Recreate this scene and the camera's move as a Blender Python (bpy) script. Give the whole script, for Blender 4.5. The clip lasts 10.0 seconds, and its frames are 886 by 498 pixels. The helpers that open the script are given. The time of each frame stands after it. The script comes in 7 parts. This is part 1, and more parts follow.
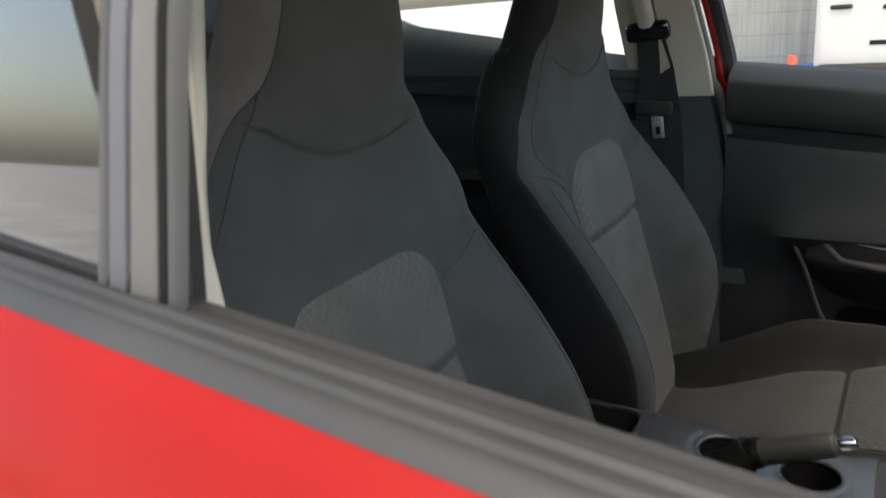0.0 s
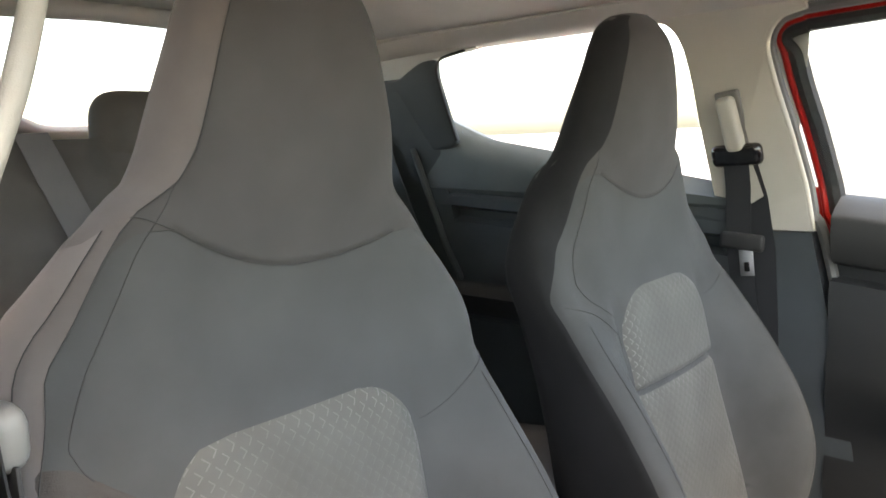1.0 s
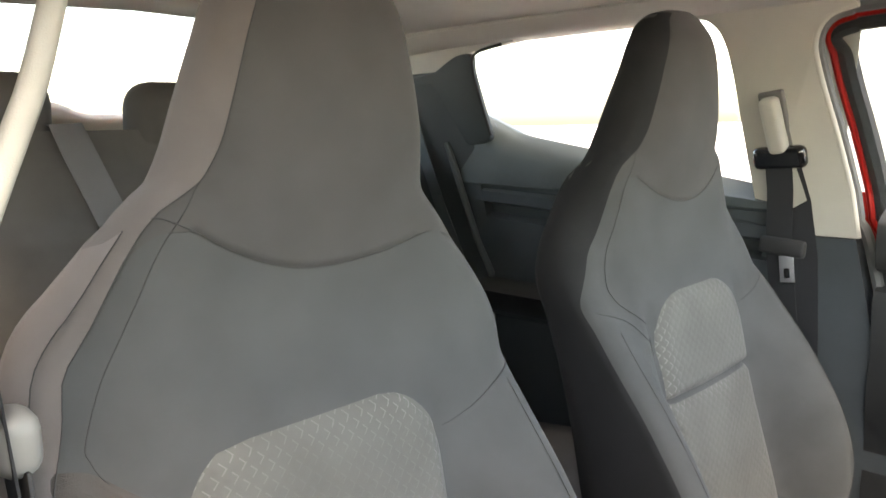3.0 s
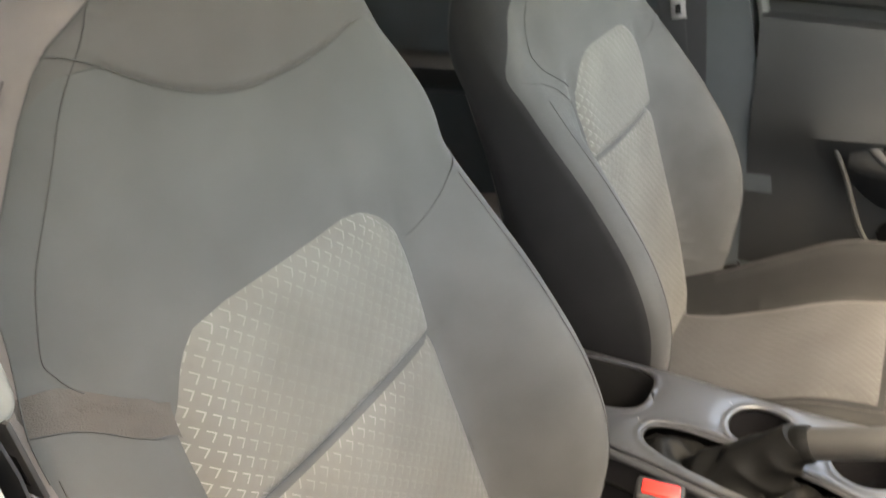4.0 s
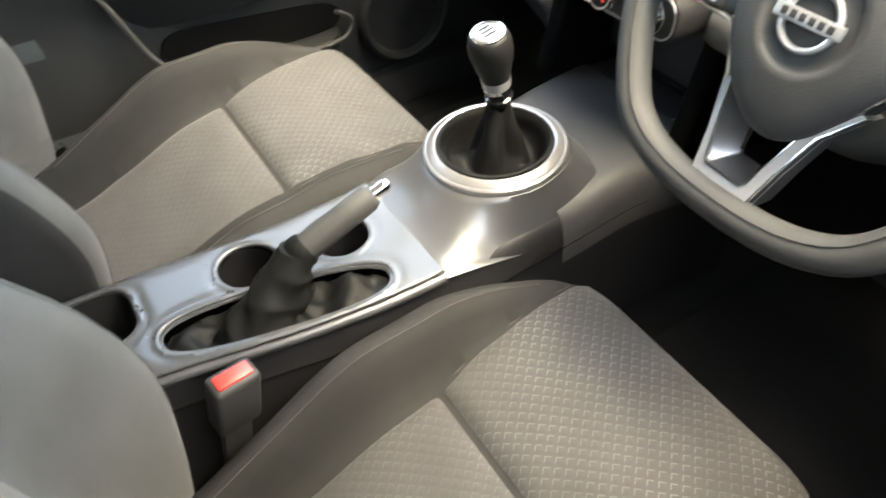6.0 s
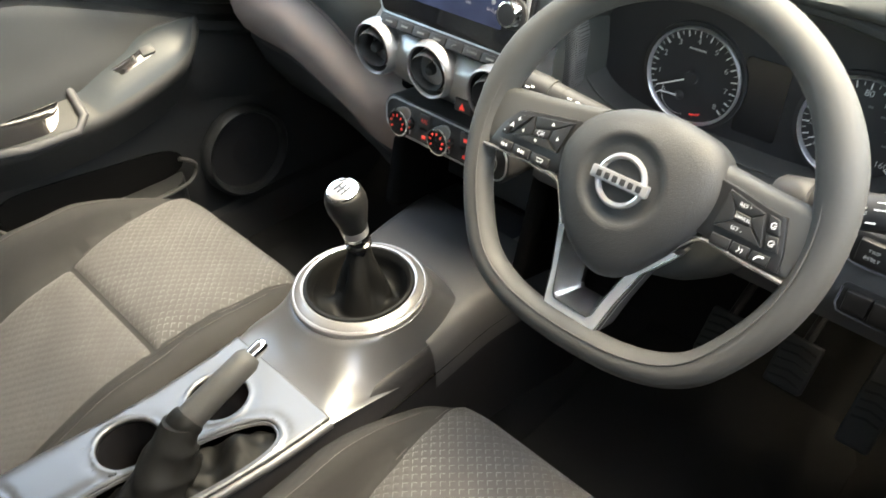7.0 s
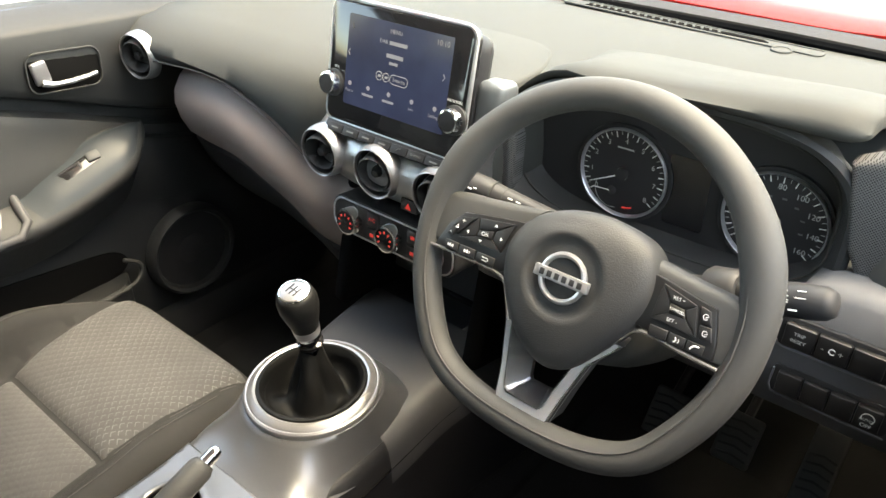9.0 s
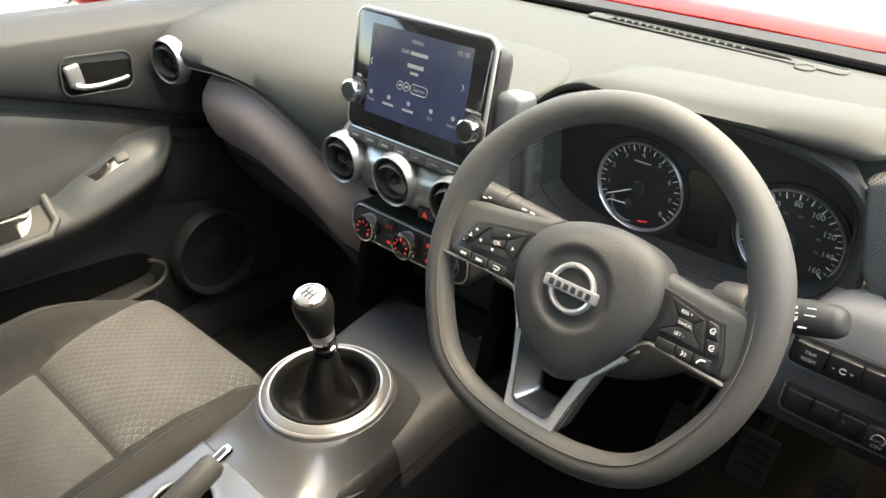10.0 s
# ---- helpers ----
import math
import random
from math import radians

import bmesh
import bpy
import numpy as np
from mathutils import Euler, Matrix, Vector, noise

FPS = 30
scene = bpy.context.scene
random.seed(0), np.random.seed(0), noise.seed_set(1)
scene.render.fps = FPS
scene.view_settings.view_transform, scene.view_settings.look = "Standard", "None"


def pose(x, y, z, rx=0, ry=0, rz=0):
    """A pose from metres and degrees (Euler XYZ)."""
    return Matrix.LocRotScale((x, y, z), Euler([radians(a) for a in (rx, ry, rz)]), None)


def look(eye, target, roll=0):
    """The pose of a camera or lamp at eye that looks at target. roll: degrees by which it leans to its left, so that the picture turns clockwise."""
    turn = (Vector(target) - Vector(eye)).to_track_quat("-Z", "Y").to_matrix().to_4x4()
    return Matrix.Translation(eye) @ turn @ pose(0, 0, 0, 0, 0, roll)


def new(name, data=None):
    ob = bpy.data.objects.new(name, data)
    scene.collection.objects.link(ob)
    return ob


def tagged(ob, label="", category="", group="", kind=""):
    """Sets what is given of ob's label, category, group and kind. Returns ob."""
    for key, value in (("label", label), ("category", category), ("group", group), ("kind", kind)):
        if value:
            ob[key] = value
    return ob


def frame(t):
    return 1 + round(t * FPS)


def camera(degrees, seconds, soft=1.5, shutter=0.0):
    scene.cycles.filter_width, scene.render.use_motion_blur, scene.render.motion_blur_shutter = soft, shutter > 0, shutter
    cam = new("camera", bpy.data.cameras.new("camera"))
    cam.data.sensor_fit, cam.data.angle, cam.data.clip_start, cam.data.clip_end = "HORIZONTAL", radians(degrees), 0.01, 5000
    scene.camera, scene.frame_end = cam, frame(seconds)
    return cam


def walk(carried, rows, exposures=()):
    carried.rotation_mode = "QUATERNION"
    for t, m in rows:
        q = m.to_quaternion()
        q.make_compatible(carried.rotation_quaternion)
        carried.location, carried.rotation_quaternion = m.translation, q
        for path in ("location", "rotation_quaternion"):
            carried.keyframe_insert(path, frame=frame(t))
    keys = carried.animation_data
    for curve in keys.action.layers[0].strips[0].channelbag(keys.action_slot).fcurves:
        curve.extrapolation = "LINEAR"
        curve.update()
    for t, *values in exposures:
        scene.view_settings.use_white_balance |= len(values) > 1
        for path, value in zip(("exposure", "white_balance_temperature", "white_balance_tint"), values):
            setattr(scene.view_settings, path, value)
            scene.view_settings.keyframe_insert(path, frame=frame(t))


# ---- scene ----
cam = camera(60.8, 10.0, shutter=0.3)
PATH = [
    (0, (0.974, -0.148, 1.253), (-0.62, -1.186, 0.635), -5.1),
    (0.5, (0.831, -0.16, 1.238), (-0.725, -1.335, 0.793), -5.5),
    (1, (0.759, -0.113, 1.22), (-0.706, -1.441, 0.919), -2.3),
    (1.5, (0.74, -0.086, 1.229), (-0.657, -1.497, 0.988), -0.2),
    (2, (0.739, -0.087, 1.231), (-0.642, -1.515, 0.996), -0.3),
    (3.3, (0.739, -0.14, 1.232), (-0.676, -1.486, 0.8), -2.4),
    (3.5, (0.743, -0.159, 1.24), (-0.673, -1.448, 0.664), -3.4),
    (4, (0.736, -0.265, 1.25), (-0.738, -1.233, 0.306), -6.3),
    (4.5, (0.728, -0.369, 1.251), (-0.759, -0.903, 0.026), -9.4),
    (5, (0.701, -0.415, 1.228), (-0.723, -0.492, -0.175), -7.9),
    (5.5, (0.674, -0.441, 1.218), (-0.671, -0.093, -0.22), -5.3),
    (6, (0.658, -0.451, 1.24), (-0.588, 0.257, -0.155), -3.3),
    (6.2, (0.653, -0.457, 1.255), (-0.562, 0.371, -0.101), -2.1),
    (7.3, (0.644, -0.473, 1.348), (-0.456, 0.702, 0.161), -0.6),
    (7.5, (0.645, -0.476, 1.356), (-0.457, 0.733, 0.205), -0.6),
    (8, (0.647, -0.482, 1.363), (-0.447, 0.789, 0.274), -0.4),
    (8.5, (0.648, -0.482, 1.363), (-0.441, 0.815, 0.3), -0.1),
    (9, (0.648, -0.481, 1.36), (-0.441, 0.821, 0.302), 0.1),
    (9.5, (0.649, -0.48, 1.361), (-0.444, 0.82, 0.306), 0.0),
    (10, (0.665, -0.479, 1.362), (-0.486, 0.789, 0.328), 0.5),
]
walk(cam, [(t, look(eye, target, roll)) for t, eye, target, roll in PATH],
     [(0.0, 2.0, 7300, 5), (0.5, 3.03, 7400, 5), (0.8, 3.54, 7700, 6), (1.0, 3.72, 8000, 8), (1.5, 3.92, 8000, 9), (2.2, 3.89, 8000, 9), (3.5, 4.05, 8700, 8), (4.0, 4.35, 9000, 8), (4.5, 4.30, 8900, 7), (5.0, 4.24, 8600, 6), (6.0, 4.58, 8100, 2), (7.5, 4.30, 8300, 2), (8.5, 4.10, 8400, 3), (10.0, 4.05, 8400, 4)])

# world, sun and exposure
world = bpy.data.worlds.new("sky")
scene.world = world
world.use_nodes = True
wn, wl = world.node_tree.nodes, world.node_tree.links
sky = wn.new("ShaderNodeTexSky")
sky.sky_type, sky.sun_disc = "NISHITA", False
sky.sun_elevation, sky.sun_rotation = radians(68), radians(40)
sky.air_density, sky.dust_density, sky.ozone_density = 1.0, 3.5, 0.3
wn["Background"].inputs["Strength"].default_value = 0.15
wl.new(sky.outputs[0], wn["Background"].inputs["Color"])
sun = new("sun", bpy.data.lights.new("sun", "SUN"))
sun.data.energy, sun.data.angle, sun.data.color = 0.36, radians(45), (1.0, 0.965, 0.88)
sun.matrix_world = look((0, 0, 0), (-0.21, -0.25, -0.945))

# materials
def mat(name, color, rough=0.5, metal=0.0, coat=0.0, grain=0.0, gscale=900.0, vary=0.12, vscale=9.0, spec=0.5, emit=0.0):
    """A plain surface with broad unevenness of tone and a fine grain in relief."""
    m = bpy.data.materials.new(name)
    m.use_nodes = True
    n, l = m.node_tree.nodes, m.node_tree.links
    b = n["Principled BSDF"]
    co = n.new("ShaderNodeTexCoord")
    no = n.new("ShaderNodeTexNoise")
    no.inputs["Scale"].default_value, no.inputs["Detail"].default_value = vscale, 5
    l.new(co.outputs["Object"], no.inputs["Vector"])
    ra = n.new("ShaderNodeValToRGB")
    ra.color_ramp.elements[0].position, ra.color_ramp.elements[1].position = 0.3, 0.7
    ra.color_ramp.elements[0].color = (*[c * (1 - vary) for c in color], 1)
    ra.color_ramp.elements[1].color = (*[min(1, c * (1 + vary)) for c in color], 1)
    l.new(no.outputs["Fac"], ra.inputs["Fac"])
    l.new(ra.outputs["Color"], b.inputs["Base Color"])
    b.inputs["Roughness"].default_value, b.inputs["Metallic"].default_value = rough, metal
    b.inputs["Coat Weight"].default_value, b.inputs["Specular IOR Level"].default_value = coat, spec
    b.inputs["Coat Roughness"].default_value = 0.05
    rm = n.new("ShaderNodeMapRange")
    rm.inputs["To Min"].default_value, rm.inputs["To Max"].default_value = max(0.02, rough * 0.85), min(1, rough * 1.15)
    l.new(no.outputs["Fac"], rm.inputs["Value"])
    l.new(rm.outputs["Result"], b.inputs["Roughness"])
    if grain:
        fine = n.new("ShaderNodeTexNoise")
        fine.inputs["Scale"].default_value, fine.inputs["Detail"].default_value = gscale, 3
        l.new(co.outputs["Object"], fine.inputs["Vector"])
        bu = n.new("ShaderNodeBump")
        bu.inputs["Strength"].default_value, bu.inputs["Distance"].default_value = grain, 0.001
        l.new(fine.outputs["Fac"], bu.inputs["Height"])
        l.new(bu.outputs["Normal"], b.inputs["Normal"])
    if emit:
        l.new(ra.outputs["Color"], b.inputs["Emission Color"])
        b.inputs["Emission Strength"].default_value = emit
    return m


def maths(n, l, op, a, b=None):
    k = n.new("ShaderNodeMath")
    k.operation = op
    for i, v in enumerate((a, b)):
        if v is None:
            continue
        if isinstance(v, (int, float)):
            k.inputs[i].default_value = v
        else:
            l.new(v, k.inputs[i])
    return k.outputs[0]


def fabric(name, color, vary=0.1, weave=2600.0, rough=0.95, strength=0.35, sheen=0.08):
    """Closely woven seat cloth."""
    m = mat(name, color, rough, vary=vary, vscale=14, grain=strength, gscale=weave, spec=0.15 if sheen > 0.05 else 0.08)
    b = m.node_tree.nodes["Principled BSDF"]
    b.inputs["Sheen Weight"].default_value, b.inputs["Sheen Roughness"].default_value = sheen, 0.4
    return m


def patterned(name, color, light, pitch, up):
    """Insert cloth with an embossed lattice of small chevrons. up: the axis that runs along the seat."""
    m = fabric(name, color)
    n, l = m.node_tree.nodes, m.node_tree.links
    b = n["Principled BSDF"]
    co = n.new("ShaderNodeTexCoord")
    se = n.new("ShaderNodeSeparateXYZ")
    l.new(co.outputs["Object"], se.inputs[0])
    x = maths(n, l, "MULTIPLY", se.outputs[0], 1 / pitch)
    s = maths(n, l, "MULTIPLY", se.outputs[up], 1 / pitch)
    u, v = maths(n, l, "ADD", x, s), maths(n, l, "SUBTRACT", x, s)
    a, c = maths(n, l, "FRACT", u), maths(n, l, "FRACT", v)
    stroke = maths(n, l, "MAXIMUM", maths(n, l, "LESS_THAN", a, 0.10), maths(n, l, "LESS_THAN", c, 0.10))
    inner = maths(n, l, "MULTIPLY", maths(n, l, "LESS_THAN", a, 0.62), maths(n, l, "LESS_THAN", c, 0.62))
    chev = maths(n, l, "MULTIPLY", stroke, inner)
    worn = n.new("ShaderNodeTexNoise")
    worn.inputs["Scale"].default_value, worn.inputs["Detail"].default_value = 7, 2
    l.new(co.outputs["Object"], worn.inputs["Vector"])
    wr = n.new("ShaderNodeMapRange")
    wr.inputs["From Min"].default_value, wr.inputs["From Max"].default_value = 0.38, 0.62
    wr.inputs["To Min"].default_value, wr.inputs["To Max"].default_value = 0.25, 1.0
    l.new(worn.outputs["Fac"], wr.inputs["Value"])
    rim = n.new("ShaderNodeMapRange")
    rim.inputs["From Min"].default_value, rim.inputs["From Max"].default_value = 0.03, 0.14
    rim.inputs["To Min"].default_value, rim.inputs["To Max"].default_value = (0.26, 0.95) if up == 2 else (0.6, 0.9)
    l.new(maths(n, l, "ABSOLUTE", se.outputs[0]), rim.inputs["Value"])
    where = rim.outputs["Result"]
    if up == 2:
        rim.inputs["From Min"].default_value, rim.inputs["From Max"].default_value = 0.100, 0.128
        for lo, hi in ((0.935, 0.972), (0.795, 0.820)):
            tops = n.new("ShaderNodeMapRange")
            tops.inputs["From Min"].default_value, tops.inputs["From Max"].default_value = lo, hi
            l.new(se.outputs[2], tops.inputs["Value"])
            cut = maths(n, l, "LESS_THAN", se.outputs[2], 0.832) if lo < 0.8 else 1.0
            where = maths(n, l, "MAXIMUM", where, maths(n, l, "MULTIPLY", tops.outputs["Result"], cut))
    if up == 1:
        ahead = n.new("ShaderNodeMapRange")
        ahead.inputs["From Min"].default_value, ahead.inputs["From Max"].default_value = -0.42, -0.10
        ahead.inputs["To Min"].default_value, ahead.inputs["To Max"].default_value = 0.12, 1.0
        l.new(se.outputs[1], ahead.inputs["Value"])
        where = maths(n, l, "MULTIPLY", where, ahead.outputs["Result"])
    fac = maths(n, l, "MULTIPLY", maths(n, l, "MULTIPLY", chev, wr.outputs["Result"]), where)
    mix = n.new("ShaderNodeMixRGB")
    old = b.inputs["Base Color"].links[0].from_socket
    l.new(fac, mix.inputs[0])
    l.new(old, mix.inputs[1])
    mix.inputs[2].default_value = (*light, 1)
    l.new(mix.outputs[0], b.inputs["Base Color"])
    ta, tc = maths(n, l, "PINGPONG", u, 0.5), maths(n, l, "PINGPONG", v, 0.5)
    hump = maths(n, l, "MULTIPLY", ta, tc)
    bu = n.new("ShaderNodeBump")
    bu.inputs["Strength"].default_value, bu.inputs["Distance"].default_value = (0.3 if up == 2 else 0.28), 0.006
    l.new(hump, bu.inputs["Height"])
    l.new(b.inputs["Normal"].links[0].from_socket, bu.inputs["Normal"])
    l.new(bu.outputs["Normal"], b.inputs["Normal"])
    return m


def pane(name, tint=(1, 1, 1), low=0.04, high=0.6):
    m = bpy.data.materials.new(name)
    m.use_nodes = True
    n, l = m.node_tree.nodes, m.node_tree.links
    n.remove(n["Principled BSDF"])
    tr, gl, mx, fr = (n.new("ShaderNode" + k) for k in ("BsdfTransparent", "BsdfGlossy", "MixShader", "LayerWeight"))
    tr.inputs[0].default_value, gl.inputs["Roughness"].default_value = (*tint, 1), 0.02
    fr.inputs["Blend"].default_value = 0.5
    gloss = maths(n, l, "ADD", maths(n, l, "MULTIPLY", maths(n, l, "POWER", fr.outputs["Facing"], 5.0), high), low)
    l.new(gloss, mx.inputs[0]), l.new(tr.outputs[0], mx.inputs[1]), l.new(gl.outputs[0], mx.inputs[2])
    l.new(mx.outputs[0], n["Material Output"].inputs["Surface"])
    return m


M_CLOTH = fabric("charcoal_cloth", (0.0735, 0.0748, 0.0735))
M_CLOTH2 = fabric("grey_cloth", (0.075, 0.072, 0.070))
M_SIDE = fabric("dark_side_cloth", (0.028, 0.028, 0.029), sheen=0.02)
M_BACKPANEL = patterned("chevron_cloth_back", (0.118, 0.1155, 0.1065), (0.205, 0.20, 0.19), 0.0165, 2)
M_SEATPANEL = patterned("chevron_cloth_seat", (0.0500, 0.0495, 0.0505), (0.140, 0.145, 0.145), 0.0158, 1)
M_THREAD = mat("dark_thread", (0.048, 0.047, 0.046), 0.9)
M_BLACK = mat("black_trim_plastic", (0.028, 0.028, 0.0285), 0.5, grain=0.12, gscale=1500, spec=0.25)
M_SOFT = mat("soft_grey_trim", (0.026, 0.0265, 0.026), 0.62, grain=0.3, gscale=900, spec=0.36)
M_DASH = mat("dashboard_pad", (0.035, 0.036, 0.033), 0.75, grain=0.3, gscale=1100, spec=0.25)
M_DOOR = mat("door_trim", (0.020, 0.021, 0.0215), 0.5, grain=0.5, gscale=800, spec=0.30)
M_DECOR = mat("taupe_decor", (0.165, 0.130, 0.115), 0.6, grain=0.4, gscale=900)
M_RIM = mat("wheel_leather", (0.044, 0.044, 0.0422), 0.62, grain=0.3, gscale=1300, vary=0.06, spec=0.35)
M_HUB = mat("hub_plastic", (0.030, 0.030, 0.0294), 0.58, grain=0.4, gscale=650, vary=0.05, spec=0.35)
M_SILVER = mat("satin_silver", (0.50, 0.50, 0.51), 0.34, metal=0.85, vary=0.05)
M_CONSOLE = mat("gunmetal_gloss", (0.074, 0.077, 0.083), 0.32, metal=0.45, coat=0.3, vary=0.05)
M_SCUTTLE = mat("scuttle_grey", (0.022, 0.021, 0.021), 0.7, grain=0.3, gscale=700, spec=0.15)
M_CONSIDE = mat("console_grey", (0.014, 0.014, 0.0155), 0.46, grain=0.2, gscale=900, spec=0.2)
M_GUN = mat("dark_gunmetal", (0.046, 0.047, 0.050), 0.5, grain=0.1, gscale=1500, vary=0.05, spec=0.3)
M_CHROME = mat("chrome", (0.8, 0.8, 0.79), 0.1, metal=1.0, vary=0.03)
M_PIANO = mat("piano_black", (0.008, 0.008, 0.009), 0.08, coat=0.5, vary=0.05)
M_RED = mat("red_paint", (0.235, 0.008, 0.006), 0.4, coat=0.12, vary=0.05, spec=0.10)
M_COVER = mat("gloss_pillar_black", (0.03, 0.03, 0.03), 0.03, coat=1.0, vary=0.05, spec=1.0)
M_REDPLASTIC = mat("red_plastic", (0.75, 0.03, 0.025), 0.35)
M_RUBBER = mat("black_rubber", (0.025, 0.025, 0.026), 0.6, grain=0.2, gscale=500, spec=0.25)
M_STRIP = mat("weathered_grey_rubber", (0.036, 0.036, 0.036), 0.5, grain=0.2, gscale=500, spec=0.3)
M_SEAL = mat("grey_seal", (0.11, 0.11, 0.108), 0.7)
M_BEIGE = mat("beige_pillar_trim", (0.44, 0.415, 0.36), 0.75, grain=0.3, gscale=900, vary=0.05)
M_LINER = mat("headliner_cloth", (0.51, 0.49, 0.45), 0.95, grain=0.5, gscale=1200, vary=0.05)
M_CARPET = mat("black_carpet", (0.016, 0.016, 0.016), 1.0, grain=1.0, gscale=900, spec=0.1)
M_LEATHER = mat("black_leatherette", (0.0060, 0.0062, 0.0062), 0.45, grain=0.4, gscale=600, spec=0.08)
M_BELT = mat("belt_webbing", (0.014, 0.0148, 0.017), 0.75, grain=0.4, gscale=1400)
M_BELT2 = mat("grey_belt_webbing", (0.16, 0.16, 0.17), 0.75, grain=0.4, gscale=1400)
M_WHITE = mat("white_print", (0.75, 0.75, 0.72), 0.6, vary=0.02)
M_REDPRINT = mat("red_print", (0.8, 0.05, 0.04), 0.5, emit=0.015)
M_DIAL = mat("dial_face", (0.012, 0.012, 0.013), 0.6)
M_PANE = pane("clear_glass", (0.97, 0.98, 0.975))
M_SCREEN = pane("windscreen_glass", (0.95, 0.97, 0.965), 0.03, 0.15)
M_TINT = pane("tinted_glass", (0.62, 0.60, 0.56), 0.10, 0.5)
M_FIG = mat("dim_figures", (0.42, 0.42, 0.40), 0.6, vary=0.02)
M_FASCIA = mat("silver_fascia", (0.33, 0.335, 0.335), 0.32, metal=0.85, coat=0.5, vary=0.03)


def mesh_cloth():
    """Coarse black and grey woven speaker cloth."""
    m = mat("woven_speaker_cloth", (0.085, 0.085, 0.083), 0.8, vary=0.08, spec=0.2)
    n, l = m.node_tree.nodes, m.node_tree.links
    b = n["Principled BSDF"]
    co, se = n.new("ShaderNodeTexCoord"), n.new("ShaderNodeSeparateXYZ")
    l.new(co.outputs["Object"], se.inputs[0])
    x, z = maths(n, l, "MULTIPLY", se.outputs[0], 300.0), maths(n, l, "MULTIPLY", se.outputs[2], 300.0)
    u, v = maths(n, l, "PINGPONG", maths(n, l, "ADD", x, z), 0.5), maths(n, l, "PINGPONG", maths(n, l, "SUBTRACT", x, z), 0.5)
    dot = maths(n, l, "GREATER_THAN", maths(n, l, "MULTIPLY", u, v), 0.085)
    mix = n.new("ShaderNodeMixRGB")
    l.new(dot, mix.inputs[0])
    l.new(b.inputs["Base Color"].links[0].from_socket, mix.inputs[1])
    mix.inputs[2].default_value = (0.012, 0.012, 0.012, 1)
    l.new(mix.outputs[0], b.inputs["Base Color"])
    return m


M_MESHCLOTH = mesh_cloth()
M_ARM = mat("dark_satin_panel", (0.024, 0.029, 0.034), 0.36, vary=0.05, spec=0.20)
M_GUIDE = mat("grey_guide", (0.115, 0.115, 0.125), 0.5)
M_TONGUE = mat("pale_grey_plastic", (0.21, 0.205, 0.195), 0.45, vary=0.05)
M_GUIDE2 = mat("warm_grey_guide", (0.135, 0.128, 0.12), 0.55)
# grey side cloth with the door side's pinkish light painted in, two strengths
M_CLOTH3 = fabric("taupe_side_cloth", (0.150, 0.132, 0.125))
M_CLOTH4 = fabric("pale_taupe_cloth", (0.205, 0.180, 0.170))
M_BAND = fabric("coarse_band_cloth", (0.074, 0.067, 0.062), strength=0.7, weave=900.0)
M_KNOB = mat("soft_knob_black", (0.010, 0.0103, 0.0102), 0.40, grain=0.2, gscale=900, spec=0.12)
M_REARTRIM = mat("rear_side_trim", (0.052, 0.060, 0.064), 0.65, grain=0.5, gscale=800, spec=0.3)
M_REARPAD = mat("rear_door_pad", (0.078, 0.092, 0.094), 0.6, grain=0.4, gscale=900, spec=0.35)
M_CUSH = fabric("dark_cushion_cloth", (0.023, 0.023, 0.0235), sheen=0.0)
M_SPOKE = mat("spoke_metal", (0.40, 0.40, 0.402), 0.45, metal=0.35, vary=0.04)
# gloss-free black for seals and joints, and for shade painted into openings
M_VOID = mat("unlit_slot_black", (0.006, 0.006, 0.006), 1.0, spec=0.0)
M_RING = mat("satin_ring", (0.30, 0.30, 0.305), 0.3, metal=0.75, vary=0.04)
M_SIDEBOX = mat("blue_grey_gloss", (0.062, 0.070, 0.076), 0.3, vary=0.04)
# black rubber made lighter, standing in for light missing in the footwell
M_PEDAL = mat("worn_pedal_rubber", (0.05, 0.05, 0.049), 0.7, grain=0.3, gscale=500)
# paler copy of the black trim plastic: light below the column painted in
M_LOWER = mat("lower_dash_plastic", (0.088, 0.088, 0.089), 0.6, grain=0.3, gscale=1100, spec=0.3)
M_PANEL = mat("switch_panel_black", (0.012, 0.012, 0.0125), 0.32, vary=0.05)
M_KEY = mat("switch_key_black", (0.011, 0.011, 0.011), 0.45, grain=0.1, gscale=1500, vary=0.05)
M_SURROUND = mat("binnacle_grey", (0.020, 0.0205, 0.020), 0.6, grain=0.3, gscale=1100, spec=0.4)
M_DIMFIG = mat("unlit_figures", (0.10, 0.10, 0.098), 0.6, vary=0.02)
M_BRIGHT = mat("polished_edge", (0.62, 0.62, 0.62), 0.22, metal=0.95, vary=0.03)

# building tools
def ipol(table, v):
    """Smooth value of v in a table of (v, value) pairs."""
    xs, ys = [p[0] for p in table], [p[1] for p in table]
    if v <= xs[0]:
        return ys[0]
    if v >= xs[-1]:
        return ys[-1]
    i = max(k for k in range(len(xs) - 1) if xs[k] <= v)

    def slope(k):
        a, b = max(k - 1, 0), min(k + 1, len(xs) - 1)
        return (ys[b] - ys[a]) / (xs[b] - xs[a])
    h = xs[i + 1] - xs[i]
    t = (v - xs[i]) / h
    return (ys[i] * (2 * t ** 3 - 3 * t ** 2 + 1) + ys[i + 1] * (3 * t ** 2 - 2 * t ** 3)
            + h * slope(i) * (t ** 3 - 2 * t ** 2 + t) + h * slope(i + 1) * (t ** 3 - t ** 2))


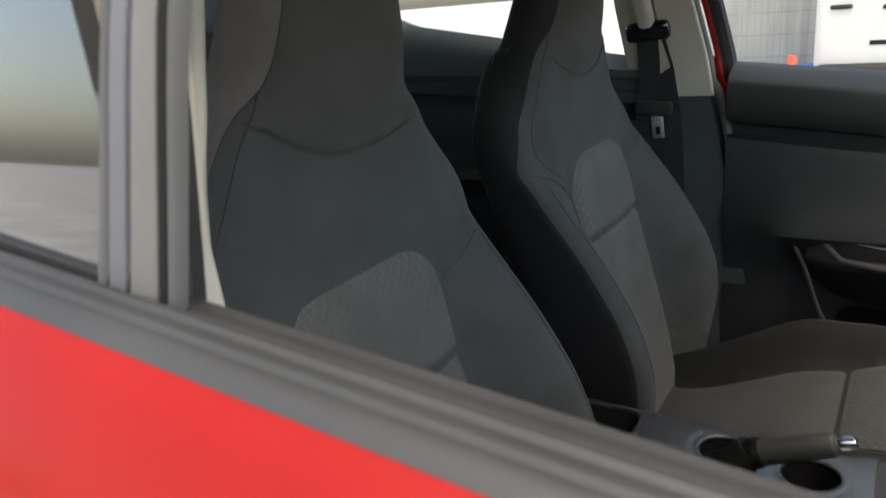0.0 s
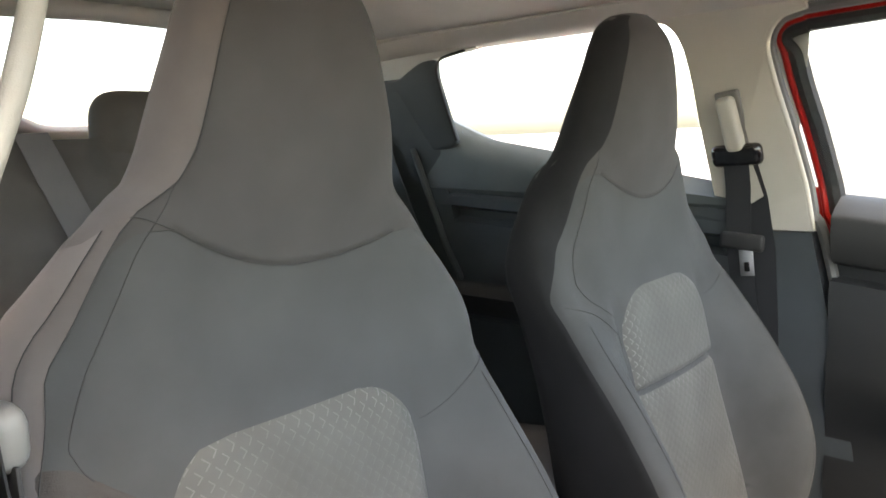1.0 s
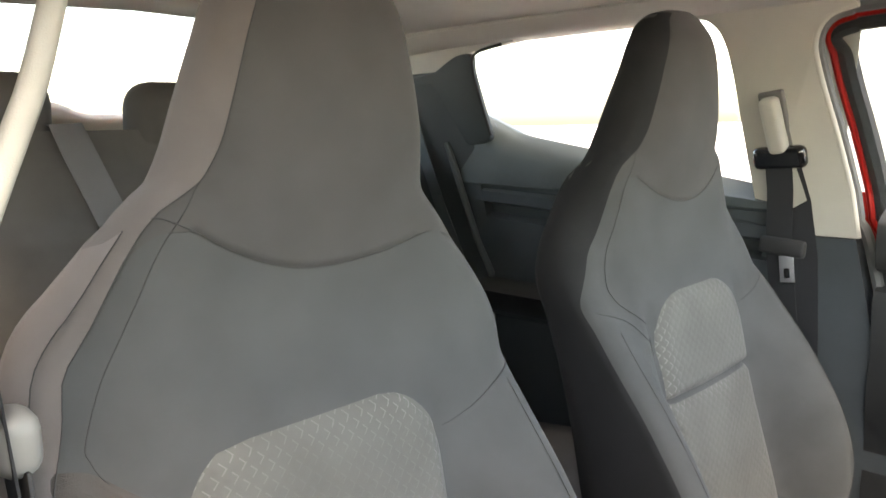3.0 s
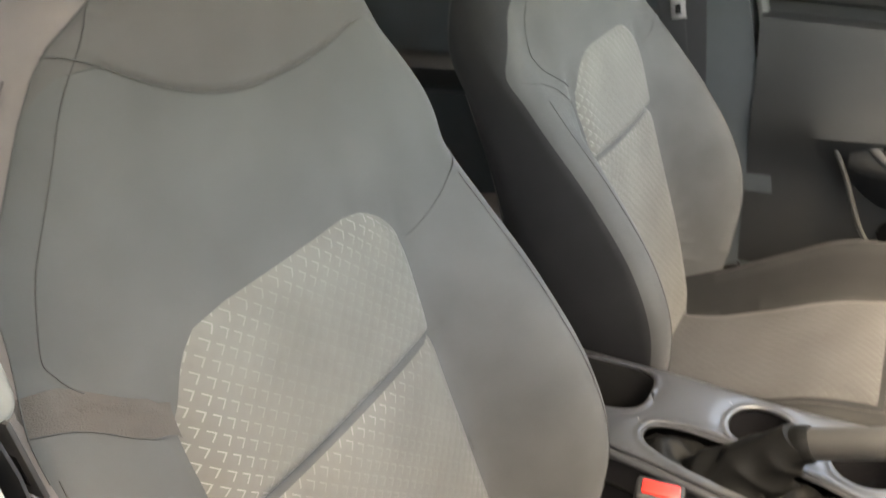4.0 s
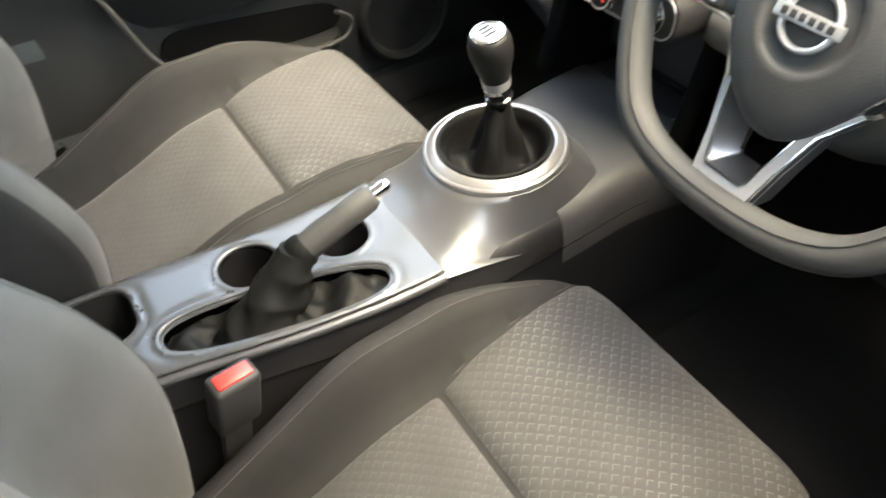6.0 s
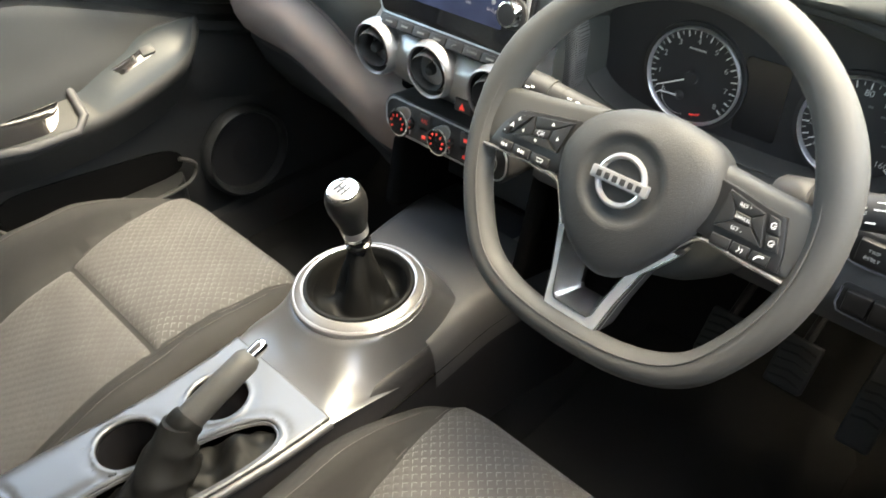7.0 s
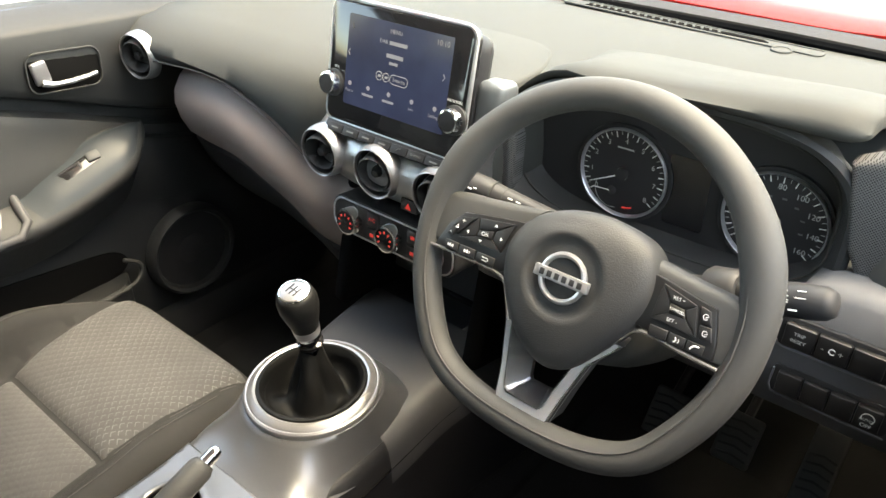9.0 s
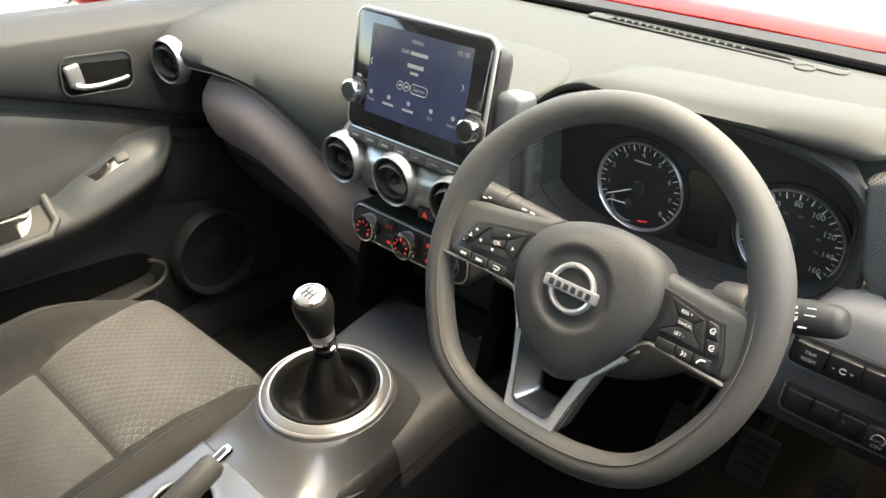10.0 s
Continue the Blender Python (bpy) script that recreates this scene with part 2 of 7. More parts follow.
def sstep(a, b, v):
    t = min(1, max(0, (v - a) / (b - a)))
    return t * t * (3 - 2 * t)


def loft(rings, caps=True, closed=True, bm=None):
    bm = bm or bmesh.new()
    rows = [[bm.verts.new(p) for p in r] for r in rings]
    n = len(rows[0])
    for a, b in zip(rows, rows[1:]):
        for i in range(n if closed else n - 1):
            j = (i + 1) % n
            bm.faces.new((a[i], a[j], b[j], b[i]))
    if caps and closed:
        bm.faces.new(rows[0][::-1])
        bm.faces.new(rows[-1])
    return bm


def spline(pts, n=8, closed=False):
    """Catmull-Rom through points, n steps a span."""
    P = [Vector(p) for p in pts]
    out, m = [], len(P)
    for i in range(m if closed else m - 1):
        if closed:
            a, b, c, d = (P[(i + k) % m] for k in (-1, 0, 1, 2))
        else:
            b, c = P[i], P[i + 1]
            a, d = P[i - 1] if i else 2 * b - c, P[i + 2] if i + 2 < m else 2 * c - b
        for k in range(n):
            t = k / n
            out.append(0.5 * (2 * b + (c - a) * t + (2 * a - 5 * b + 4 * c - d) * t * t + (3 * b - a - 3 * c + d) * t ** 3))
    if not closed:
        out.append(P[-1])
    return out


def tube(pts, r, n=10, closed=False, bm=None, up=None, flat=1.0):
    """A round bar along points; r: one radius or one a point; flat squeezes it along the side axis."""
    bm = bm or bmesh.new()
    P = [Vector(p) for p in pts]
    m = len(P)
    rad = [r] * m if isinstance(r, (int, float)) else r
    rings, ref = [], Vector(up) if up else None
    for i, p in enumerate(P):
        q, o = P[(i + 1) % m] if closed or i + 1 < m else p, P[i - 1] if closed or i else p
        d = (q - o).normalized()
        if ref is None:
            ref = d.orthogonal()
        side = d.cross(ref).normalized()
        top = side.cross(d).normalized()
        if not up:
            ref = top
        rings.append([p + rad[i] * (math.cos(a) * side * flat + math.sin(a) * top) for a in (2 * math.pi * k / n for k in range(n))])
    if closed:
        rings.append(rings[0])
        loft(rings, False, bm=bm)
        bmesh.ops.remove_doubles(bm, verts=bm.verts, dist=1e-6)
    else:
        loft(rings, bm=bm)
    return bm


def strap(pts, width, thick, side=None, bm=None):
    """A flat band along points; side: its width's direction at each point."""
    bm = bm or bmesh.new()
    rings = []
    P = [Vector(p) for p in pts]
    for i, p in enumerate(P):
        d = (P[min(i + 1, len(P) - 1)] - P[max(i - 1, 0)]).normalized()
        s = (Vector(side) - d * d.dot(Vector(side))).normalized()
        nn = d.cross(s)
        w, h = s * width / 2, nn * thick / 2
        rings.append([p - w - h, p + w - h, p + w + h, p - w + h])
    return loft(rings, bm=bm)


def box(size, m=None, bevel=0.0, seg=2, bm=None, taper=1.0):
    own = bmesh.new()
    bmesh.ops.create_cube(own, size=1.0)
    for v in own.verts:
        k = taper if v.co.z > 0 else 1.0
        v.co = Vector((v.co.x * size[0] * k, v.co.y * size[1] * k, v.co.z * size[2]))
    if bevel:
        bmesh.ops.bevel(own, geom=own.edges[:], offset=bevel, segments=seg, affect="EDGES", profile=0.5)
    return put(own, m, bm)


def put(own, m=None, bm=None):
    """Move a bmesh by m and, if bm is given, add it to that."""
    if m is not None:
        bmesh.ops.transform(own, matrix=m, verts=own.verts)
    if bm is None:
        return own
    tmp = bpy.data.meshes.new("tmp")
    own.to_mesh(tmp)
    own.free()
    bm.from_mesh(tmp)
    bpy.data.meshes.remove(tmp)
    return bm


def lathe(profile, n=32, m=None, bm=None, caps=True):
    """Turn (radius, height) pairs round the z axis."""
    rings = [[Vector((r * math.cos(a), r * math.sin(a), h)) for a in (2 * math.pi * k / n for k in range(n))] for r, h in profile]
    return put(loft(rings, caps), m, bm)


def prism(outline, depth, m=None, bevel=0.0, bm=None, seg=2):
    """A flat outline in x, y raised to depth along z, with its upper rim rounded."""
    own = bmesh.new()
    f = own.faces.new([own.verts.new((*p, 0.0)) for p in outline])
    if f.normal.z < 0 or sum(a[0] * b[1] - b[0] * a[1] for a, b in zip(outline, outline[1:] + outline[:1])) < 0:
        f.normal_flip()
    ext = bmesh.ops.extrude_face_region(own, geom=[f])
    top = [v for v in ext["geom"] if isinstance(v, bmesh.types.BMVert)]
    bmesh.ops.translate(own, verts=top, vec=(0, 0, depth))
    if bevel:
        edges = [e for e in own.edges if all(v in top for v in e.verts)]
        bmesh.ops.bevel(own, geom=edges, offset=bevel, segments=seg, affect="EDGES", profile=0.5)
    bmesh.ops.recalc_face_normals(own, faces=own.faces)
    return put(own, m, bm)


def rounded(w, h, r, n=5):
    """Outline of a rectangle w x h with corners of radius r, about the origin."""
    out = []
    for cx, cy, a0 in ((w / 2 - r, h / 2 - r, 0), (-w / 2 + r, h / 2 - r, 90), (-w / 2 + r, -h / 2 + r, 180), (w / 2 - r, -h / 2 + r, 270)):
        for k in range(n + 1):
            a = radians(a0 + 90 * k / n)
            out.append((cx + r * math.cos(a), cy + r * math.sin(a)))
    return out


def finish(ob, bm, material, smooth=True, angle=40):
    bmesh.ops.recalc_face_normals(bm, faces=bm.faces)
    for f in bm.faces:
        f.smooth = smooth
    if smooth:
        for e in bm.edges:
            if len(e.link_faces) == 2 and e.calc_face_angle(0) > radians(angle):
                e.smooth = False
    bm.to_mesh(ob.data)
    bm.free()
    ob.data.materials.append(material)
    return ob


def part(name, bm, material, parent=None, label="", smooth=True, angle=40):
    ob = finish(new(name, bpy.data.meshes.new(name)), bm, material, smooth, angle)
    if parent:
        ob.parent = parent
    if label:
        ob["label"] = label
    return ob


def thing(name, label, category, at=(0, 0, 0), group="", kind="", turn=(0, 0, 0)):
    ob = new(name)
    ob.empty_display_size = 0.05
    ob.matrix_basis = pose(*at, *turn)
    return tagged(ob, label, category, group, kind)


def solid(name, bm, material, label, category, kind="", smooth=True, group="", angle=40):
    return tagged(part(name, bm, material, None, "", smooth, angle), label, category, group, kind)


def letters(text, size, m, material, parent, name="lettering", align="CENTER", thick=0.0):
    """Flat lettering in the x, y plane of m."""
    cu = bpy.data.curves.new("tmp", "FONT")
    cu.body, cu.size, cu.align_x, cu.align_y, cu.extrude = text, size, align, "CENTER", thick
    tmp = bpy.data.objects.new("tmp", cu)
    me = bpy.data.meshes.new_from_object(tmp)
    bpy.data.objects.remove(tmp)
    bpy.data.curves.remove(cu)
    me.transform(m)
    me.materials.append(material)
    ob = new(name, me)
    ob.parent = parent
    return ob

# the car's shell
def xs(z):
    """Half width of the cabin's side at height z."""
    return 0.69 - 0.30 * max(0.0, z - 1.10)


def side_sheet(outline, side, thick, inset=0.0, bm=None):
    """A plate of the cabin's side with an outline in (y, z), thick outwards."""
    own = bmesh.new()
    inner = [own.verts.new((side * (xs(z) - inset), y, z)) for y, z in outline]
    outer = [own.verts.new((side * (xs(z) - inset + thick), y, z)) for y, z in outline]
    n = len(outline)
    own.faces.new(inner)
    own.faces.new(outer[::-1])
    for i in range(n):
        j = (i + 1) % n
        own.faces.new((inner[i], outer[i], outer[j], inner[j]))
    bmesh.ops.triangulate(own, faces=[f for f in own.faces if len(f.verts) > 4])
    return put(own, None, bm)


def smooth_line(pts, n=6):
    return [(p.x, p.y) for p in spline([(a, b, 0) for a, b in pts], n)]


FRONT_EDGE = smooth_line([(-0.525, 1.02), (-0.54, 1.10), (-0.56, 1.20), (-0.583, 1.30), (-0.588, 1.355), (-0.565, 1.392), (-0.52, 1.405)])
REAR_EDGE = smooth_line([(-0.688, 1.02), (-0.705, 1.11), (-0.717, 1.21), (-0.726, 1.31), (-0.738, 1.370), (-0.762, 1.402), (-0.80, 1.412)])
REAR_WINDOW = smooth_line([(-0.695, 1.105), (-0.85, 1.125), (-1.05, 1.15), (-1.22, 1.178), (-1.30, 1.195), (-1.338, 1.215), (-1.346, 1.30), (-1.35, 1.37), (-1.32, 1.398), (-1.10, 1.418), (-0.80, 1.412)], 4)


def cabin_side(side):
    tag = "driver" if side > 0 else "passenger"
    word = "driver's" if side > 0 else "passenger's"
    fw = 0.028 if side > 0 else 0.0
    front = [(y + fw, z) for y, z in FRONT_EDGE]
    up = side_sheet(front + [(-0.52 + fw, 1.425), (-0.80, 1.425)] + REAR_EDGE[::-1], side, 0.045, 0.008)
    lip = [(side * (xs(z) - 0.002), y + 0.002, z) for y, z in front]
    if side > 0:
        lip = spline([(0.653, -0.553, 0.96), (0.650, -0.558, 1.083), (0.648, -0.557, 1.123), (0.643, -0.555, 1.163), (0.627, -0.563, 1.197), (0.607, -0.578, 1.232), (0.591, -0.589, 1.262), (0.567, -0.607, 1.32), (0.535, -0.63, 1.40)], 5)
    solid("b_pillar_edge", tube(lip, 0.008 if side > 0 else 0.006, 10), M_BEIGE, f"rounded beige pillar edge beside the {word} seat", "pillar trim", "structure")
    p = solid("b_pillar", up, M_BEIGE, f"pale beige moulded pillar trim beside the {word} seat", "pillar trim", "structure")
    low = side_sheet([(-0.525, 1.017), (-0.50, 0.90), (-0.455, 0.70), (-0.425, 0.50), (-0.42, 0.30), (-0.72, 0.30), (-0.70, 0.6), (-0.685, 1.017)], side, 0.06, 0.004)
    solid("b_pillar_lower", low, M_REARTRIM, f"dark grey lower pillar trim beside the {word} seat", "pillar trim", "structure")
    # seals and painted frame that run up the door's rear edge and along its top
    line = [(y + fw, z) for y, z in [(-0.405, 0.32), (-0.41, 0.50), (-0.44, 0.70), (-0.485, 0.90), (-0.515, 1.02)] + FRONT_EDGE[2:] + [(-0.3, 1.412), (0.0, 1.405)]]

    def run(dy, dx, dz=0.0, lo=0.0):
        pts = []
        for y, z in line:
            if z < lo:
                continue
            k = sstep(1.33, 1.40, z)
            pts.append((side * (xs(z) + dx), y + dy * (1 - k), z - dy * k * 0.6 + dz))
        return spline(pts, 3)
    solid("door_seal", tube(run(0.004, 0.014), 0.010, 8), M_SEAL, "grey rubber door opening seal", "door seal", "structure")
    solid("door_seal", tube(run(0.037, 0.048), 0.016, 8), M_RUBBER, "black rubber seal round the door glass", "door seal", "structure")
    solid("door_frame", tube(run(0.020, 0.032, 0, 1.0), 0.0060, 8), M_RED if side < 0 else M_RUBBER, "red painted door frame edge" if side < 0 else "black door frame edge", "door frame", "structure")
    # outer face of the pillar
    if side > 0:
        cover = loft([[Vector((0.7645 - 0.135 * (z - 1.10) + dx, y, z)) for y, dx in ((-0.455 - 0.26 * (z - 1.10), -0.012), (-0.455 - 0.26 * (z - 1.10), 0.0), (-0.72, 0.0), (-0.72, -0.012))] for z in np.linspace(1.10, 1.40, 9)])
        solid("b_pillar_cover", cover, M_COVER,
              "gloss black outer door pillar cover", "pillar trim", "structure")
    if side > 0:
        # upright seals and guides on the door's rear edge
        for a0, a1, b0, b1, x0, m_, word2 in ((-0.459, -0.454, -0.498, -0.490, 0.760, M_SEAL, "pale thin"), (-0.453, -0.440, -0.489, -0.474, 0.760, M_GUIDE, "grey"), (-0.438, -0.420, -0.472, -0.450, 0.760, M_GUIDE2, "warm grey"),
                                               (-0.4195, -0.4165, -0.4495, -0.4460, 0.760, M_RUBBER, "black"), (-0.4160, -0.4125, -0.4455, -0.4415, 0.758, M_SEAL, "grey")):
            rings = []
            for z in np.linspace(1.085, 1.40, 12):
                k = (z - 1.14) / 0.103
                lo, hi = b0 + (a0 - b0) * k, b1 + (a1 - b1) * k
                dx = -0.10 * max(0.0, z - 1.25)
                rings.append([Vector((x0 + dx + e, y, z)) for y, e in ((lo, -0.008), (lo, -0.001), (lo + 0.001, 0.001), ((lo + hi) / 2, 0.0025), (hi - 0.001, 0.001), (hi, -0.001), (hi, -0.008))])
            solid("window_guide", loft(rings), m_, f"{word2} upright window guide strip on the door pillar", "door seal", "structure")
    # behind the rear door: dark corner trim and quarter panel
    c = side_sheet(smooth_line([(-1.48, 1.178), (-1.40, 1.180), (-1.355, 1.186), (-1.338, 1.200), (-1.340, 1.225), (-1.347, 1.300), (-1.351, 1.355), (-1.346, 1.380), (-1.352, 1.394), (-1.40, 1.390), (-1.476, 1.360)], 4) + [(-1.64, 1.345), (-1.64, 1.17)], side, 0.016, 0.006)
    bmesh.ops.bevel(c, geom=[e for e in c.edges if e.calc_face_angle(0) > 1.0 and all(abs(abs(v.co.x) - (xs(v.co.z) - 0.006)) < 0.001 for v in e.verts)], offset=0.005, segments=3, affect="EDGES", profile=0.5)
    solid("window_surround", tube([(side * (xs(z) - 0.004), y, z) for y, z in smooth_line([(-1.335, 1.203), (-1.338, 1.225), (-1.346, 1.300), (-1.349, 1.355), (-1.343, 1.380), (-1.32, 1.396), (-1.25, 1.406)], 5)], 0.004, 6), M_RUBBER, "black rubber edge of the rear door window", "window seal", "structure")
    solid("quarter_trim", c, M_REARTRIM, "dark grey trim in the corner behind the rear window", "pillar trim", "structure")
    q = side_sheet([(-1.40, 1.20), (-1.48, 1.36), (-1.95, 1.355), (-2.05, 1.20), (-2.05, 0.30), (-1.30, 0.30), (-1.34, 0.8)], side, 0.05, 0.0)
    solid("rear_quarter", q, M_REARTRIM, "dark grey rear side trim beside the rear seat", "side trim", "structure")
    b = side_sheet([(-1.22, 1.410), (-1.30, 1.404), (-1.36, 1.396), (-1.41, 1.386), (-1.444, 1.374), (-1.476, 1.358), (-1.64, 1.345), (-1.95, 1.345), (-1.95, 1.50), (-1.22, 1.45)], side, 0.03, -0.004)
    solid("rear_roof_side", b, M_LINER, "beige roof lining side behind the rear window", "roof lining", "structure")
    # roof rail over the doors
    rail = []
    for y in np.linspace(-0.04, -1.95, 22):
        z = 1.425 - 0.02 * sstep(-1.3, -1.95, y) - 0.25 * sstep(-0.2, 0.35, y) * 0
        rail.append([Vector((side * (xs(1.42) + dx), y, z + dz)) for dx, dz in ((-0.05, 0.02), (-0.034, 0.002), (-0.018, -0.009), (0.0, -0.012), (0.035, -0.014), (0.07, 0.0), (0.06, 0.06), (-0.02, 0.06))])
    solid("roof_rail", loft(rail), M_LINER, "beige cloth roof edge above the doors", "roof lining", "structure")
    # windscreen pillar
    a = spline([(side * 0.585, -0.06, 1.42), (side * 0.64, 0.26, 1.26), (side * 0.685, 0.62, 1.07), (side * 0.69, 0.72, 1.0)], 6)
    solid("a_pillar", tube(a, 0.035, 10), M_BEIGE, "beige windscreen pillar trim", "pillar trim", "structure")
    # sill and lower side
    solid("door_sill", box((0.10, 2.2, 0.12), pose(side * 0.72, -0.45, 0.30), 0.02), M_BLACK, "black plastic sill along the door opening", "sill", "structure")


cabin_side(-1)
cabin_side(1)

# roof lining
rows = []
for y in np.linspace(-0.04, -1.76, 34):
    zc = 1.505 - 0.08 * sstep(-0.45, -0.02, y) + 0.02 * sstep(-1.0, -1.7, y)
    row = []
    for x in np.linspace(-0.60, 0.60, 25):
        e = abs(x) / 0.60
        row.append(Vector((x, y, zc - (zc - 1.432) * e ** 3)))
    rows.append(row + [v + Vector((0, 0, 0.03)) for v in row[::-1]])
ceiling = solid("ceiling", loft(rows), M_LINER, "beige woven cloth roof lining of the car", "roof lining", "structure")
solid("roof_panel", box((1.3, 2.0, 0.02), pose(0, -1.02, 1.56), 0.008), M_RED, "red painted steel roof panel", "car roof", "structure")
# crossbeam above the rear glass, tailgate trim
solid("rear_header", tube([(-0.60, -1.73, 1.44), (-0.45, -1.75, 1.475), (-0.3, -1.76, 1.498), (0, -1.77, 1.508), (0.3, -1.76, 1.498), (0.45, -1.75, 1.475), (0.60, -1.73, 1.44)], 0.022, 10), M_LINER,
      "beige roof edge above the rear glass", "roof lining", "structure")
tail = spline([(-0.62, -2.0, 1.22), (-0.5, -2.02, 1.235), (-0.1, -2.03, 1.245), (0.04, -2.03, 1.25), (0.12, -2.03, 1.278), (0.3, -2.03, 1.285), (0.62, -2.0, 1.28)], 5)
solid("tailgate_trim", tube(tail, [0.03] * len(tail), 10), M_BEIGE, "pale trim along the lower edge of the rear glass", "tailgate trim", "structure")
solid("tailgate", box((1.35, 0.06, 0.95), pose(0, -2.06, 0.76), 0.02), M_DOOR, "dark inner face of the tailgate", "tailgate", "structure")
shelf = solid("parcel_shelf", box((1.2, 0.5, 0.025), pose(0, -1.78, 1.12), 0.008), M_DOOR, "dark carpeted shelf behind the rear seat", "parcel shelf", "structure")

# floor
rows = []
for y in np.linspace(-2.05, 0.95, 40):
    row = []
    for x in np.linspace(-0.70, 0.70, 29):
        z = 0.27 + 0.10 * math.exp(-(x / 0.11) ** 4) + 0.35 * sstep(0.55, 0.9, y) + 0.22 * sstep(-1.0, -1.15, y)
        row.append(Vector((x, y, z + 0.004 * noise.noise(Vector((x * 9, y * 9, 0))))))
    rows.append(row + [Vector((v.x, v.y, 0.2)) for v in row[::-1]])
floor = solid("floor", loft(rows), M_CARPET, "black carpeted car floor", "car floor", "structure")
solid("bulkhead", box((1.5, 0.05, 0.8), pose(0, 0.93, 0.575), 0.01), M_CARPET, "dark bulkhead under the dashboard", "bulkhead", "structure")


def mat_outline():
    return [(-0.2, -0.32), (0.2, -0.32), (0.235, -0.25), (0.22, 0.2), (0.16, 0.32), (-0.12, 0.34), (-0.2, 0.26)]


for x, word in ((0.37, "driver's"), (-0.37, "passenger's")):
    fm = prism(mat_outline(), 0.012, pose(x, 0.33, 0.282), 0.004)
    solid("floor_mat", fm, M_CARPET, f"black textile floor mat in the {word} footwell", "floor mat", group="floor mats")


# glass
def glass(name, pts, label, material=M_PANE):
    bm = bmesh.new()
    bm.faces.new([bm.verts.new(p) for p in pts])
    bmesh.ops.triangulate(bm, faces=bm.faces)
    ob = solid(name, bm, material, label, "window", "structure", smooth=False)
    so = ob.modifiers.new("thickness", "SOLIDIFY")
    so.thickness = 0.004
    ob.visible_shadow = False
    return ob


glass("windscreen", [(-0.62, 0.845, 0.998), (0.62, 0.845, 0.998), (0.56, -0.06, 1.43), (-0.56, -0.06, 1.43)], "clear sloping windscreen glass", M_SCREEN)
glass("rear_glass", [(-0.58, -2.03, 1.24), (0.58, -2.03, 1.24), (0.50, -1.78, 1.49), (-0.50, -1.78, 1.49)], "clear rear window glass")
for s in (-1, 1):
    glass("rear_door_window", [(s * (xs(z) + 0.03), y, z) for y, z in REAR_WINDOW], "closed rear door window glass", M_PANE if s < 0 else M_TINT)
glass("front_door_window", [(-(xs(z) + 0.03), y, z) for y, z in ((-0.50, 1.05), (-0.57, 1.36), (-0.5, 1.395), (0.1, 1.39), (0.5, 1.1), (0.55, 1.02))],
      "closed passenger door window glass")


def rise(y):
    """How the door's top edge lifts towards the mirror."""
    return 0.05 * max(0.0, y + 0.1)


GROOVE_Z = [(-0.5, 0.962), (-0.3, 0.942), (-0.1, 0.923), (-0.039, 0.904), (0.049, 0.873), (0.146, 0.836), (0.25, 0.80), (0.4, 0.77), (0.66, 0.75)]


def waist(y, side):
    """Height of the painted door's top edge."""
    return 1.096 - 0.10 * (y + 0.15) if side > 0 else 1.01 - 0.10 * (y + 0.2)


def groove(y):
    """Depth of the dark groove below the door's top pad."""
    return 1.035 - 0.10 * (y + 0.2) + rise(y) - ipol(GROOVE_Z, y)


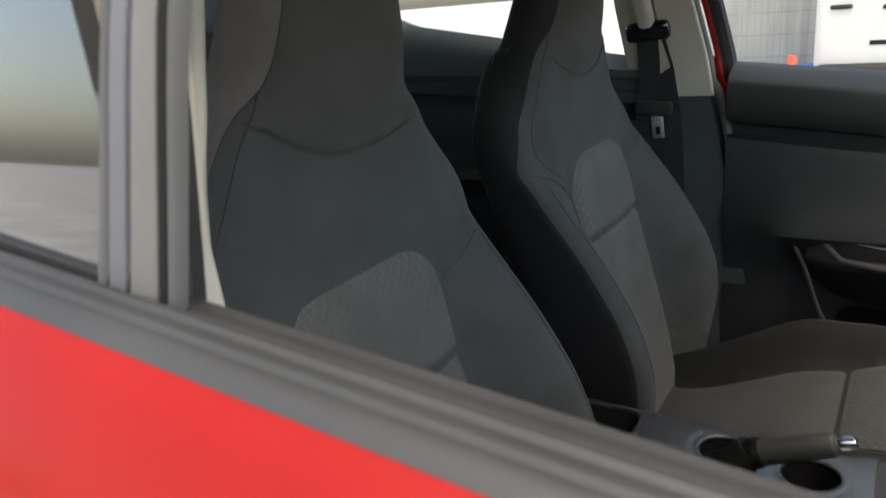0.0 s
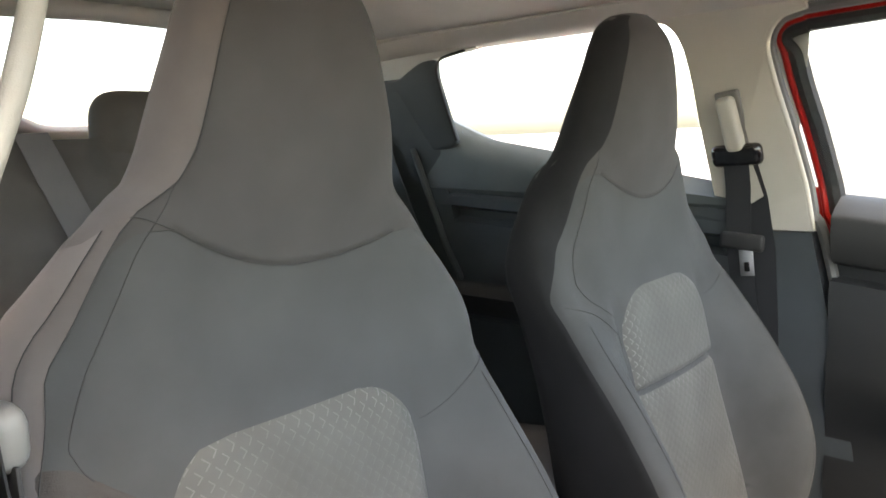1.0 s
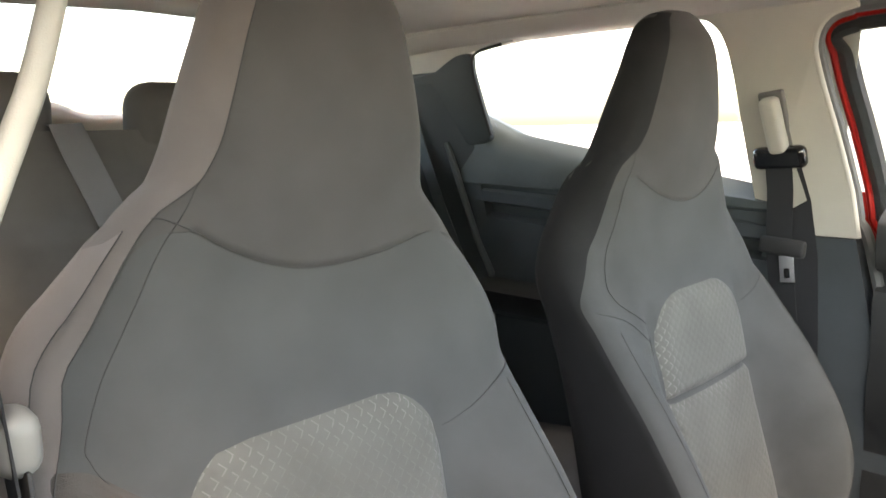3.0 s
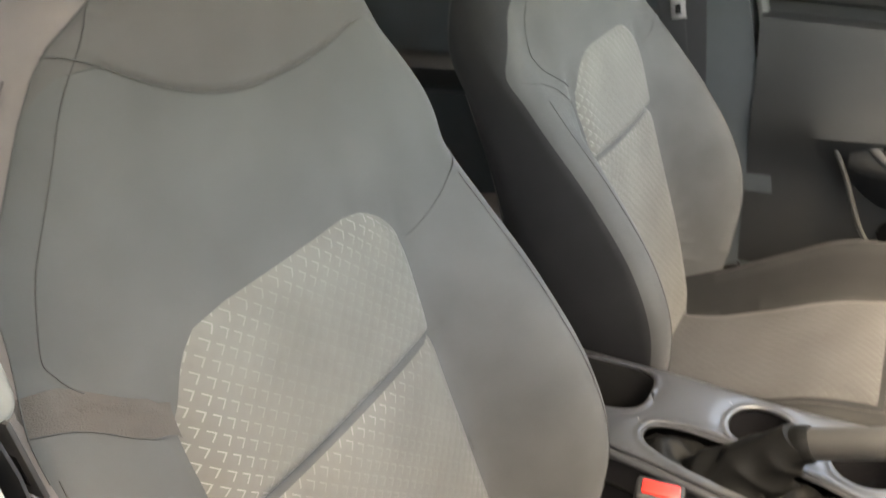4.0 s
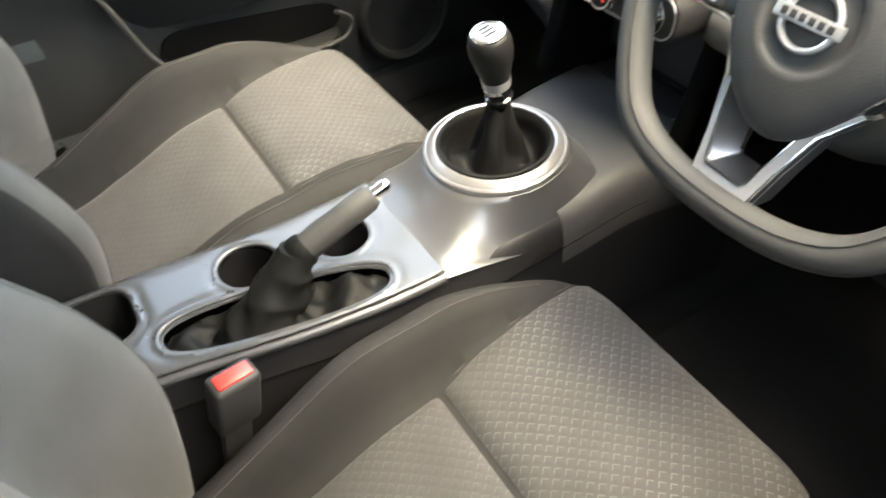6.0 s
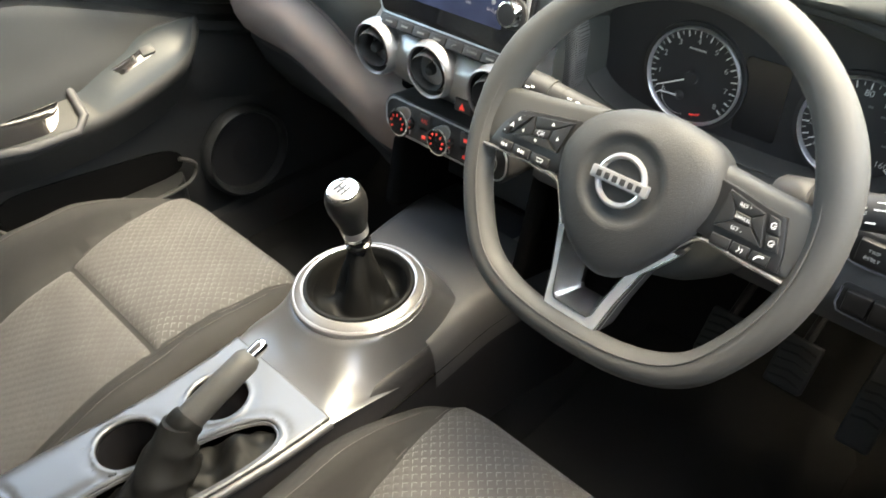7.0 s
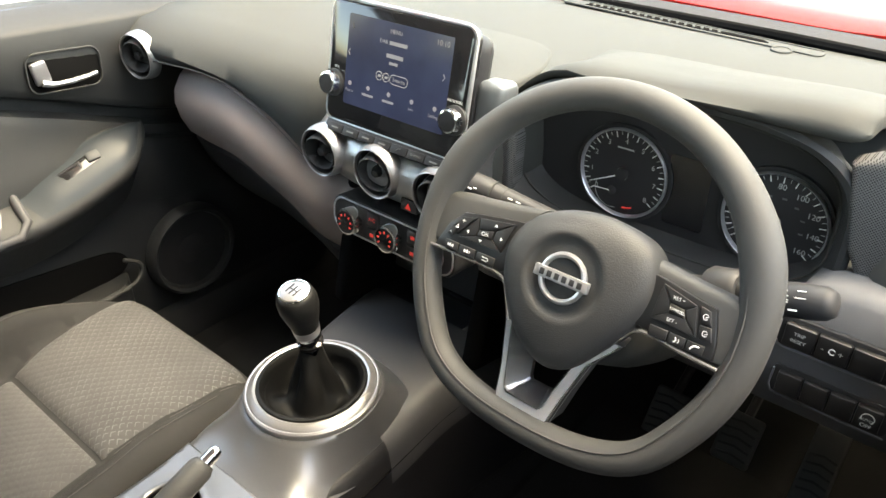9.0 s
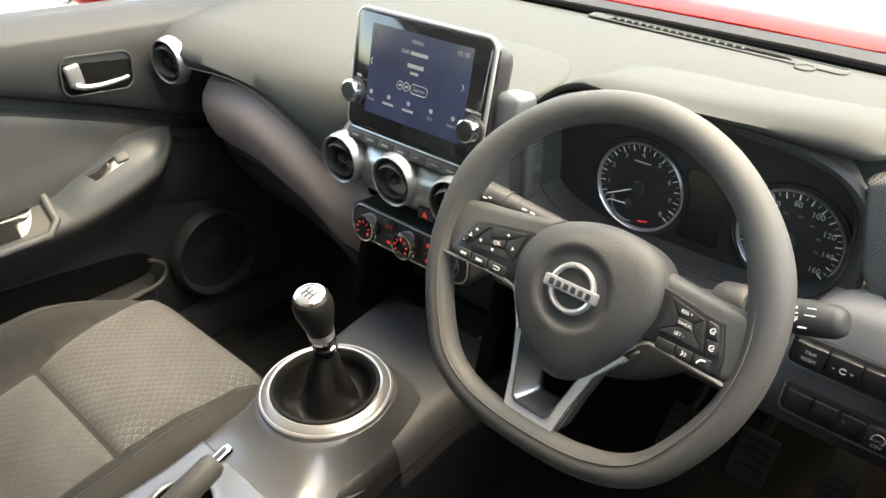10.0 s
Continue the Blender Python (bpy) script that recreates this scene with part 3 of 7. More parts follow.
def car_door(side):
    """Front door: trim loft, painted outer skin, waist seals."""
    word = "driver's" if side > 0 else "passenger's"
    door = thing("front_door", f"red car door with black inner trim and grey armrest on the {word} side", "car door", (side * 0.7, 0, 0.3))
    o = Vector((side * 0.7, 0, 0.3))
    prof = []
    for y in np.linspace(-0.49, 0.66, 47):
        zi = 1.035 - 0.10 * (y + 0.2) + rise(y)
        g = groove(y)
        arm = sstep(-0.50, -0.35, y) * (1 - sstep(0.10, 0.22, y))
        ya = min(0.765 + 0.03 * sstep(-0.2, 0.25, y), ipol(GROOVE_Z, y) - 0.105)
        pts = [(0.045, zi + 0.006), (0.02, zi + 0.004), (-0.012, zi - 0.012), (-0.028, zi - 0.03), (-0.030, zi - 0.05), (-0.022, zi - g + 0.013),
               (0.004, zi - g), (0.004, zi - g - 0.020), (-0.018, zi - g - 0.028), (-0.026, zi - g - 0.045), (-0.016 - 0.01 * arm, ya + 0.05),
               (-0.022 - 0.025 * arm, ya + 0.012), (-0.026 - 0.03 * arm, ya - 0.03), (-0.018, ya - 0.085), (-0.012, 0.62), (-0.018, 0.57), (-0.014, 0.45), (0.0, 0.34), (0.06, 0.33), (0.06, 0.9)]
        ring = [Vector((side * (0.70 + dx), y, z)) for dx, z in pts]
        prof.append(ring)
    bm = loft(prof)
    for v in bm.verts:
        v.co -= o
    part("inner_trim", bm, M_DOOR, door)
    # soft upper pad
    pad = []
    for y in np.linspace(-0.487, 0.64, 40):
        zi = 1.035 - 0.10 * (y + 0.2) + rise(y)
        g = groove(y)
        pad.append([Vector((side * (0.70 + dx), y, zi + dz)) - o for dx, dz in ((0.045, 0.020), (0.02, 0.016), (0.0, 0.008), (-0.020, -0.002), (-0.030, -0.0075), (-0.0355, -0.0115), (-0.038, -0.017), (-0.039, -0.045), (-0.034, 0.025 - g), (-0.022, 0.009 - g), (0.03, 0.012 - g))])
    part("upper_pad", loft(pad), M_SOFT, door, "soft grey padded door top")
    skin = []
    for y in np.linspace(-0.66 if side > 0 else -0.50, 0.85, 28):
        zo = waist(y, side)
        skin.append([Vector((side * x, y, z)) - o for x, z in ((0.775, zo - 0.004), (0.795, zo - 0.007), (0.812, zo - 0.020), (0.845, zo - 0.08), (0.872, zo - 0.2), (0.885, 0.75), (0.88, 0.45), (0.78, 0.32), (0.765, 0.6))])
    part("outer_skin", loft(skin), M_RED, door, "glossy red painted door skin")
    # waist seals: ribbed outer strip, lower inner strip, black fill painting the glass slot's shade
    outer = ((0.7615, -0.014), (0.7620, -0.001), (0.7640, 0.0022), (0.7680, 0.0026), (0.7705, 0.0004), (0.7730, 0.0022), (0.7790, 0.0020), (0.7815, -0.0004), (0.7840, 0.0002), (0.7905, -0.0024), (0.7955, -0.0070), (0.7940, -0.016))
    inner = ((0.7340, -0.018), (0.7350, -0.0095), (0.7385, -0.0065), (0.7430, -0.0080), (0.7450, -0.0060), (0.7510, -0.0055), (0.7535, -0.0085), (0.7530, -0.018))
    slot = ((0.7525, -0.016), (0.7525, -0.0095), (0.7625, -0.0075), (0.7625, -0.016))
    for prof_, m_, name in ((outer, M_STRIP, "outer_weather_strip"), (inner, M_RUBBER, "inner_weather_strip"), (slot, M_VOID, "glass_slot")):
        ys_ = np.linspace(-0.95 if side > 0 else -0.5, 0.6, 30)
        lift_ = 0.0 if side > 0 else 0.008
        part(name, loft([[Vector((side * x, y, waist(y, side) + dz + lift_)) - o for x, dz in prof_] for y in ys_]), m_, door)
    return door, o


DOOR_L, OL = car_door(-1)
DOOR_R, ORR = car_door(1)


def rear_door(side):
    word = "driver's" if side > 0 else "passenger's"
    prof = []
    for y in np.linspace(-0.66, -1.45, 26):
        zi = 1.098 + 0.17 * (-y - 0.70) + 0.25 * max(0, -y - 1.27)
        zg = 1.012 + 0.05 * (-y - 1.13)
        pts = [(0.05, zi), (0.01, zi + 0.004), (-0.012, zi - 0.02), (-0.022, zi - 0.06), (-0.014, zg + 0.058), (-0.012, zg + 0.050), (-0.020, zg + 0.042), (-0.020, zg + 0.018), (0.010, zg + 0.008), (0.012, zg - 0.012), (-0.014, zg - 0.024),
               (-0.020, 0.93), (-0.016, 0.865), (-0.030, 0.845), (-0.060, 0.835), (-0.066, 0.80), (-0.050, 0.775), (-0.016, 0.755), (-0.016, 0.5), (0.0, 0.32), (0.06, 0.32)]
        prof.append([Vector((side * (xs(1.0) + dx), y, z)) for dx, z in pts])
    d = thing("rear_door", f"dark trimmed rear car door on the {word} side", "car door")
    part("inner_trim", loft(prof), M_REARTRIM, d)
    pad = []
    for y in np.linspace(-0.662, -1.445, 26):
        zi = 1.098 + 0.17 * (-y - 0.70) + 0.25 * max(0, -y - 1.27)
        lo = 1.066 + 0.03 * (-y - 1.13)
        pad.append([Vector((side * (xs(1.0) + dx), y, z)) for dx, z in ((0.04, zi + 0.004), (0.008, zi + 0.009), (-0.016, zi - 0.014), (-0.028, 0.6 * zi + 0.4 * lo), (-0.026, lo + 0.012), (-0.012, lo), (0.04, lo))])
    part("upper_pad", loft(pad), M_REARPAD, d, "soft teal-grey padded door top")
    part("armrest", loft([[Vector((side * (xs(1.0) + dx), y, z)) for dx, z in ((-0.01, 0.856), (-0.060, 0.846), (-0.078, 0.830), (-0.078, 0.805), (-0.060, 0.780), (-0.01, 0.770))] for y in np.linspace(-0.80, -1.36, 20)]), M_DOOR, d, "padded door armrest")
    edge_ = spline([(side * 0.648, -1.478, 1.186), (side * 0.662, -1.44, 1.06), (side * 0.668, -1.40, 0.95), (side * 0.668, -1.345, 0.845), (side * 0.668, -1.350, 0.77), (side * 0.668, -1.36, 0.6)], 5)
    solid("rear_door_seal", tube(edge_, 0.009, 8), M_REARPAD, "grey seal round the rear door opening", "door seal", "structure")
    sk = []
    for y in np.linspace(-0.505, -1.5, 14):
        zo = 1.085 + 0.09 * max(0, -y - 0.7) + 0.01
        sk.append([Vector((side * x, y, z)) for x, z in ((0.76, zo), (0.81, zo - 0.01), (0.85, zo - 0.09), (0.885, 0.75), (0.88, 0.4), (0.77, 0.33))])
    part("outer_skin", loft(sk), M_RED, d, "glossy red painted door skin")
    return d


rear_door(-1)
rear_door(1)

# bonnet and mirrors outside
rows = []
for y in np.linspace(0.952, 1.80, 24):
    row = []
    for x in np.linspace(-0.80, 0.80, 33):
        z = 1.008 - 0.012 * math.exp(-((y - 0.952) / 0.012) ** 2) - 0.085 * max(0.0, (y - 1.15) / 0.65) ** 1.8 - 0.045 * (abs(x) / 0.8) ** 3 + 0.010 * math.exp(-((abs(x) - 0.46) / 0.09) ** 2)
        row.append(Vector((x, y, z)))
    rows.append(row + [Vector((v.x, v.y, v.z - 0.03)) for v in row[::-1]])
solid("bonnet", loft(rows), M_RED, "glossy red painted car bonnet", "bonnet", "structure")
solid("front_wing", box((0.16, 1.0, 0.6), pose(-0.83, 1.25, 0.62), 0.05, 3), M_RED, "red painted front wing of the car", "car wing", "structure")
solid("front_wing", box((0.16, 1.0, 0.6), pose(0.83, 1.25, 0.62), 0.05, 3), M_RED, "red painted front wing of the car", "car wing", "structure")
solid("scuttle", box((1.45, 0.15, 0.05), pose(0, 0.875, 0.967, 3), 0.010), M_SCUTTLE, "grey plastic panel below the windscreen", "scuttle panel", "structure")
solid("windscreen_seal", tube([(-0.66, 0.776, 1.001), (-0.3, 0.783, 1.0120), (0.0, 0.785, 1.0135), (0.3, 0.783, 1.0130), (0.66, 0.776, 1.008)], 0.0085, 8), M_VOID, "black seal along the foot of the windscreen", "window seal", "structure")
mir = thing("door_mirror", "red housed door mirror outside the passenger window", "door mirror", (-0.975, 0.205, 1.062))
part("housing", box((0.22, 0.10, 0.15), pose(0, 0, 0), 0.04, 4), M_RED, mir)
part("mirror_glass", prism(rounded(0.18, 0.115, 0.03), 0.004, pose(0, -0.056, 0, 90, 0, 0)), M_CHROME, mir)
part("glass_rim", tube([(x, -0.057, z) for x, z in rounded(0.186, 0.121, 0.032, 8)], 0.003, 6, True, up=(0, 1, 0)), M_BLACK, mir)
part("arm", tube([(0.07, 0.03, -0.045), (0.13, 0.05, -0.075), (0.19, 0.06, -0.090)], 0.022), M_BLACK, mir)

# seats, about the seat's own middle line
YC = [(0.38, -0.53), (0.45, -0.548), (0.55, -0.567), (0.65, -0.585), (0.75, -0.604), (0.86, -0.626), (0.95, -0.648), (1.03, -0.664), (1.10, -0.668), (1.16, -0.656), (1.22, -0.647), (1.30, -0.645), (1.35, -0.652), (1.388, -0.675)]
WD = [(0.38, 0.20), (0.45, 0.215), (0.55, 0.238), (0.65, 0.262), (0.75, 0.268), (0.92, 0.268), (0.965, 0.263), (1.0, 0.263), (1.04, 0.256), (1.08, 0.238), (1.115, 0.205), (1.145, 0.162), (1.16, 0.149), (1.18, 0.142), (1.24, 0.128), (1.30, 0.110), (1.34, 0.096), (1.37, 0.078), (1.382, 0.06), (1.388, 0.035)]
PK = [(0.38, 0.015), (0.45, 0.045), (0.55, 0.083), (0.65, 0.108), (0.74, 0.10), (0.83, 0.066), (0.91, 0.026), (0.955, 0.004), (0.98, -0.008), (1.05, -0.014), (1.15, -0.016), (1.38, -0.02)]
TH = [(0.38, 0.16), (0.6, 0.17), (0.9, 0.15), (1.05, 0.14), (1.15, 0.14), (1.21, 0.135), (1.30, 0.108), (1.36, 0.08), (1.388, 0.035)]
SIDE_X = [(0.40, 0.21), (0.65, 0.235), (0.95, 0.238), (1.03, 0.226), (1.06, 0.218), (1.104, 0.177), (1.15, 0.130), (1.205, 0.112), (1.265, 0.095), (1.32, 0.078), (1.37, 0.055), (1.388, 0.03)]
PANEL = [(0.40, 0.15), (0.55, 0.145), (0.70, 0.134), (0.83, 0.126), (0.92, 0.130), (1.0, 0.130)]
SEAM_H = 1.108
SEAT = [-1]


def lift(h, x):
    """Extra height of the headrest's seam towards the seat's sides."""
    return (0.014 if SEAT[0] < 0 and x < 0 else 0.045) * min(1.0, abs(x) / 0.125) ** 2 * (1 - sstep(0.0, 0.12, abs(h - SEAM_H))) * (1 - sstep(0.145, 0.21, abs(x)))


# width of the insert's driver-door side against its other side, by height
FLARE = {-1: [(0.4, 1.0), (0.6, 1.0), (0.7, 1.1), (0.80, 1.17), (0.85, 1.22), (0.866, 1.235), (0.88, 1.217), (0.91, 1.185), (0.925, 1.20), (0.94, 1.22), (0.955, 1.30), (0.965, 1.41), (0.972, 1.53), (0.978, 1.72), (1.4, 1.72)], 1: [(0.4, 1.15), (1.4, 1.15)]}


def flare(x, h):
    if x > 0:
        return ipol(FLARE[SEAT[0]], h)
    return 1.0 if SEAT[0] < 0 else ipol([(0.4, 1.24), (0.6, 1.2), (0.83, 1.02), (1.4, 1.0)], h)


def back_front(x, h):
    """The backrest's front at x from its middle and height h."""
    w, q = ipol(WD, h), abs(x)
    yc, pk, xp = ipol(YC, h), ipol(PK, h), ipol(PANEL, h) * min(1.24, flare(x, h))
    r = min(0.035, w * 0.5)
    edge = max(0.0, q - (w - r)) / r
    t = min(1.0, max(0.0, (q - xp) / max(0.01, w - r * 0.9 - xp)))
    y = yc + pk * t * t * (3 - 2 * t) - r * (1 - math.sqrt(max(0.0, 1 - min(1, edge) ** 2)))
    y += 0.006 * (1 - min(1, q / xp) ** 2) * sstep(0.45, 0.6, h) * (1 - sstep(0.95, 1.05, h))
    y -= 0.006 * math.exp(-((q - xp) / 0.008) ** 2) * (1 - sstep(0.94, 0.985, h))     # tuck beside the insert
    y -= 0.005 * math.exp(-((h - 0.830) / 0.007) ** 2) * (1 - sstep(xp, xp + 0.01, q))
    y -= 0.0008 * math.exp(-((h - SEAM_H) / 0.004) ** 2) * (1 - sstep(0.11, 0.15, q))
    k = sstep(1.0, 1.10, h)
    if k > 0:
        full = (1 - min(1.0, q / w) ** 2.3) ** (1 / 2.3)
        y2 = yc - ipol(TH, h) * 0.5 * (1 - full) - 0.0007 * math.exp(-((h - SEAM_H) / 0.004) ** 2) * (1 - sstep(0.11, 0.15, q))
        y += (y2 - y) * k
    return y


def inward(h, most):
    """How far the seat's upper part stands towards the car's middle."""
    return 0.016 * sstep(0.92, 1.05, h) + (most - 0.016) * sstep(1.08, 1.24, h)


def back_ring(h, n=44):
    w, th, yc = ipol(WD, h), ipol(TH, h), ipol(YC, h)
    pts = []
    for k in range(n + 1):
        x = -w * math.cos(math.pi * k / n) if k not in (0, n) else (-w if k == 0 else w)
        x = 0.55 * x + 0.45 * w * (2 * k / n - 1)
        pts.append(Vector((x, back_front(x, h), h + lift(h, x))))
    yb = yc - th
    for k in range(1, 16):
        a = math.pi * k / 16
        x, d = w * math.cos(a), math.sin(a)
        y0 = back_front(w, h)
        k = sstep(1.0, 1.12, h)
        ex, ey = 0.45 + 0.47 * k, 0.4 + 0.5 * k
        tp = 1 - 0.16 * (1 - k) * min(1.0, d ** 0.4 * 1.0) ** 3
        pts.append(Vector((math.copysign(abs(math.cos(a)) ** ex, math.cos(a)) * w * tp, y0 + (yb - y0) * d ** ey, h + lift(h, x) * 0.6)))
    return pts


def back_point(x, h, off=0.0):
    e = 0.004
    p = Vector((x, back_front(x, h), h + lift(h, x)))
    a = Vector((x + e, back_front(x + e, h), h + lift(h, x + e))) - Vector((x - e, back_front(x - e, h), h + lift(h, x - e)))
    b = Vector((x, back_front(x, h + e), h + e + lift(h + e, x))) - Vector((x, back_front(x, h - e), h - e + lift(h - e, x)))
    return p - a.cross(b).normalized() * off


def patch(fn, nu, nv, thick):
    """A thin sheet over fn(u, v, off), u and v from 0 to 1, with a rolled edge."""
    rows = []
    for j in range(nv + 1):
        v = j / nv
        rows.append([fn(i / nu, v, thick * min(1, 12 * min(i / nu, 1 - i / nu) + 0.0, 12 * min(v, 1 - v))) for i in range(nu + 1)])
    return loft(rows, False, False)


def insert_half(h, lo, hi):
    """Half width of an insert between two heights, with round corners at its top."""
    w = ipol(PANEL, h) - 0.003 + 0.004
    r = 0.080
    if h > hi - r:
        w -= r * (1 - (max(0.0, 1 - ((h - hi + r) / r) ** 2)) ** 0.6)
    return w


CUSH_C = [(-0.62, 0.415), (-0.5, 0.432), (-0.4, 0.47), (-0.3, 0.513), (-0.215, 0.53), (-0.15, 0.548), (-0.06, 0.554), (-0.01, 0.552), (0.02, 0.542), (0.04, 0.52), (0.055, 0.48)]
CUSH_B = [(-0.62, 0.05), (-0.5, 0.078), (-0.42, 0.088), (-0.3, 0.092), (-0.2, 0.076), (-0.1, 0.04), (-0.03, 0.008), (0.055, -0.02)]
CUSH_W = [(-0.62, 0.195), (-0.4, 0.207), (-0.2, 0.218), (-0.08, 0.224), (0.0, 0.222), (0.055, 0.21)]
CUSH_P = [(-0.6, 0.145), (-0.4, 0.137), (-0.236, 0.140), (-0.1, 0.160), (0.055, 0.178)]


def cush_top(x, y):
    w, q, xp = ipol(CUSH_W, y), abs(x), ipol(CUSH_P, y)
    r = 0.045
    t = min(1.0, max(0.0, (q - xp) / (w - r * 0.8 - xp)))
    edge = min(1, max(0.0, q - (w - r)) / r)
    z = ipol(CUSH_C, y) + ipol(CUSH_B, y) * (0.16 if SEAT[0] > 0 and x > 0 else 1.0) * t * t * (3 - 2 * t) - r * (1 - math.sqrt(max(0.0, 1 - edge ** 2)))
    z -= 0.006 * math.exp(-((q - xp) / 0.007) ** 2)
    z -= 0.006 * math.exp(-((y + 0.215) / 0.007) ** 2) * (1 - sstep(xp, xp + 0.01, q))
    return z


def cush_y(x, y):
    """Pulls the front corners back."""
    return y - 1.3 * max(0.0, abs(x) - 0.12) ** 1.7 * sstep(-0.45, 0.03, y)


def cush_ring(y, n=40, low=0.40):
    w = ipol(CUSH_W, y)
    pts = []
    for k in range(n + 1):
        x = 0.6 * -w * math.cos(math.pi * k / n) + 0.4 * w * (2 * k / n - 1)
        pts.append(Vector((x, cush_y(x, y), cush_top(x, y))))
    lo = low
    for k, (fx, fz) in enumerate(((1.0, 0.55), (0.985, 0.2), (0.93, 0.0), (0.5, -0.02), (-0.5, -0.02), (-0.93, 0.0), (-0.985, 0.2), (-1.0, 0.55))):
        x = w * fx
        pts.append(Vector((x, cush_y(x, y), lo + fz * (cush_top(w, y) - lo))))
    return pts


def cush_point(x, y, off=0.0):
    return Vector((x, cush_y(x, y), cush_top(x, y) + off))


def seam(pts, r=0.0008):
    return tube(pts, r * 0.7, 5)


def front_seat(x, word, inner):
    s = thing("front_seat", f"charcoal cloth {word} seat with patterned grey insert and built-in headrest", "car seat", (x, 0, 0), group="front seats")
    SEAT[0] = inner
    hs = [0.38 + (SEAM_H - 0.38) * k / 120 for k in range(121)]
    part("backrest", loft([back_ring(h) for h in hs]), M_CLOTH, s, angle=80)
    hs = [SEAM_H + (1.388 - SEAM_H) * (1 - (1 - k / 56) ** 1.6) for k in range(57)]
    part("headrest", loft([back_ring(h) for h in hs]), M_CLOTH2, s, "warm grey cloth headrest", angle=80)

    def up(lo, hi, round_top):
        def fn(u, v, off):
            h = lo + (hi - lo) * v
            w = insert_half(h, lo, hi) if round_top else ipol(PANEL, h) - 0.003
            return back_point((2 * u - 1) * w * flare(u - 0.5, h), h, off)
        return fn
    part("back_insert", patch(up(0.834, 0.980, True), 36, 40, 0.006), M_BACKPANEL, s, "lighter patterned cloth back insert", angle=80)
    part("lower_back_insert", patch(up(0.43, 0.826, False), 36, 70, 0.006), M_BACKPANEL, s, "lighter patterned cloth back insert", angle=80)
    # stitched seams
    line = [(0.060, 1.36), (0.079, 1.32), (0.096, 1.265), (0.113, 1.205), (0.131, 1.13), (0.160, 1.085), (0.197, 1.05), (0.214, 1.01), (0.211, 0.995), (0.201, 0.980), (0.181, 0.964), (0.160, 0.948)]
    line = [(p.x, p.y) for p in spline([(a, b, 0) for a, b in line], 8)]
    part("seam", seam([back_point(min(a, ipol(WD, b) - 0.006), b, 0.0008) for a, b in line]), M_THREAD, s)
    line = [(p.x, p.y) for p in spline([(0.162, 0.922, 0), (0.18, 0.937, 0), (0.21, 0.962, 0), (0.25, 0.978, 0)], 8)]
    part("seam", seam([back_point(a, b, 0.0008) for a, b in line]), M_THREAD, s)
    line = [(p.x, p.y) for p in spline([(-0.132, 0.925, 0), (-0.17, 0.935, 0), (-0.21, 0.95, 0), (-0.255, 0.966, 0)], 8)]
    part("seam", seam([back_point(a, b, 0.0008) for a, b in line]), M_THREAD, s)
    for sg in (-1, 1):
        line = [back_point(sg * (ipol(PANEL, h) * min(1.24, flare(sg, h)) + 0.002), h, 0.0005) for h in np.linspace(0.44, 0.925, 50)]
        part("seam", seam(line), M_THREAD, s)
        line = [back_point(sg * (ipol(WD, h) - 0.03), h, 0.0008) for h in np.linspace(0.45, 0.95, 50)]
        part("seam", seam(line), M_THREAD, s)
    part("seam", seam([back_point(a, SEAM_H, 0.001) for a in np.linspace(-0.145, 0.145, 50)]), M_THREAD, s)
    if inner < 0:
        part("seam", seam([back_point(0.125 + 0.030 * k / 12, SEAM_H + 0.016 * k / 12, 0.0042) for k in range(13)]), M_THREAD, s)

        def strip(u, v, off):
            a = 0.150 + 0.100 * u
            lo, hi = ipol([(0.15, 0.915), (0.16, 0.922), (0.18, 0.937), (0.21, 0.962), (0.25, 0.978)], a), ipol([(0.15, 0.943), (0.16, 0.949), (0.181, 0.965), (0.201, 0.981), (0.215, 0.990), (0.25, 0.998)], a)
            h = lo + (hi - lo) * v
            return back_point(a, h, 0.0004 + off + 0.006 * math.exp(-((a - ipol(PANEL, h) * flare(a, h)) / 0.008) ** 2))
        part("side_band", patch(strip, 16, 6, 0.001), M_BAND, s, "coarse taupe cloth band", angle=80)
    # side cloth of the backrest: passenger's black, driver's paled by painted window light
    for sg in (-1, 1):
        rows = []
        for h in np.linspace(0.40, 1.383, 90):
            r = back_ring(h)
            n = 44
            side = r[n:n + 9] if sg > 0 else [r[0]] + r[:-9:-1]
            w, s0 = ipol(WD, h), min(ipol(SIDE_X, h), ipol(WD, h) - 0.01)
            if inner > 0:
                s0 += (w - 0.003 - s0) * (1 - sstep(0.98, 1.08, h))
            lead = [back_point(sg * (s0 + (w - s0) * j / 7), h, 0.0) for j in range(7)]
            rows.append([p + Vector((sg * 0.0018, 0.0014, 0)) for p in lead + side])
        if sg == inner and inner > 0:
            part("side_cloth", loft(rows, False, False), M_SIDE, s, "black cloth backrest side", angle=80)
        elif inner < 0 and sg != inner:
            part("side_cloth", loft(rows, False, False), M_CLOTH3, s, "backrest side cloth, pinkish window light put into its colour", angle=80)
            part("side_welt", loft([[p + Vector((sg * 0.0012, 0.0008, 0)) for p in r[4:]] for r in rows[:67]], False, False), M_CLOTH4, s, "outer edge of the side cloth, window light put into its paler colour", angle=80)
            part("seam", seam([r[4] + Vector((sg * 0.002, 0.0022, 0)) for r in rows[6:67]]), M_THREAD, s)
            part("seam", seam([r[0] + Vector((sg * 0.0006, 0.0020, 0)) for r in rows[50:]]), M_THREAD, s)
    # the upper part leans a little towards the car's middle
    for ob in s.children:
        for v in ob.data.vertices:
            if v.co.z > 0.9:
                v.co.x += inner * inward(v.co.z, 0.030 if inner < 0 else 0.02)
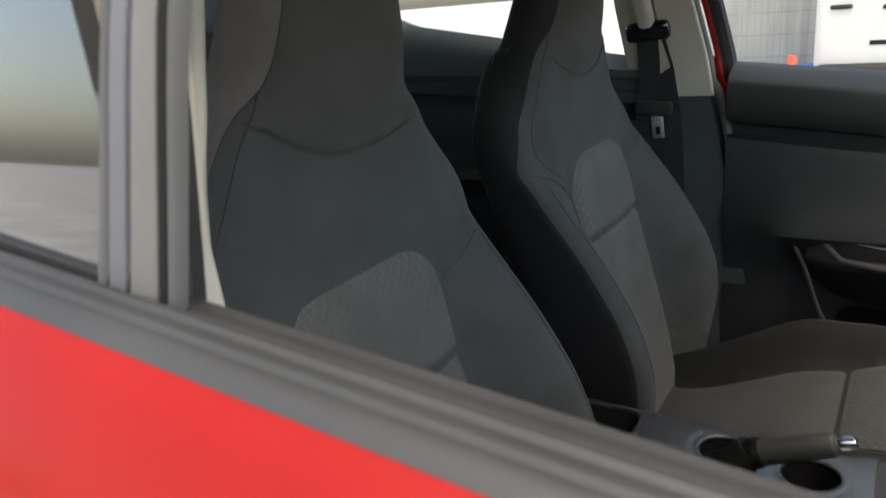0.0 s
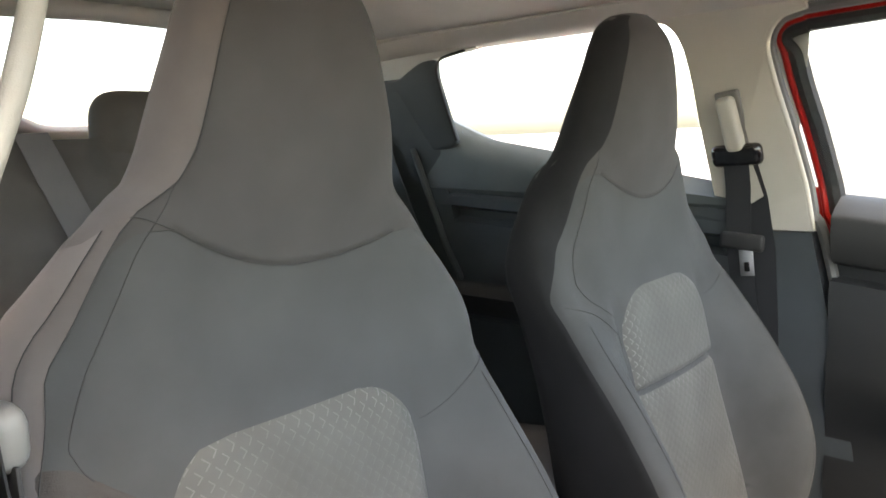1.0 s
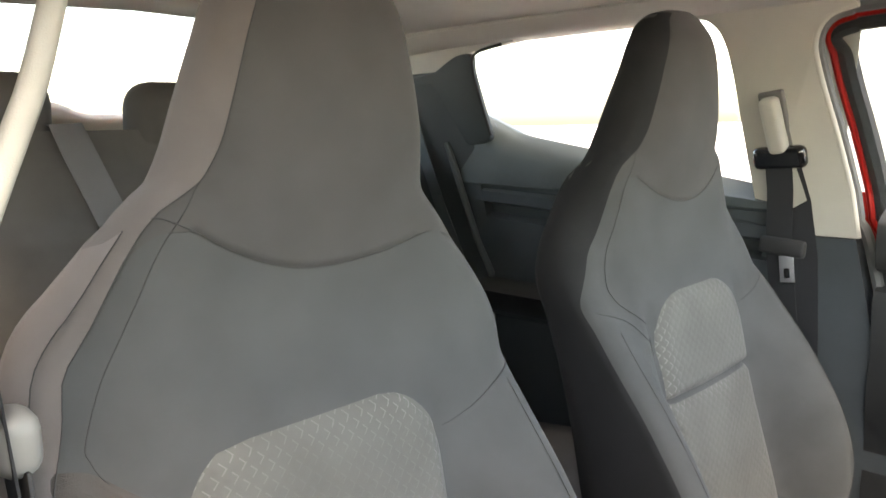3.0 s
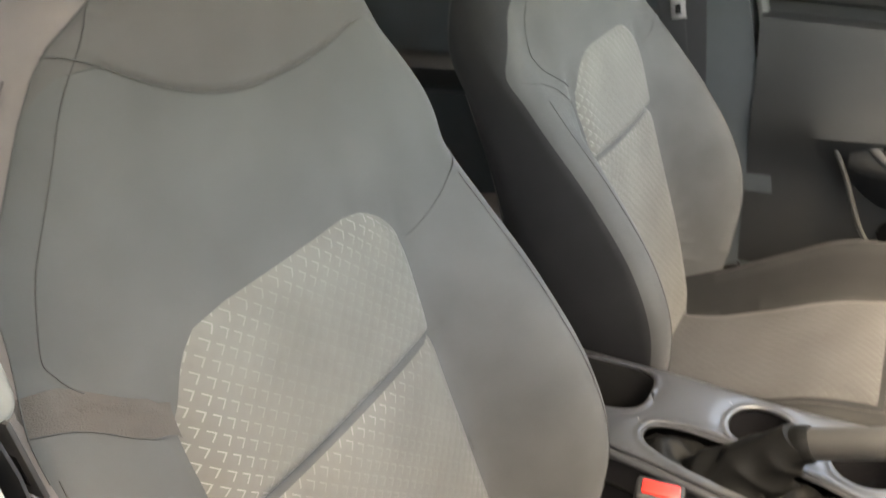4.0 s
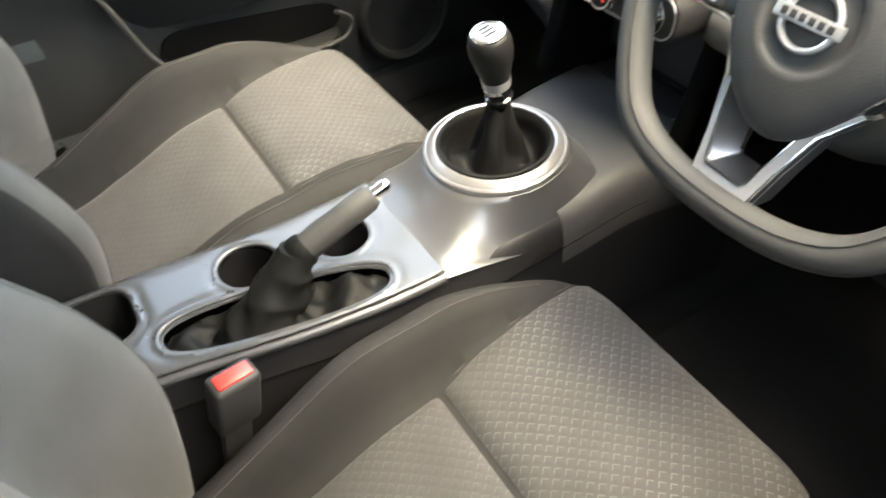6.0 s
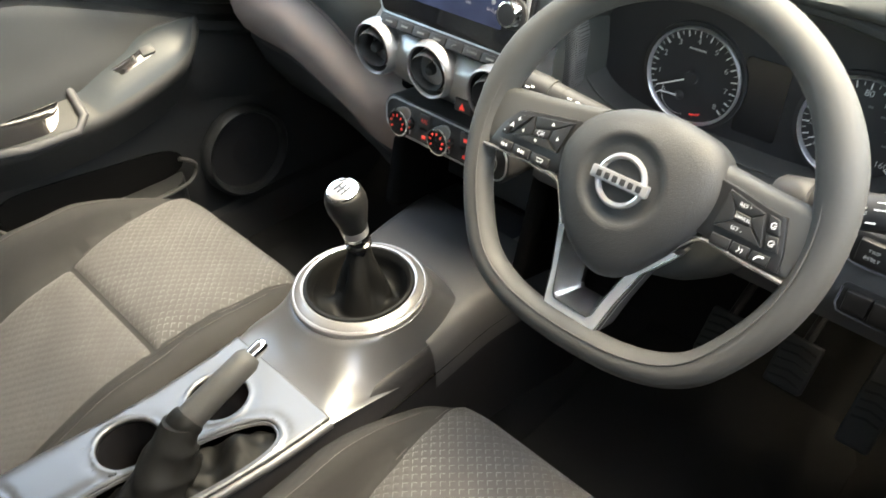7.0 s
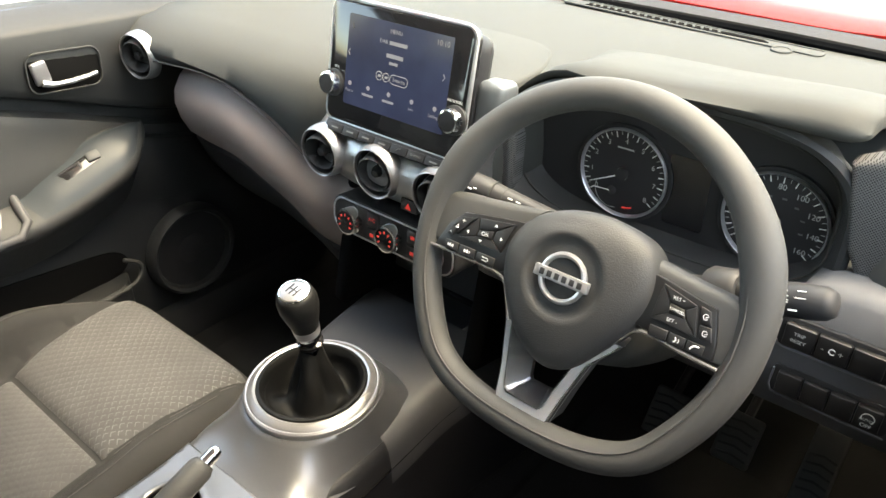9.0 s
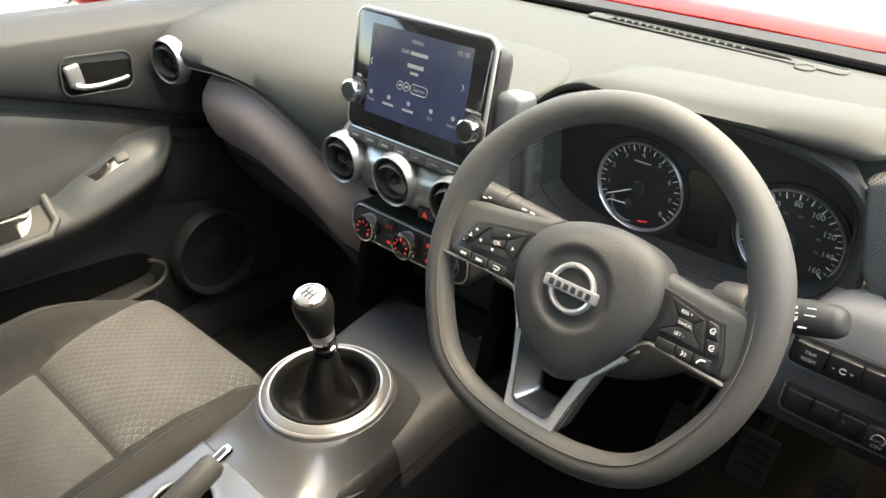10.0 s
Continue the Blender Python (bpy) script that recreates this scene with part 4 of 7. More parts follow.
    # cushion
    ys = [-0.60 + 0.655 * (1 - (1 - k / 70) ** 1.25) for k in range(71)]
    rings = [cush_ring(y) for y in ys]
    last = rings[-1]
    mid = Vector((0, 0.0, 0.43))
    for k in (0.97, 0.9, 0.8):
        rings.append([Vector((p.x * (0.5 + 0.5 * k), p.y + 0.006 * (1 - k) * 5 * (1 if k > 0.85 else 0), 0.43 + (p.z - 0.43) * k)) for p in last])
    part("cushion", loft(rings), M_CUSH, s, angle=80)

    def cf(lo, hi):
        def fn(u, v, off):
            y = lo + (hi - lo) * v
            return cush_point((2 * u - 1) * (ipol(CUSH_P, y) - 0.003), y, off + 0.001)
        return fn
    part("cushion_insert", patch(cf(-0.56, -0.219), 36, 50, 0.005), M_SEATPANEL, s, "lighter patterned cloth cushion insert", angle=80)
    part("cushion_insert", patch(cf(-0.211, 0.030), 36, 40, 0.005), M_SEATPANEL, s, "lighter patterned cloth cushion insert", angle=80)
    for sg in (-1, 1):
        part("seam", seam([cush_point(sg * (ipol(CUSH_P, y) + 0.001), y, 0.001) for y in np.linspace(-0.55, 0.01, 50)]), M_THREAD, s)
        part("seam", seam([cush_point(sg * (ipol(CUSH_W, y) - 0.04), y, 0.0015) for y in np.linspace(-0.5, -0.03, 50)]), M_THREAD, s)
    # base and runners
    part("seat_base", box((0.46, 0.50, 0.13), pose(0, -0.27, 0.355), 0.03, 3), M_BLACK, s, "black plastic seat base")
    for sg in (-1, 1):
        part("runner", box((0.04, 0.56, 0.03), pose(sg * 0.19, -0.27, 0.285), 0.006), M_BLACK, s)
    return s


front_seat(0.355, "driver's", -1)
front_seat(-0.355, "passenger's", 1)

# rear bench
M_BENCH = fabric("dark_bench_cloth", (0.115, 0.110, 0.108))
bench = thing("rear_bench", "dark grey cloth rear bench seat with headrests", "rear bench", (0, -1.3, 0.3))


def bench_back():
    rings = []
    for z in np.linspace(0.48, 1.235, 40):
        y = -1.20 - 0.16 * (z - 0.48) / 0.74
        w = 0.56 - 0.05 * sstep(0.7, 1.0, z) - 0.10 * sstep(1.05, 1.235, z)
        r = 0.03 * sstep(1.15, 1.22, z)
        ring = []
        for x in np.linspace(-min(w, 0.34), w, 41):
            groove = 0.012 * math.exp(-((abs(x) - 0.2) / 0.02) ** 2) + 0.010 * math.exp(-((z - 1.07) / 0.012) ** 2)
            ring.append(Vector((x, y + 0.03 - groove - r + 0.02 * math.exp(-((abs(x) - 0.38) / 0.12) ** 2), z)))
        ring += [Vector((x, y - 0.10 + r, z)) for x in np.linspace(w, -min(w, 0.34), 9)]
        rings.append([p - Vector((0, -1.3, 0.3)) for p in ring])
    return loft(rings)


part("backrest", bench_back(), M_BENCH, bench, angle=70)
rings = []
for y in np.linspace(-1.30, -0.76, 24):
    rings.append([Vector((x, y + 1.3, 0.52 - 0.3 + 0.04 * sstep(-1.3, -0.9, y) - 0.05 * sstep(-0.82, -0.76, y) - 0.02 * math.exp(-((abs(x) - 0.2) / 0.02) ** 2))) for x in np.linspace(-0.62, 0.62, 33)]
                 + [Vector((x, y + 1.3, 0.02)) for x in np.linspace(0.62, -0.62, 5)])
part("cushion", loft(rings), M_BENCH, bench, angle=70)


def rear_headrest(x, z, w):
    h = thing("rear_headrest", "dark grey cloth headrest on the rear seat", "headrest", (x, -1.40, z), group="rear headrests")
    part("pad", box((w, 0.10, 0.16), pose(0, 0, 0, -8), 0.045, 5), M_BENCH, h, angle=80)
    for sg in (-1, 1):
        part("post", tube([(sg * 0.06, 0, -0.02), (sg * 0.06, 0.0, -0.16)], 0.006, 8), M_CHROME, h)
    return h


rear_headrest(0.44, 1.245, 0.24)
rear_headrest(0.07, 1.235, 0.26)

# dashboard
dash = thing("dashboard", "soft grey padded dashboard with taupe lower band and glovebox", "dashboard", (0, 0.5, 0.6), kind="structure")
DO = Vector((0, 0.5, 0.6))


def dash_sections(cols, xs_, shift=DO):
    rings = []
    for x in xs_:
        rings.append([Vector((x, ipol(c[0], x), ipol(c[1], x))) - shift for c in cols])
    return rings


def const(v):
    return [(-0.72, v), (0.72, v)]


X_ALL = list(np.linspace(-0.70, 0.70, 71))
LIP_B = [(-0.70, 0.30), (-0.60, 0.225), (-0.4, 0.195), (-0.2, 0.20), (-0.13, 0.22), (0.12, 0.24), (0.17, 0.40), (0.53, 0.40), (0.57, 0.26), (0.70, 0.25)]
LIP_Y = [(-0.70, 0.190), (-0.66, 0.186), (-0.60, 0.187), (-0.50, 0.190)] + LIP_B[2:]
LOW_Z = [(-0.70, 0.915), (-0.62, 0.920), (-0.56, 0.932), (-0.40, 0.935), (-0.27, 0.895), (-0.18, 0.845), (-0.1, 0.84), (0.1, 0.84), (0.2, 0.86), (0.7, 0.90)]


def off(t, d):
    return [(a, b + d) for a, b in t]


top_cols = [
    (const(0.80), const(0.99)), (const(0.79), const(1.005)), (const(0.72), const(1.012)), ([(-0.72, 0.55), (0.10, 0.55), (0.16, 0.62), (0.54, 0.62), (0.60, 0.55), (0.72, 0.55)], const(1.015)), ([(-0.72, 0.42), (0.10, 0.42), (0.16, 0.54), (0.54, 0.54), (0.60, 0.42), (0.72, 0.42)], const(1.012)),
    (off(LIP_Y, 0.10), [(-0.7, 1.0), (-0.3, 1.005), (0, 1.005), (0.7, 1.01)]), (off(LIP_Y, 0.04), const(0.992)), (off(LIP_Y, 0.012), const(0.972)),
    (LIP_Y, [(-0.7, 0.965), (-0.4, 0.95), (-0.2, 0.93), (0.7, 0.95)]), (off(LIP_Y, 0.004), off(LOW_Z, 0.012)), (off(LIP_Y, 0.014), LOW_Z), (off(LIP_Y, 0.10), LOW_Z), (const(0.80), const(0.93)),
]
part("upper_pad", loft(dash_sections(top_cols, X_ALL)), M_DASH, dash, "soft grey upper dashboard pad", angle=60)
seam_pts = [Vector((x, ipol(LIP_Y, x) + 0.0, ipol(LOW_Z, x) + 0.008)) - DO for x in np.linspace(-0.60, -0.14, 50)]
part("seam", seam(seam_pts, 0.0014), M_THREAD, dash)
# taupe band on the passenger side
X_P = list(np.linspace(-0.555, -0.125, 36))
BAND_T = off(LOW_Z, -0.006)
band = [(off(LIP_B, 0.06), BAND_T), (off(LIP_B, 0.030), off(LOW_Z, -0.008)), (off(LIP_B, 0.010), off(LOW_Z, -0.022)), (off(LIP_B, -0.006), off(LOW_Z, -0.045)), (off(LIP_B, -0.010), off(LOW_Z, -0.070)), (off(LIP_B, -0.004), off(LOW_Z, -0.100)),
        (off(LIP_B, 0.010), off(LOW_Z, -0.130)), (off(LIP_B, 0.030), off(LOW_Z, -0.150)), (off(LIP_B, 0.09), off(LOW_Z, -0.152))]
part("decor_band", loft(dash_sections(band, X_P)), M_DECOR, dash, "taupe soft band above the glovebox", angle=60)
glove = [(off(LIP_B, 0.04), off(LOW_Z, -0.156)), (off(LIP_B, 0.036), off(LOW_Z, -0.165)), (off(LIP_B, 0.06), off(LOW_Z, -0.22)), (off(LIP_B, 0.11), off(LOW_Z, -0.29)), (off(LIP_B, 0.2), off(LOW_Z, -0.32)), (off(LIP_B, 0.25), off(LOW_Z, -0.2))]
gb = part("glovebox", loft(dash_sections(glove, list(np.linspace(-0.62, -0.15, 24)))), M_DOOR, dash, "black glovebox lid")
part("latch", box((0.07, 0.008, 0.018), pose(-0.33 - DO.x, 0.240 - DO.y, 0.775 - DO.z, -15), 0.004), M_CONSIDE, gb)
# lower driver's side panel
X_D = list(np.linspace(0.14, 0.70, 30))
PT = [(0.14, 0.84), (0.50, 0.84), (0.53, 0.94), (0.70, 0.94)]
low = [(const(0.36), off(PT, -0.03)), (const(0.22), PT), (const(0.205), off(PT, -0.012)), (const(0.20), [(0.14, 0.80), (0.7, 0.86)]), (const(0.215), const(0.785)), (const(0.26), const(0.75)), (const(0.34), const(0.70)), (const(0.6), const(0.66)), (const(0.6), const(0.85))]
part("lower_panel", loft(dash_sections(low, X_D)), M_LOWER, dash, "black panel below the steering column", angle=60)

# windscreen vent and sensor on the dash top
vent = thing("defroster_vent", "black slotted demister vent along the dashboard's far edge", "air vent", (0.12, 0.742, 1.0125), turn=(0, 0, -4.5))
part("tray", prism(rounded(0.47, 0.030, 0.010), 0.0022, pose(0.020, 0.002, 0), 0.0008), M_DASH, vent)
# black bars on the tray paint the shade inside the vent openings
part("slot", box((0.255, 0.015, 0.003), pose(-0.038, 0, 0.0016), 0.001), M_VOID, vent)
part("slot", prism([(0.0905, -0.0062), (0.160, -0.0050), (0.172, -0.0020), (0.160, 0.0062), (0.0905, 0.0062)], 0.003, pose(0, 0, 0.0004), 0.0005), M_VOID, vent)
part("ridge", box((0.44, 0.003, 0.003), pose(0.030, 0.0145, 0.0024), 0.001), M_DASH, vent)
for k in range(18):
    part("slat", box((0.0042, 0.017, 0.0032), pose(-0.166 + k * 0.0150, 0, 0.0028, 0, 0, 25)), M_DASH, vent)
vent2 = thing("defroster_vent", "black slotted demister vent near the side window", "air vent", (-0.50, 0.60, 1.014), turn=(0, 0, 20))
part("tray", box((0.20, 0.04, 0.006), None, 0.002), M_BLACK, vent2)
for k in range(9):
    part("slat", box((0.006, 0.036, 0.007), pose(-0.085 + k * 0.021, 0, 0.002, 0, 0, 25)), M_DASH, vent2)
solid("light_sensor", lathe([(0.016, 0), (0.0155, 0.0025), (0.013, 0.003), (0.0125, 0.0015), (0.001, 0.0022)], 24, pose(0.318, 0.706, 1.0128)), M_DASH, "small round grey light sensor on the dashboard", "sensor")

lid = [(p.x, p.y) for p in spline([(-0.150, 0.300, 0), (-0.150, 0.47, 0), (-0.120, 0.505, 0), (-0.04, 0.510, 0), (0.03, 0.498, 0), (0.066, 0.465, 0), (0.092, 0.400, 0), (0.100, 0.30, 0)], 6)]
part("raised_lid", prism(lid, 0.020, pose(0, 0, 0.9955 - 0.6) @ Matrix.Translation((0, -0.5, 0)), 0.006, seg=3), M_DASH, dash, "raised lid behind the screen")

# instrument hood and cluster
CL = thing("instrument_cluster", "black instrument cluster with two round dials under a padded hood", "instrument cluster", (0.358, 0.32, 0.936))
CO = Vector((0.358, 0.32, 0.936))
rings = []
HOOD_T = [(0.12, 1.016), (0.15, 1.044), (0.18, 1.064), (0.22, 1.076), (0.27, 1.080), (0.34, 1.083), (0.42, 1.090), (0.49, 1.096), (0.54, 1.094)]
for x in np.concatenate((np.linspace(0.12, 0.20, 10), np.linspace(0.21, 0.50, 24), 0.505 + 0.030 * np.sin(np.linspace(0, math.pi / 2, 10)))):
    u = min(1.0, max(0.0, (x - 0.505) / 0.030))
    cut = 1 - math.sqrt(max(0.0, 1 - u * u))
    t = ipol(HOOD_T, x) - 0.010 * cut
    b = min(1.067, t - 0.007) + 0.004 * cut
    f = 0.022 * cut + 0.02 * (1 - sstep(0.12, 0.24, x))
    prof = ((0.62, 1.008), (0.55, 1.014), (0.46, 1.014 + 0.55 * (t - 1.014)), (0.38, t - 0.013 * min(1.0, max(0.0, (t - 1.016) / 0.05))), (0.32, t - 0.003 * min(1.0, max(0.0, (t - 1.016) / 0.05))), (0.290 + f, t), (0.276 + f, t - 0.003), (0.267 + f, t - 0.010), (0.2625 + f, 0.45 * t + 0.55 * b),
            (0.263 + f, b + 0.006), (0.268 + f, b + 0.001), (0.276 + f, b), (0.32 + f, b - 0.004), (0.45, min(1.03, t - 0.016)), (0.56, 0.98))
    rings.append([Vector((x, y, z)) - CO for y, z in prof])
part("hood", loft(rings), M_DASH, CL, "soft grey padded instrument hood", angle=60)


def arch(k, y, inset=0.0):
    """Rounded opening of the binnacle at step k of 1."""
    out = []
    for a in np.linspace(0, 2 * math.pi, 72, endpoint=False):
        c, s = math.cos(a), math.sin(a)
        x = math.copysign(abs(c) ** 0.55, c) * (0.200 - inset)
        z = math.copysign(abs(s) ** 0.65, s) * (0.092 - inset * 0.8)
        drop = 0.26 * max(0.0, -x - 0.10) if s > 0 else 0.0
        out.append(Vector((x - 0.030, y, z - drop + 0.022 + k)))
    return out


part("housing", loft([arch(0.0, 0.10, 0.03), arch(0.0, -0.010, -0.012), arch(0.001, -0.025, -0.020), arch(0.003, -0.046, -0.024), arch(0.003, -0.052, -0.019), arch(0.002, -0.050, -0.013), arch(0.0, -0.020, 0.000), arch(0.0, 0.012, 0.010)], False), M_SURROUND, CL, "dark grey binnacle surround")
part("housing_edge", tube(arch(0.0, -0.021, 0.0005), 0.0016, 6, True, up=(0, 1, 0)), M_DASH, CL)
part("face", prism([(p.x, p.z) for p in arch(0, 0, 0.006)][::-1], 0.004, pose(0, 0.014, 0, 90, 0, 0)), M_DIAL, CL)


def dial(x, top, step, first, ticks, needle, word):
    d = part("dial", lathe([(0.0598, 0), (0.0604, 0.004), (0.0590, 0.0062), (0.0572, 0.004), (0.0568, 0)], 64, pose(x, 0.008, 0.0, 90, 0, 0), caps=False), M_SILVER, CL, f"round {word} with white figures and chrome ring")
    part("plate", lathe([(0.0570, 0), (0.0, 0.0005)], 48, pose(x, 0.0075, 0.0, 90, 0, 0), caps=False), M_DIAL, d)
    part("well", lathe([(0.066, 0.0), (0.0655, 0.005), (0.0606, 0.003)], 64, pose(x, 0.010, 0.0, 90, 0, 0), caps=False), M_BLACK, d)
    for k in range(ticks):
        a = radians(218 - k * (256 / (ticks - 1)))
        big = k % 2 == 0
        L = 0.0072 if big else 0.0045
        part("tick", box((L, 0.0008, 0.0011 if big else 0.0006), pose(x + (0.0555 - L / 2) * math.cos(a), 0.0055, (0.0555 - L / 2) * math.sin(a), 0, -math.degrees(a), 0)), M_WHITE if big else M_FIG, d)
    for k in range(first, top + 1):
        a = radians(218 - (k - first) * (256 / (top - first)))
        letters(str(k * step), 0.0096, pose(x + 0.0435 * math.cos(a), 0.0055, 0.0435 * math.sin(a), 90), M_FIG, d, "figure")
    a = radians(needle)
    part("needle", tube([(x - 0.006 * math.cos(a), 0.002, -0.006 * math.sin(a)), (x + 0.048 * math.cos(a), 0.002, 0.048 * math.sin(a))], [0.0010, 0.0006], 6), M_WHITE, d)
    part("needle_hub", lathe([(0.0085, 0), (0.008, 0.005), (0.0, 0.0055)], 24, pose(x, 0.005, 0, 90)), M_BLACK, d)
    return d


tach = dial(-0.0885, 8, 1, 0, 33, 207, "rev counter")
part("fuel_hub", lathe([(0.0065, 0), (0.0, 0.004)], 16, pose(-0.1005, 0.005, -0.027, 90)), M_BLACK, tach)
part("fuel_needle", tube([(-0.1005, 0.003, -0.027), (-0.126, 0.003, -0.0285)], 0.0007, 5), M_WHITE, tach)
part("fuel_scale", tube([(-0.1005 + 0.024 * math.cos(a), 0.0055, -0.027 + 0.024 * math.sin(a)) for a in np.linspace(2.8, 5.0, 16)], 0.0004, 4), M_FIG, tach)
part("red_mark", tube([(-0.0885 + 0.047 * math.cos(a), 0.0055, 0.047 * math.sin(a)) for a in np.linspace(-1.46, -1.18, 6)], 0.0011, 4), M_REDPRINT, tach)
part("unit_bar", box((0.022, 0.0006, 0.0018), pose(-0.0885, 0.0055, 0.034)), M_FIG, tach)
speedo = dial(0.1015, 8, 20, 0, 33, 207, "speedometer")
for k in range(8):
    a = radians(200 - k * 30)
    part("inner_bar", box((0.005, 0.0006, 0.0020), pose(0.1015 + 0.031 * math.cos(a), 0.0055, 0.031 * math.sin(a))), M_DIMFIG, speedo)
part("info_screen", prism(rounded(0.052, 0.092, 0.004), 0.002, pose(-0.004, 0.0105, -0.002, 90, 0, 0)), M_PIANO, CL)

# woven cloth cheeks beside the cluster
for pts in ([(0.098, 0.885), (0.138, 0.880), (0.142, 0.960), (0.134, 0.992), (0.112, 1.004), (0.098, 0.99)], [(0.527, 1.050), (0.560, 1.066), (0.69, 1.066), (0.69, 0.890), (0.600, 0.896), (0.566, 0.925), (0.545, 0.962)]):
    solid("speaker_cheek", prism(pts, 0.03, pose(0, 0.294, 0, 90), 0.010, seg=3), M_MESHCLOTH, "grey woven mesh panel beside the instruments", "dashboard trim", group="mesh panels")

# steering wheel
wheel = thing("steering_wheel", "grey leather-look steering wheel with flat bottom, silver spokes and buttons", "steering wheel", (0.345, 0.0665, 0.9355), turn=(63.4, 0, 0))
rimline = []
for k in range(96):
    a = 2 * math.pi * k / 96
    x, y = 0.1765 * math.cos(a), 0.1765 * math.sin(a)
    if y < -0.02:
        x *= 1 + 0.070 * math.exp(-((math.degrees(math.asin(-math.sin(a))) - 54) / 14) ** 2)
        y = -((-y) ** -16 + 0.169 ** -16) ** (-1 / 16)
    rimline.append(Vector((x + 0.0055, y + 0.0135, 0)))
rr = [0.0163 + 0.0030 * math.exp(-((math.degrees(2 * math.pi * k / 96) - 24 + 180) % 360 - 180) ** 2 / 260) + 0.0030 * math.exp(-((math.degrees(2 * math.pi * k / 96) - 156 + 180) % 360 - 180) ** 2 / 260) for k in range(96)]
part("rim", tube(rimline, rr, 20, True, up=(0, 0, 1)), M_RIM, wheel, angle=80)
part("rim_stitching", tube([p * 0.955 + Vector((0, 0, 0.0155)) for p in rimline[44:]] + [p * 0.955 + Vector((0, 0, 0.0155)) for p in rimline[:5]], 0.0009, 5), M_THREAD, wheel)
HUB = [(p.x, p.y) for p in spline([(0.018, 0.079, 0), (0.045, 0.077, 0), (0.070, 0.070, 0), (0.086, 0.056, 0), (0.093, 0.034, 0), (0.091, 0.008, 0), (0.079, -0.020, 0), (0.060, -0.047, 0), (0.040, -0.071, 0), (0.018, -0.081, 0),
                                   (-0.006, -0.076, 0), (-0.029, -0.060, 0), (-0.047, -0.038, 0), (-0.061, -0.010, 0), (-0.066, 0.018, 0), (-0.058, 0.042, 0), (-0.041, 0.060, 0), (-0.014, 0.073, 0)], 5, True)]
HC = Vector((0.0125, 0.004))
rings = [[Vector((HC.x + (x - HC.x) * k, HC.y + (y - HC.y) * k, z)) for x, y in HUB] for k, z in ((0.95, -0.03), (0.99, -0.004), (1.0, 0.006), (0.985, 0.013), (0.95, 0.0185), (0.88, 0.0235), (0.78, 0.0275))]
EC = (0.0105, 0.0115)
rings += [[Vector((EC[0] + r * math.cos(a), EC[1] + r * math.sin(a), z)) for a in (math.atan2(y - EC[1], x - EC[0]) for x, y in HUB)] for r, z in ((0.046, 0.0312), (0.0425, 0.0316), (0.039, 0.0300), (0.036, 0.0270), (0.031, 0.0268), (0.015, 0.0275), (0.001, 0.0278))]
hub = part("airbag_cover", loft(rings), M_HUB, wheel, "grained grey airbag cover", angle=70)
part("emblem_ring", tube([(EC[0] + 0.0225 * math.cos(a), EC[1] + 0.0225 * math.sin(a), 0.0300) for a in np.linspace(0, 2 * math.pi, 56, endpoint=False)], 0.0033, 8, True, up=(0, 0, 1), flat=0.9), M_SILVER, hub, "satin silver emblem ring")
part("emblem_bar", prism(rounded(0.0590, 0.0112, 0.0016), 0.0045, pose(EC[0], EC[1], 0.0305), 0.0012), M_SILVER, hub, "satin silver emblem bar")
for k in range(6):
    part("emblem_mark", box((0.0052, 0.0062, 0.0008), pose(EC[0] - 0.0205 + k * 0.0082, EC[1], 0.0351), 0.0003), M_DIAL, hub)
for x, y, a in ((-0.040, 0.010, 0.0), (0.064, 0.012, math.pi)):
    part("horn_mark", tube([(x - 0.004 * math.cos(a), y + 0.003, 0.0272), (x + 0.004 * math.cos(a), y + 0.001, 0.0272), (x + 0.004 * math.cos(a), y - 0.003, 0.0270), (x - 0.002 * math.cos(a), y - 0.002, 0.0270)], 0.0005, 4), M_DASH, hub)
letters("SRS", 0.0085, pose(0.008, -0.037, 0.0285), M_DASH, hub, "lettering")
letters("AIRBAG", 0.0085, pose(0.008, -0.047, 0.0270), M_DASH, hub, "lettering")
part("column", tube([(0, 0, -0.02), (0, 0.0, -0.07)], [0.06, 0.066], 20), M_BLACK, wheel, "black steering column", angle=60)
rings = []
for z, w, t, b in ((-0.055, 0.070, 0.030, -0.07), (-0.062, 0.080, 0.036, -0.078), (-0.11, 0.085, 0.034, -0.085), (-0.17, 0.090, 0.034, -0.085), (-0.22, 0.09, 0.034, -0.08), (-0.27, 0.09, 0.03, -0.07)):
    rings.append([Vector((w * math.copysign(abs(math.cos(a)) ** 0.6, math.cos(a)), (t if math.sin(a) > 0 else -b) * math.copysign(abs(math.sin(a)) ** 0.7, math.sin(a)), z)) for a in np.linspace(0, 2 * math.pi, 40, endpoint=False)])
part("column_shroud", loft(rings), M_DASH, wheel, "grey plastic steering column shroud", angle=60)


def way(pts):
    """The outline turned so that it runs anticlockwise."""
    return pts if sum(a[0] * b[1] - b[0] * a[1] for a, b in zip(pts, pts[1:] + pts[:1])) > 0 else pts[::-1]


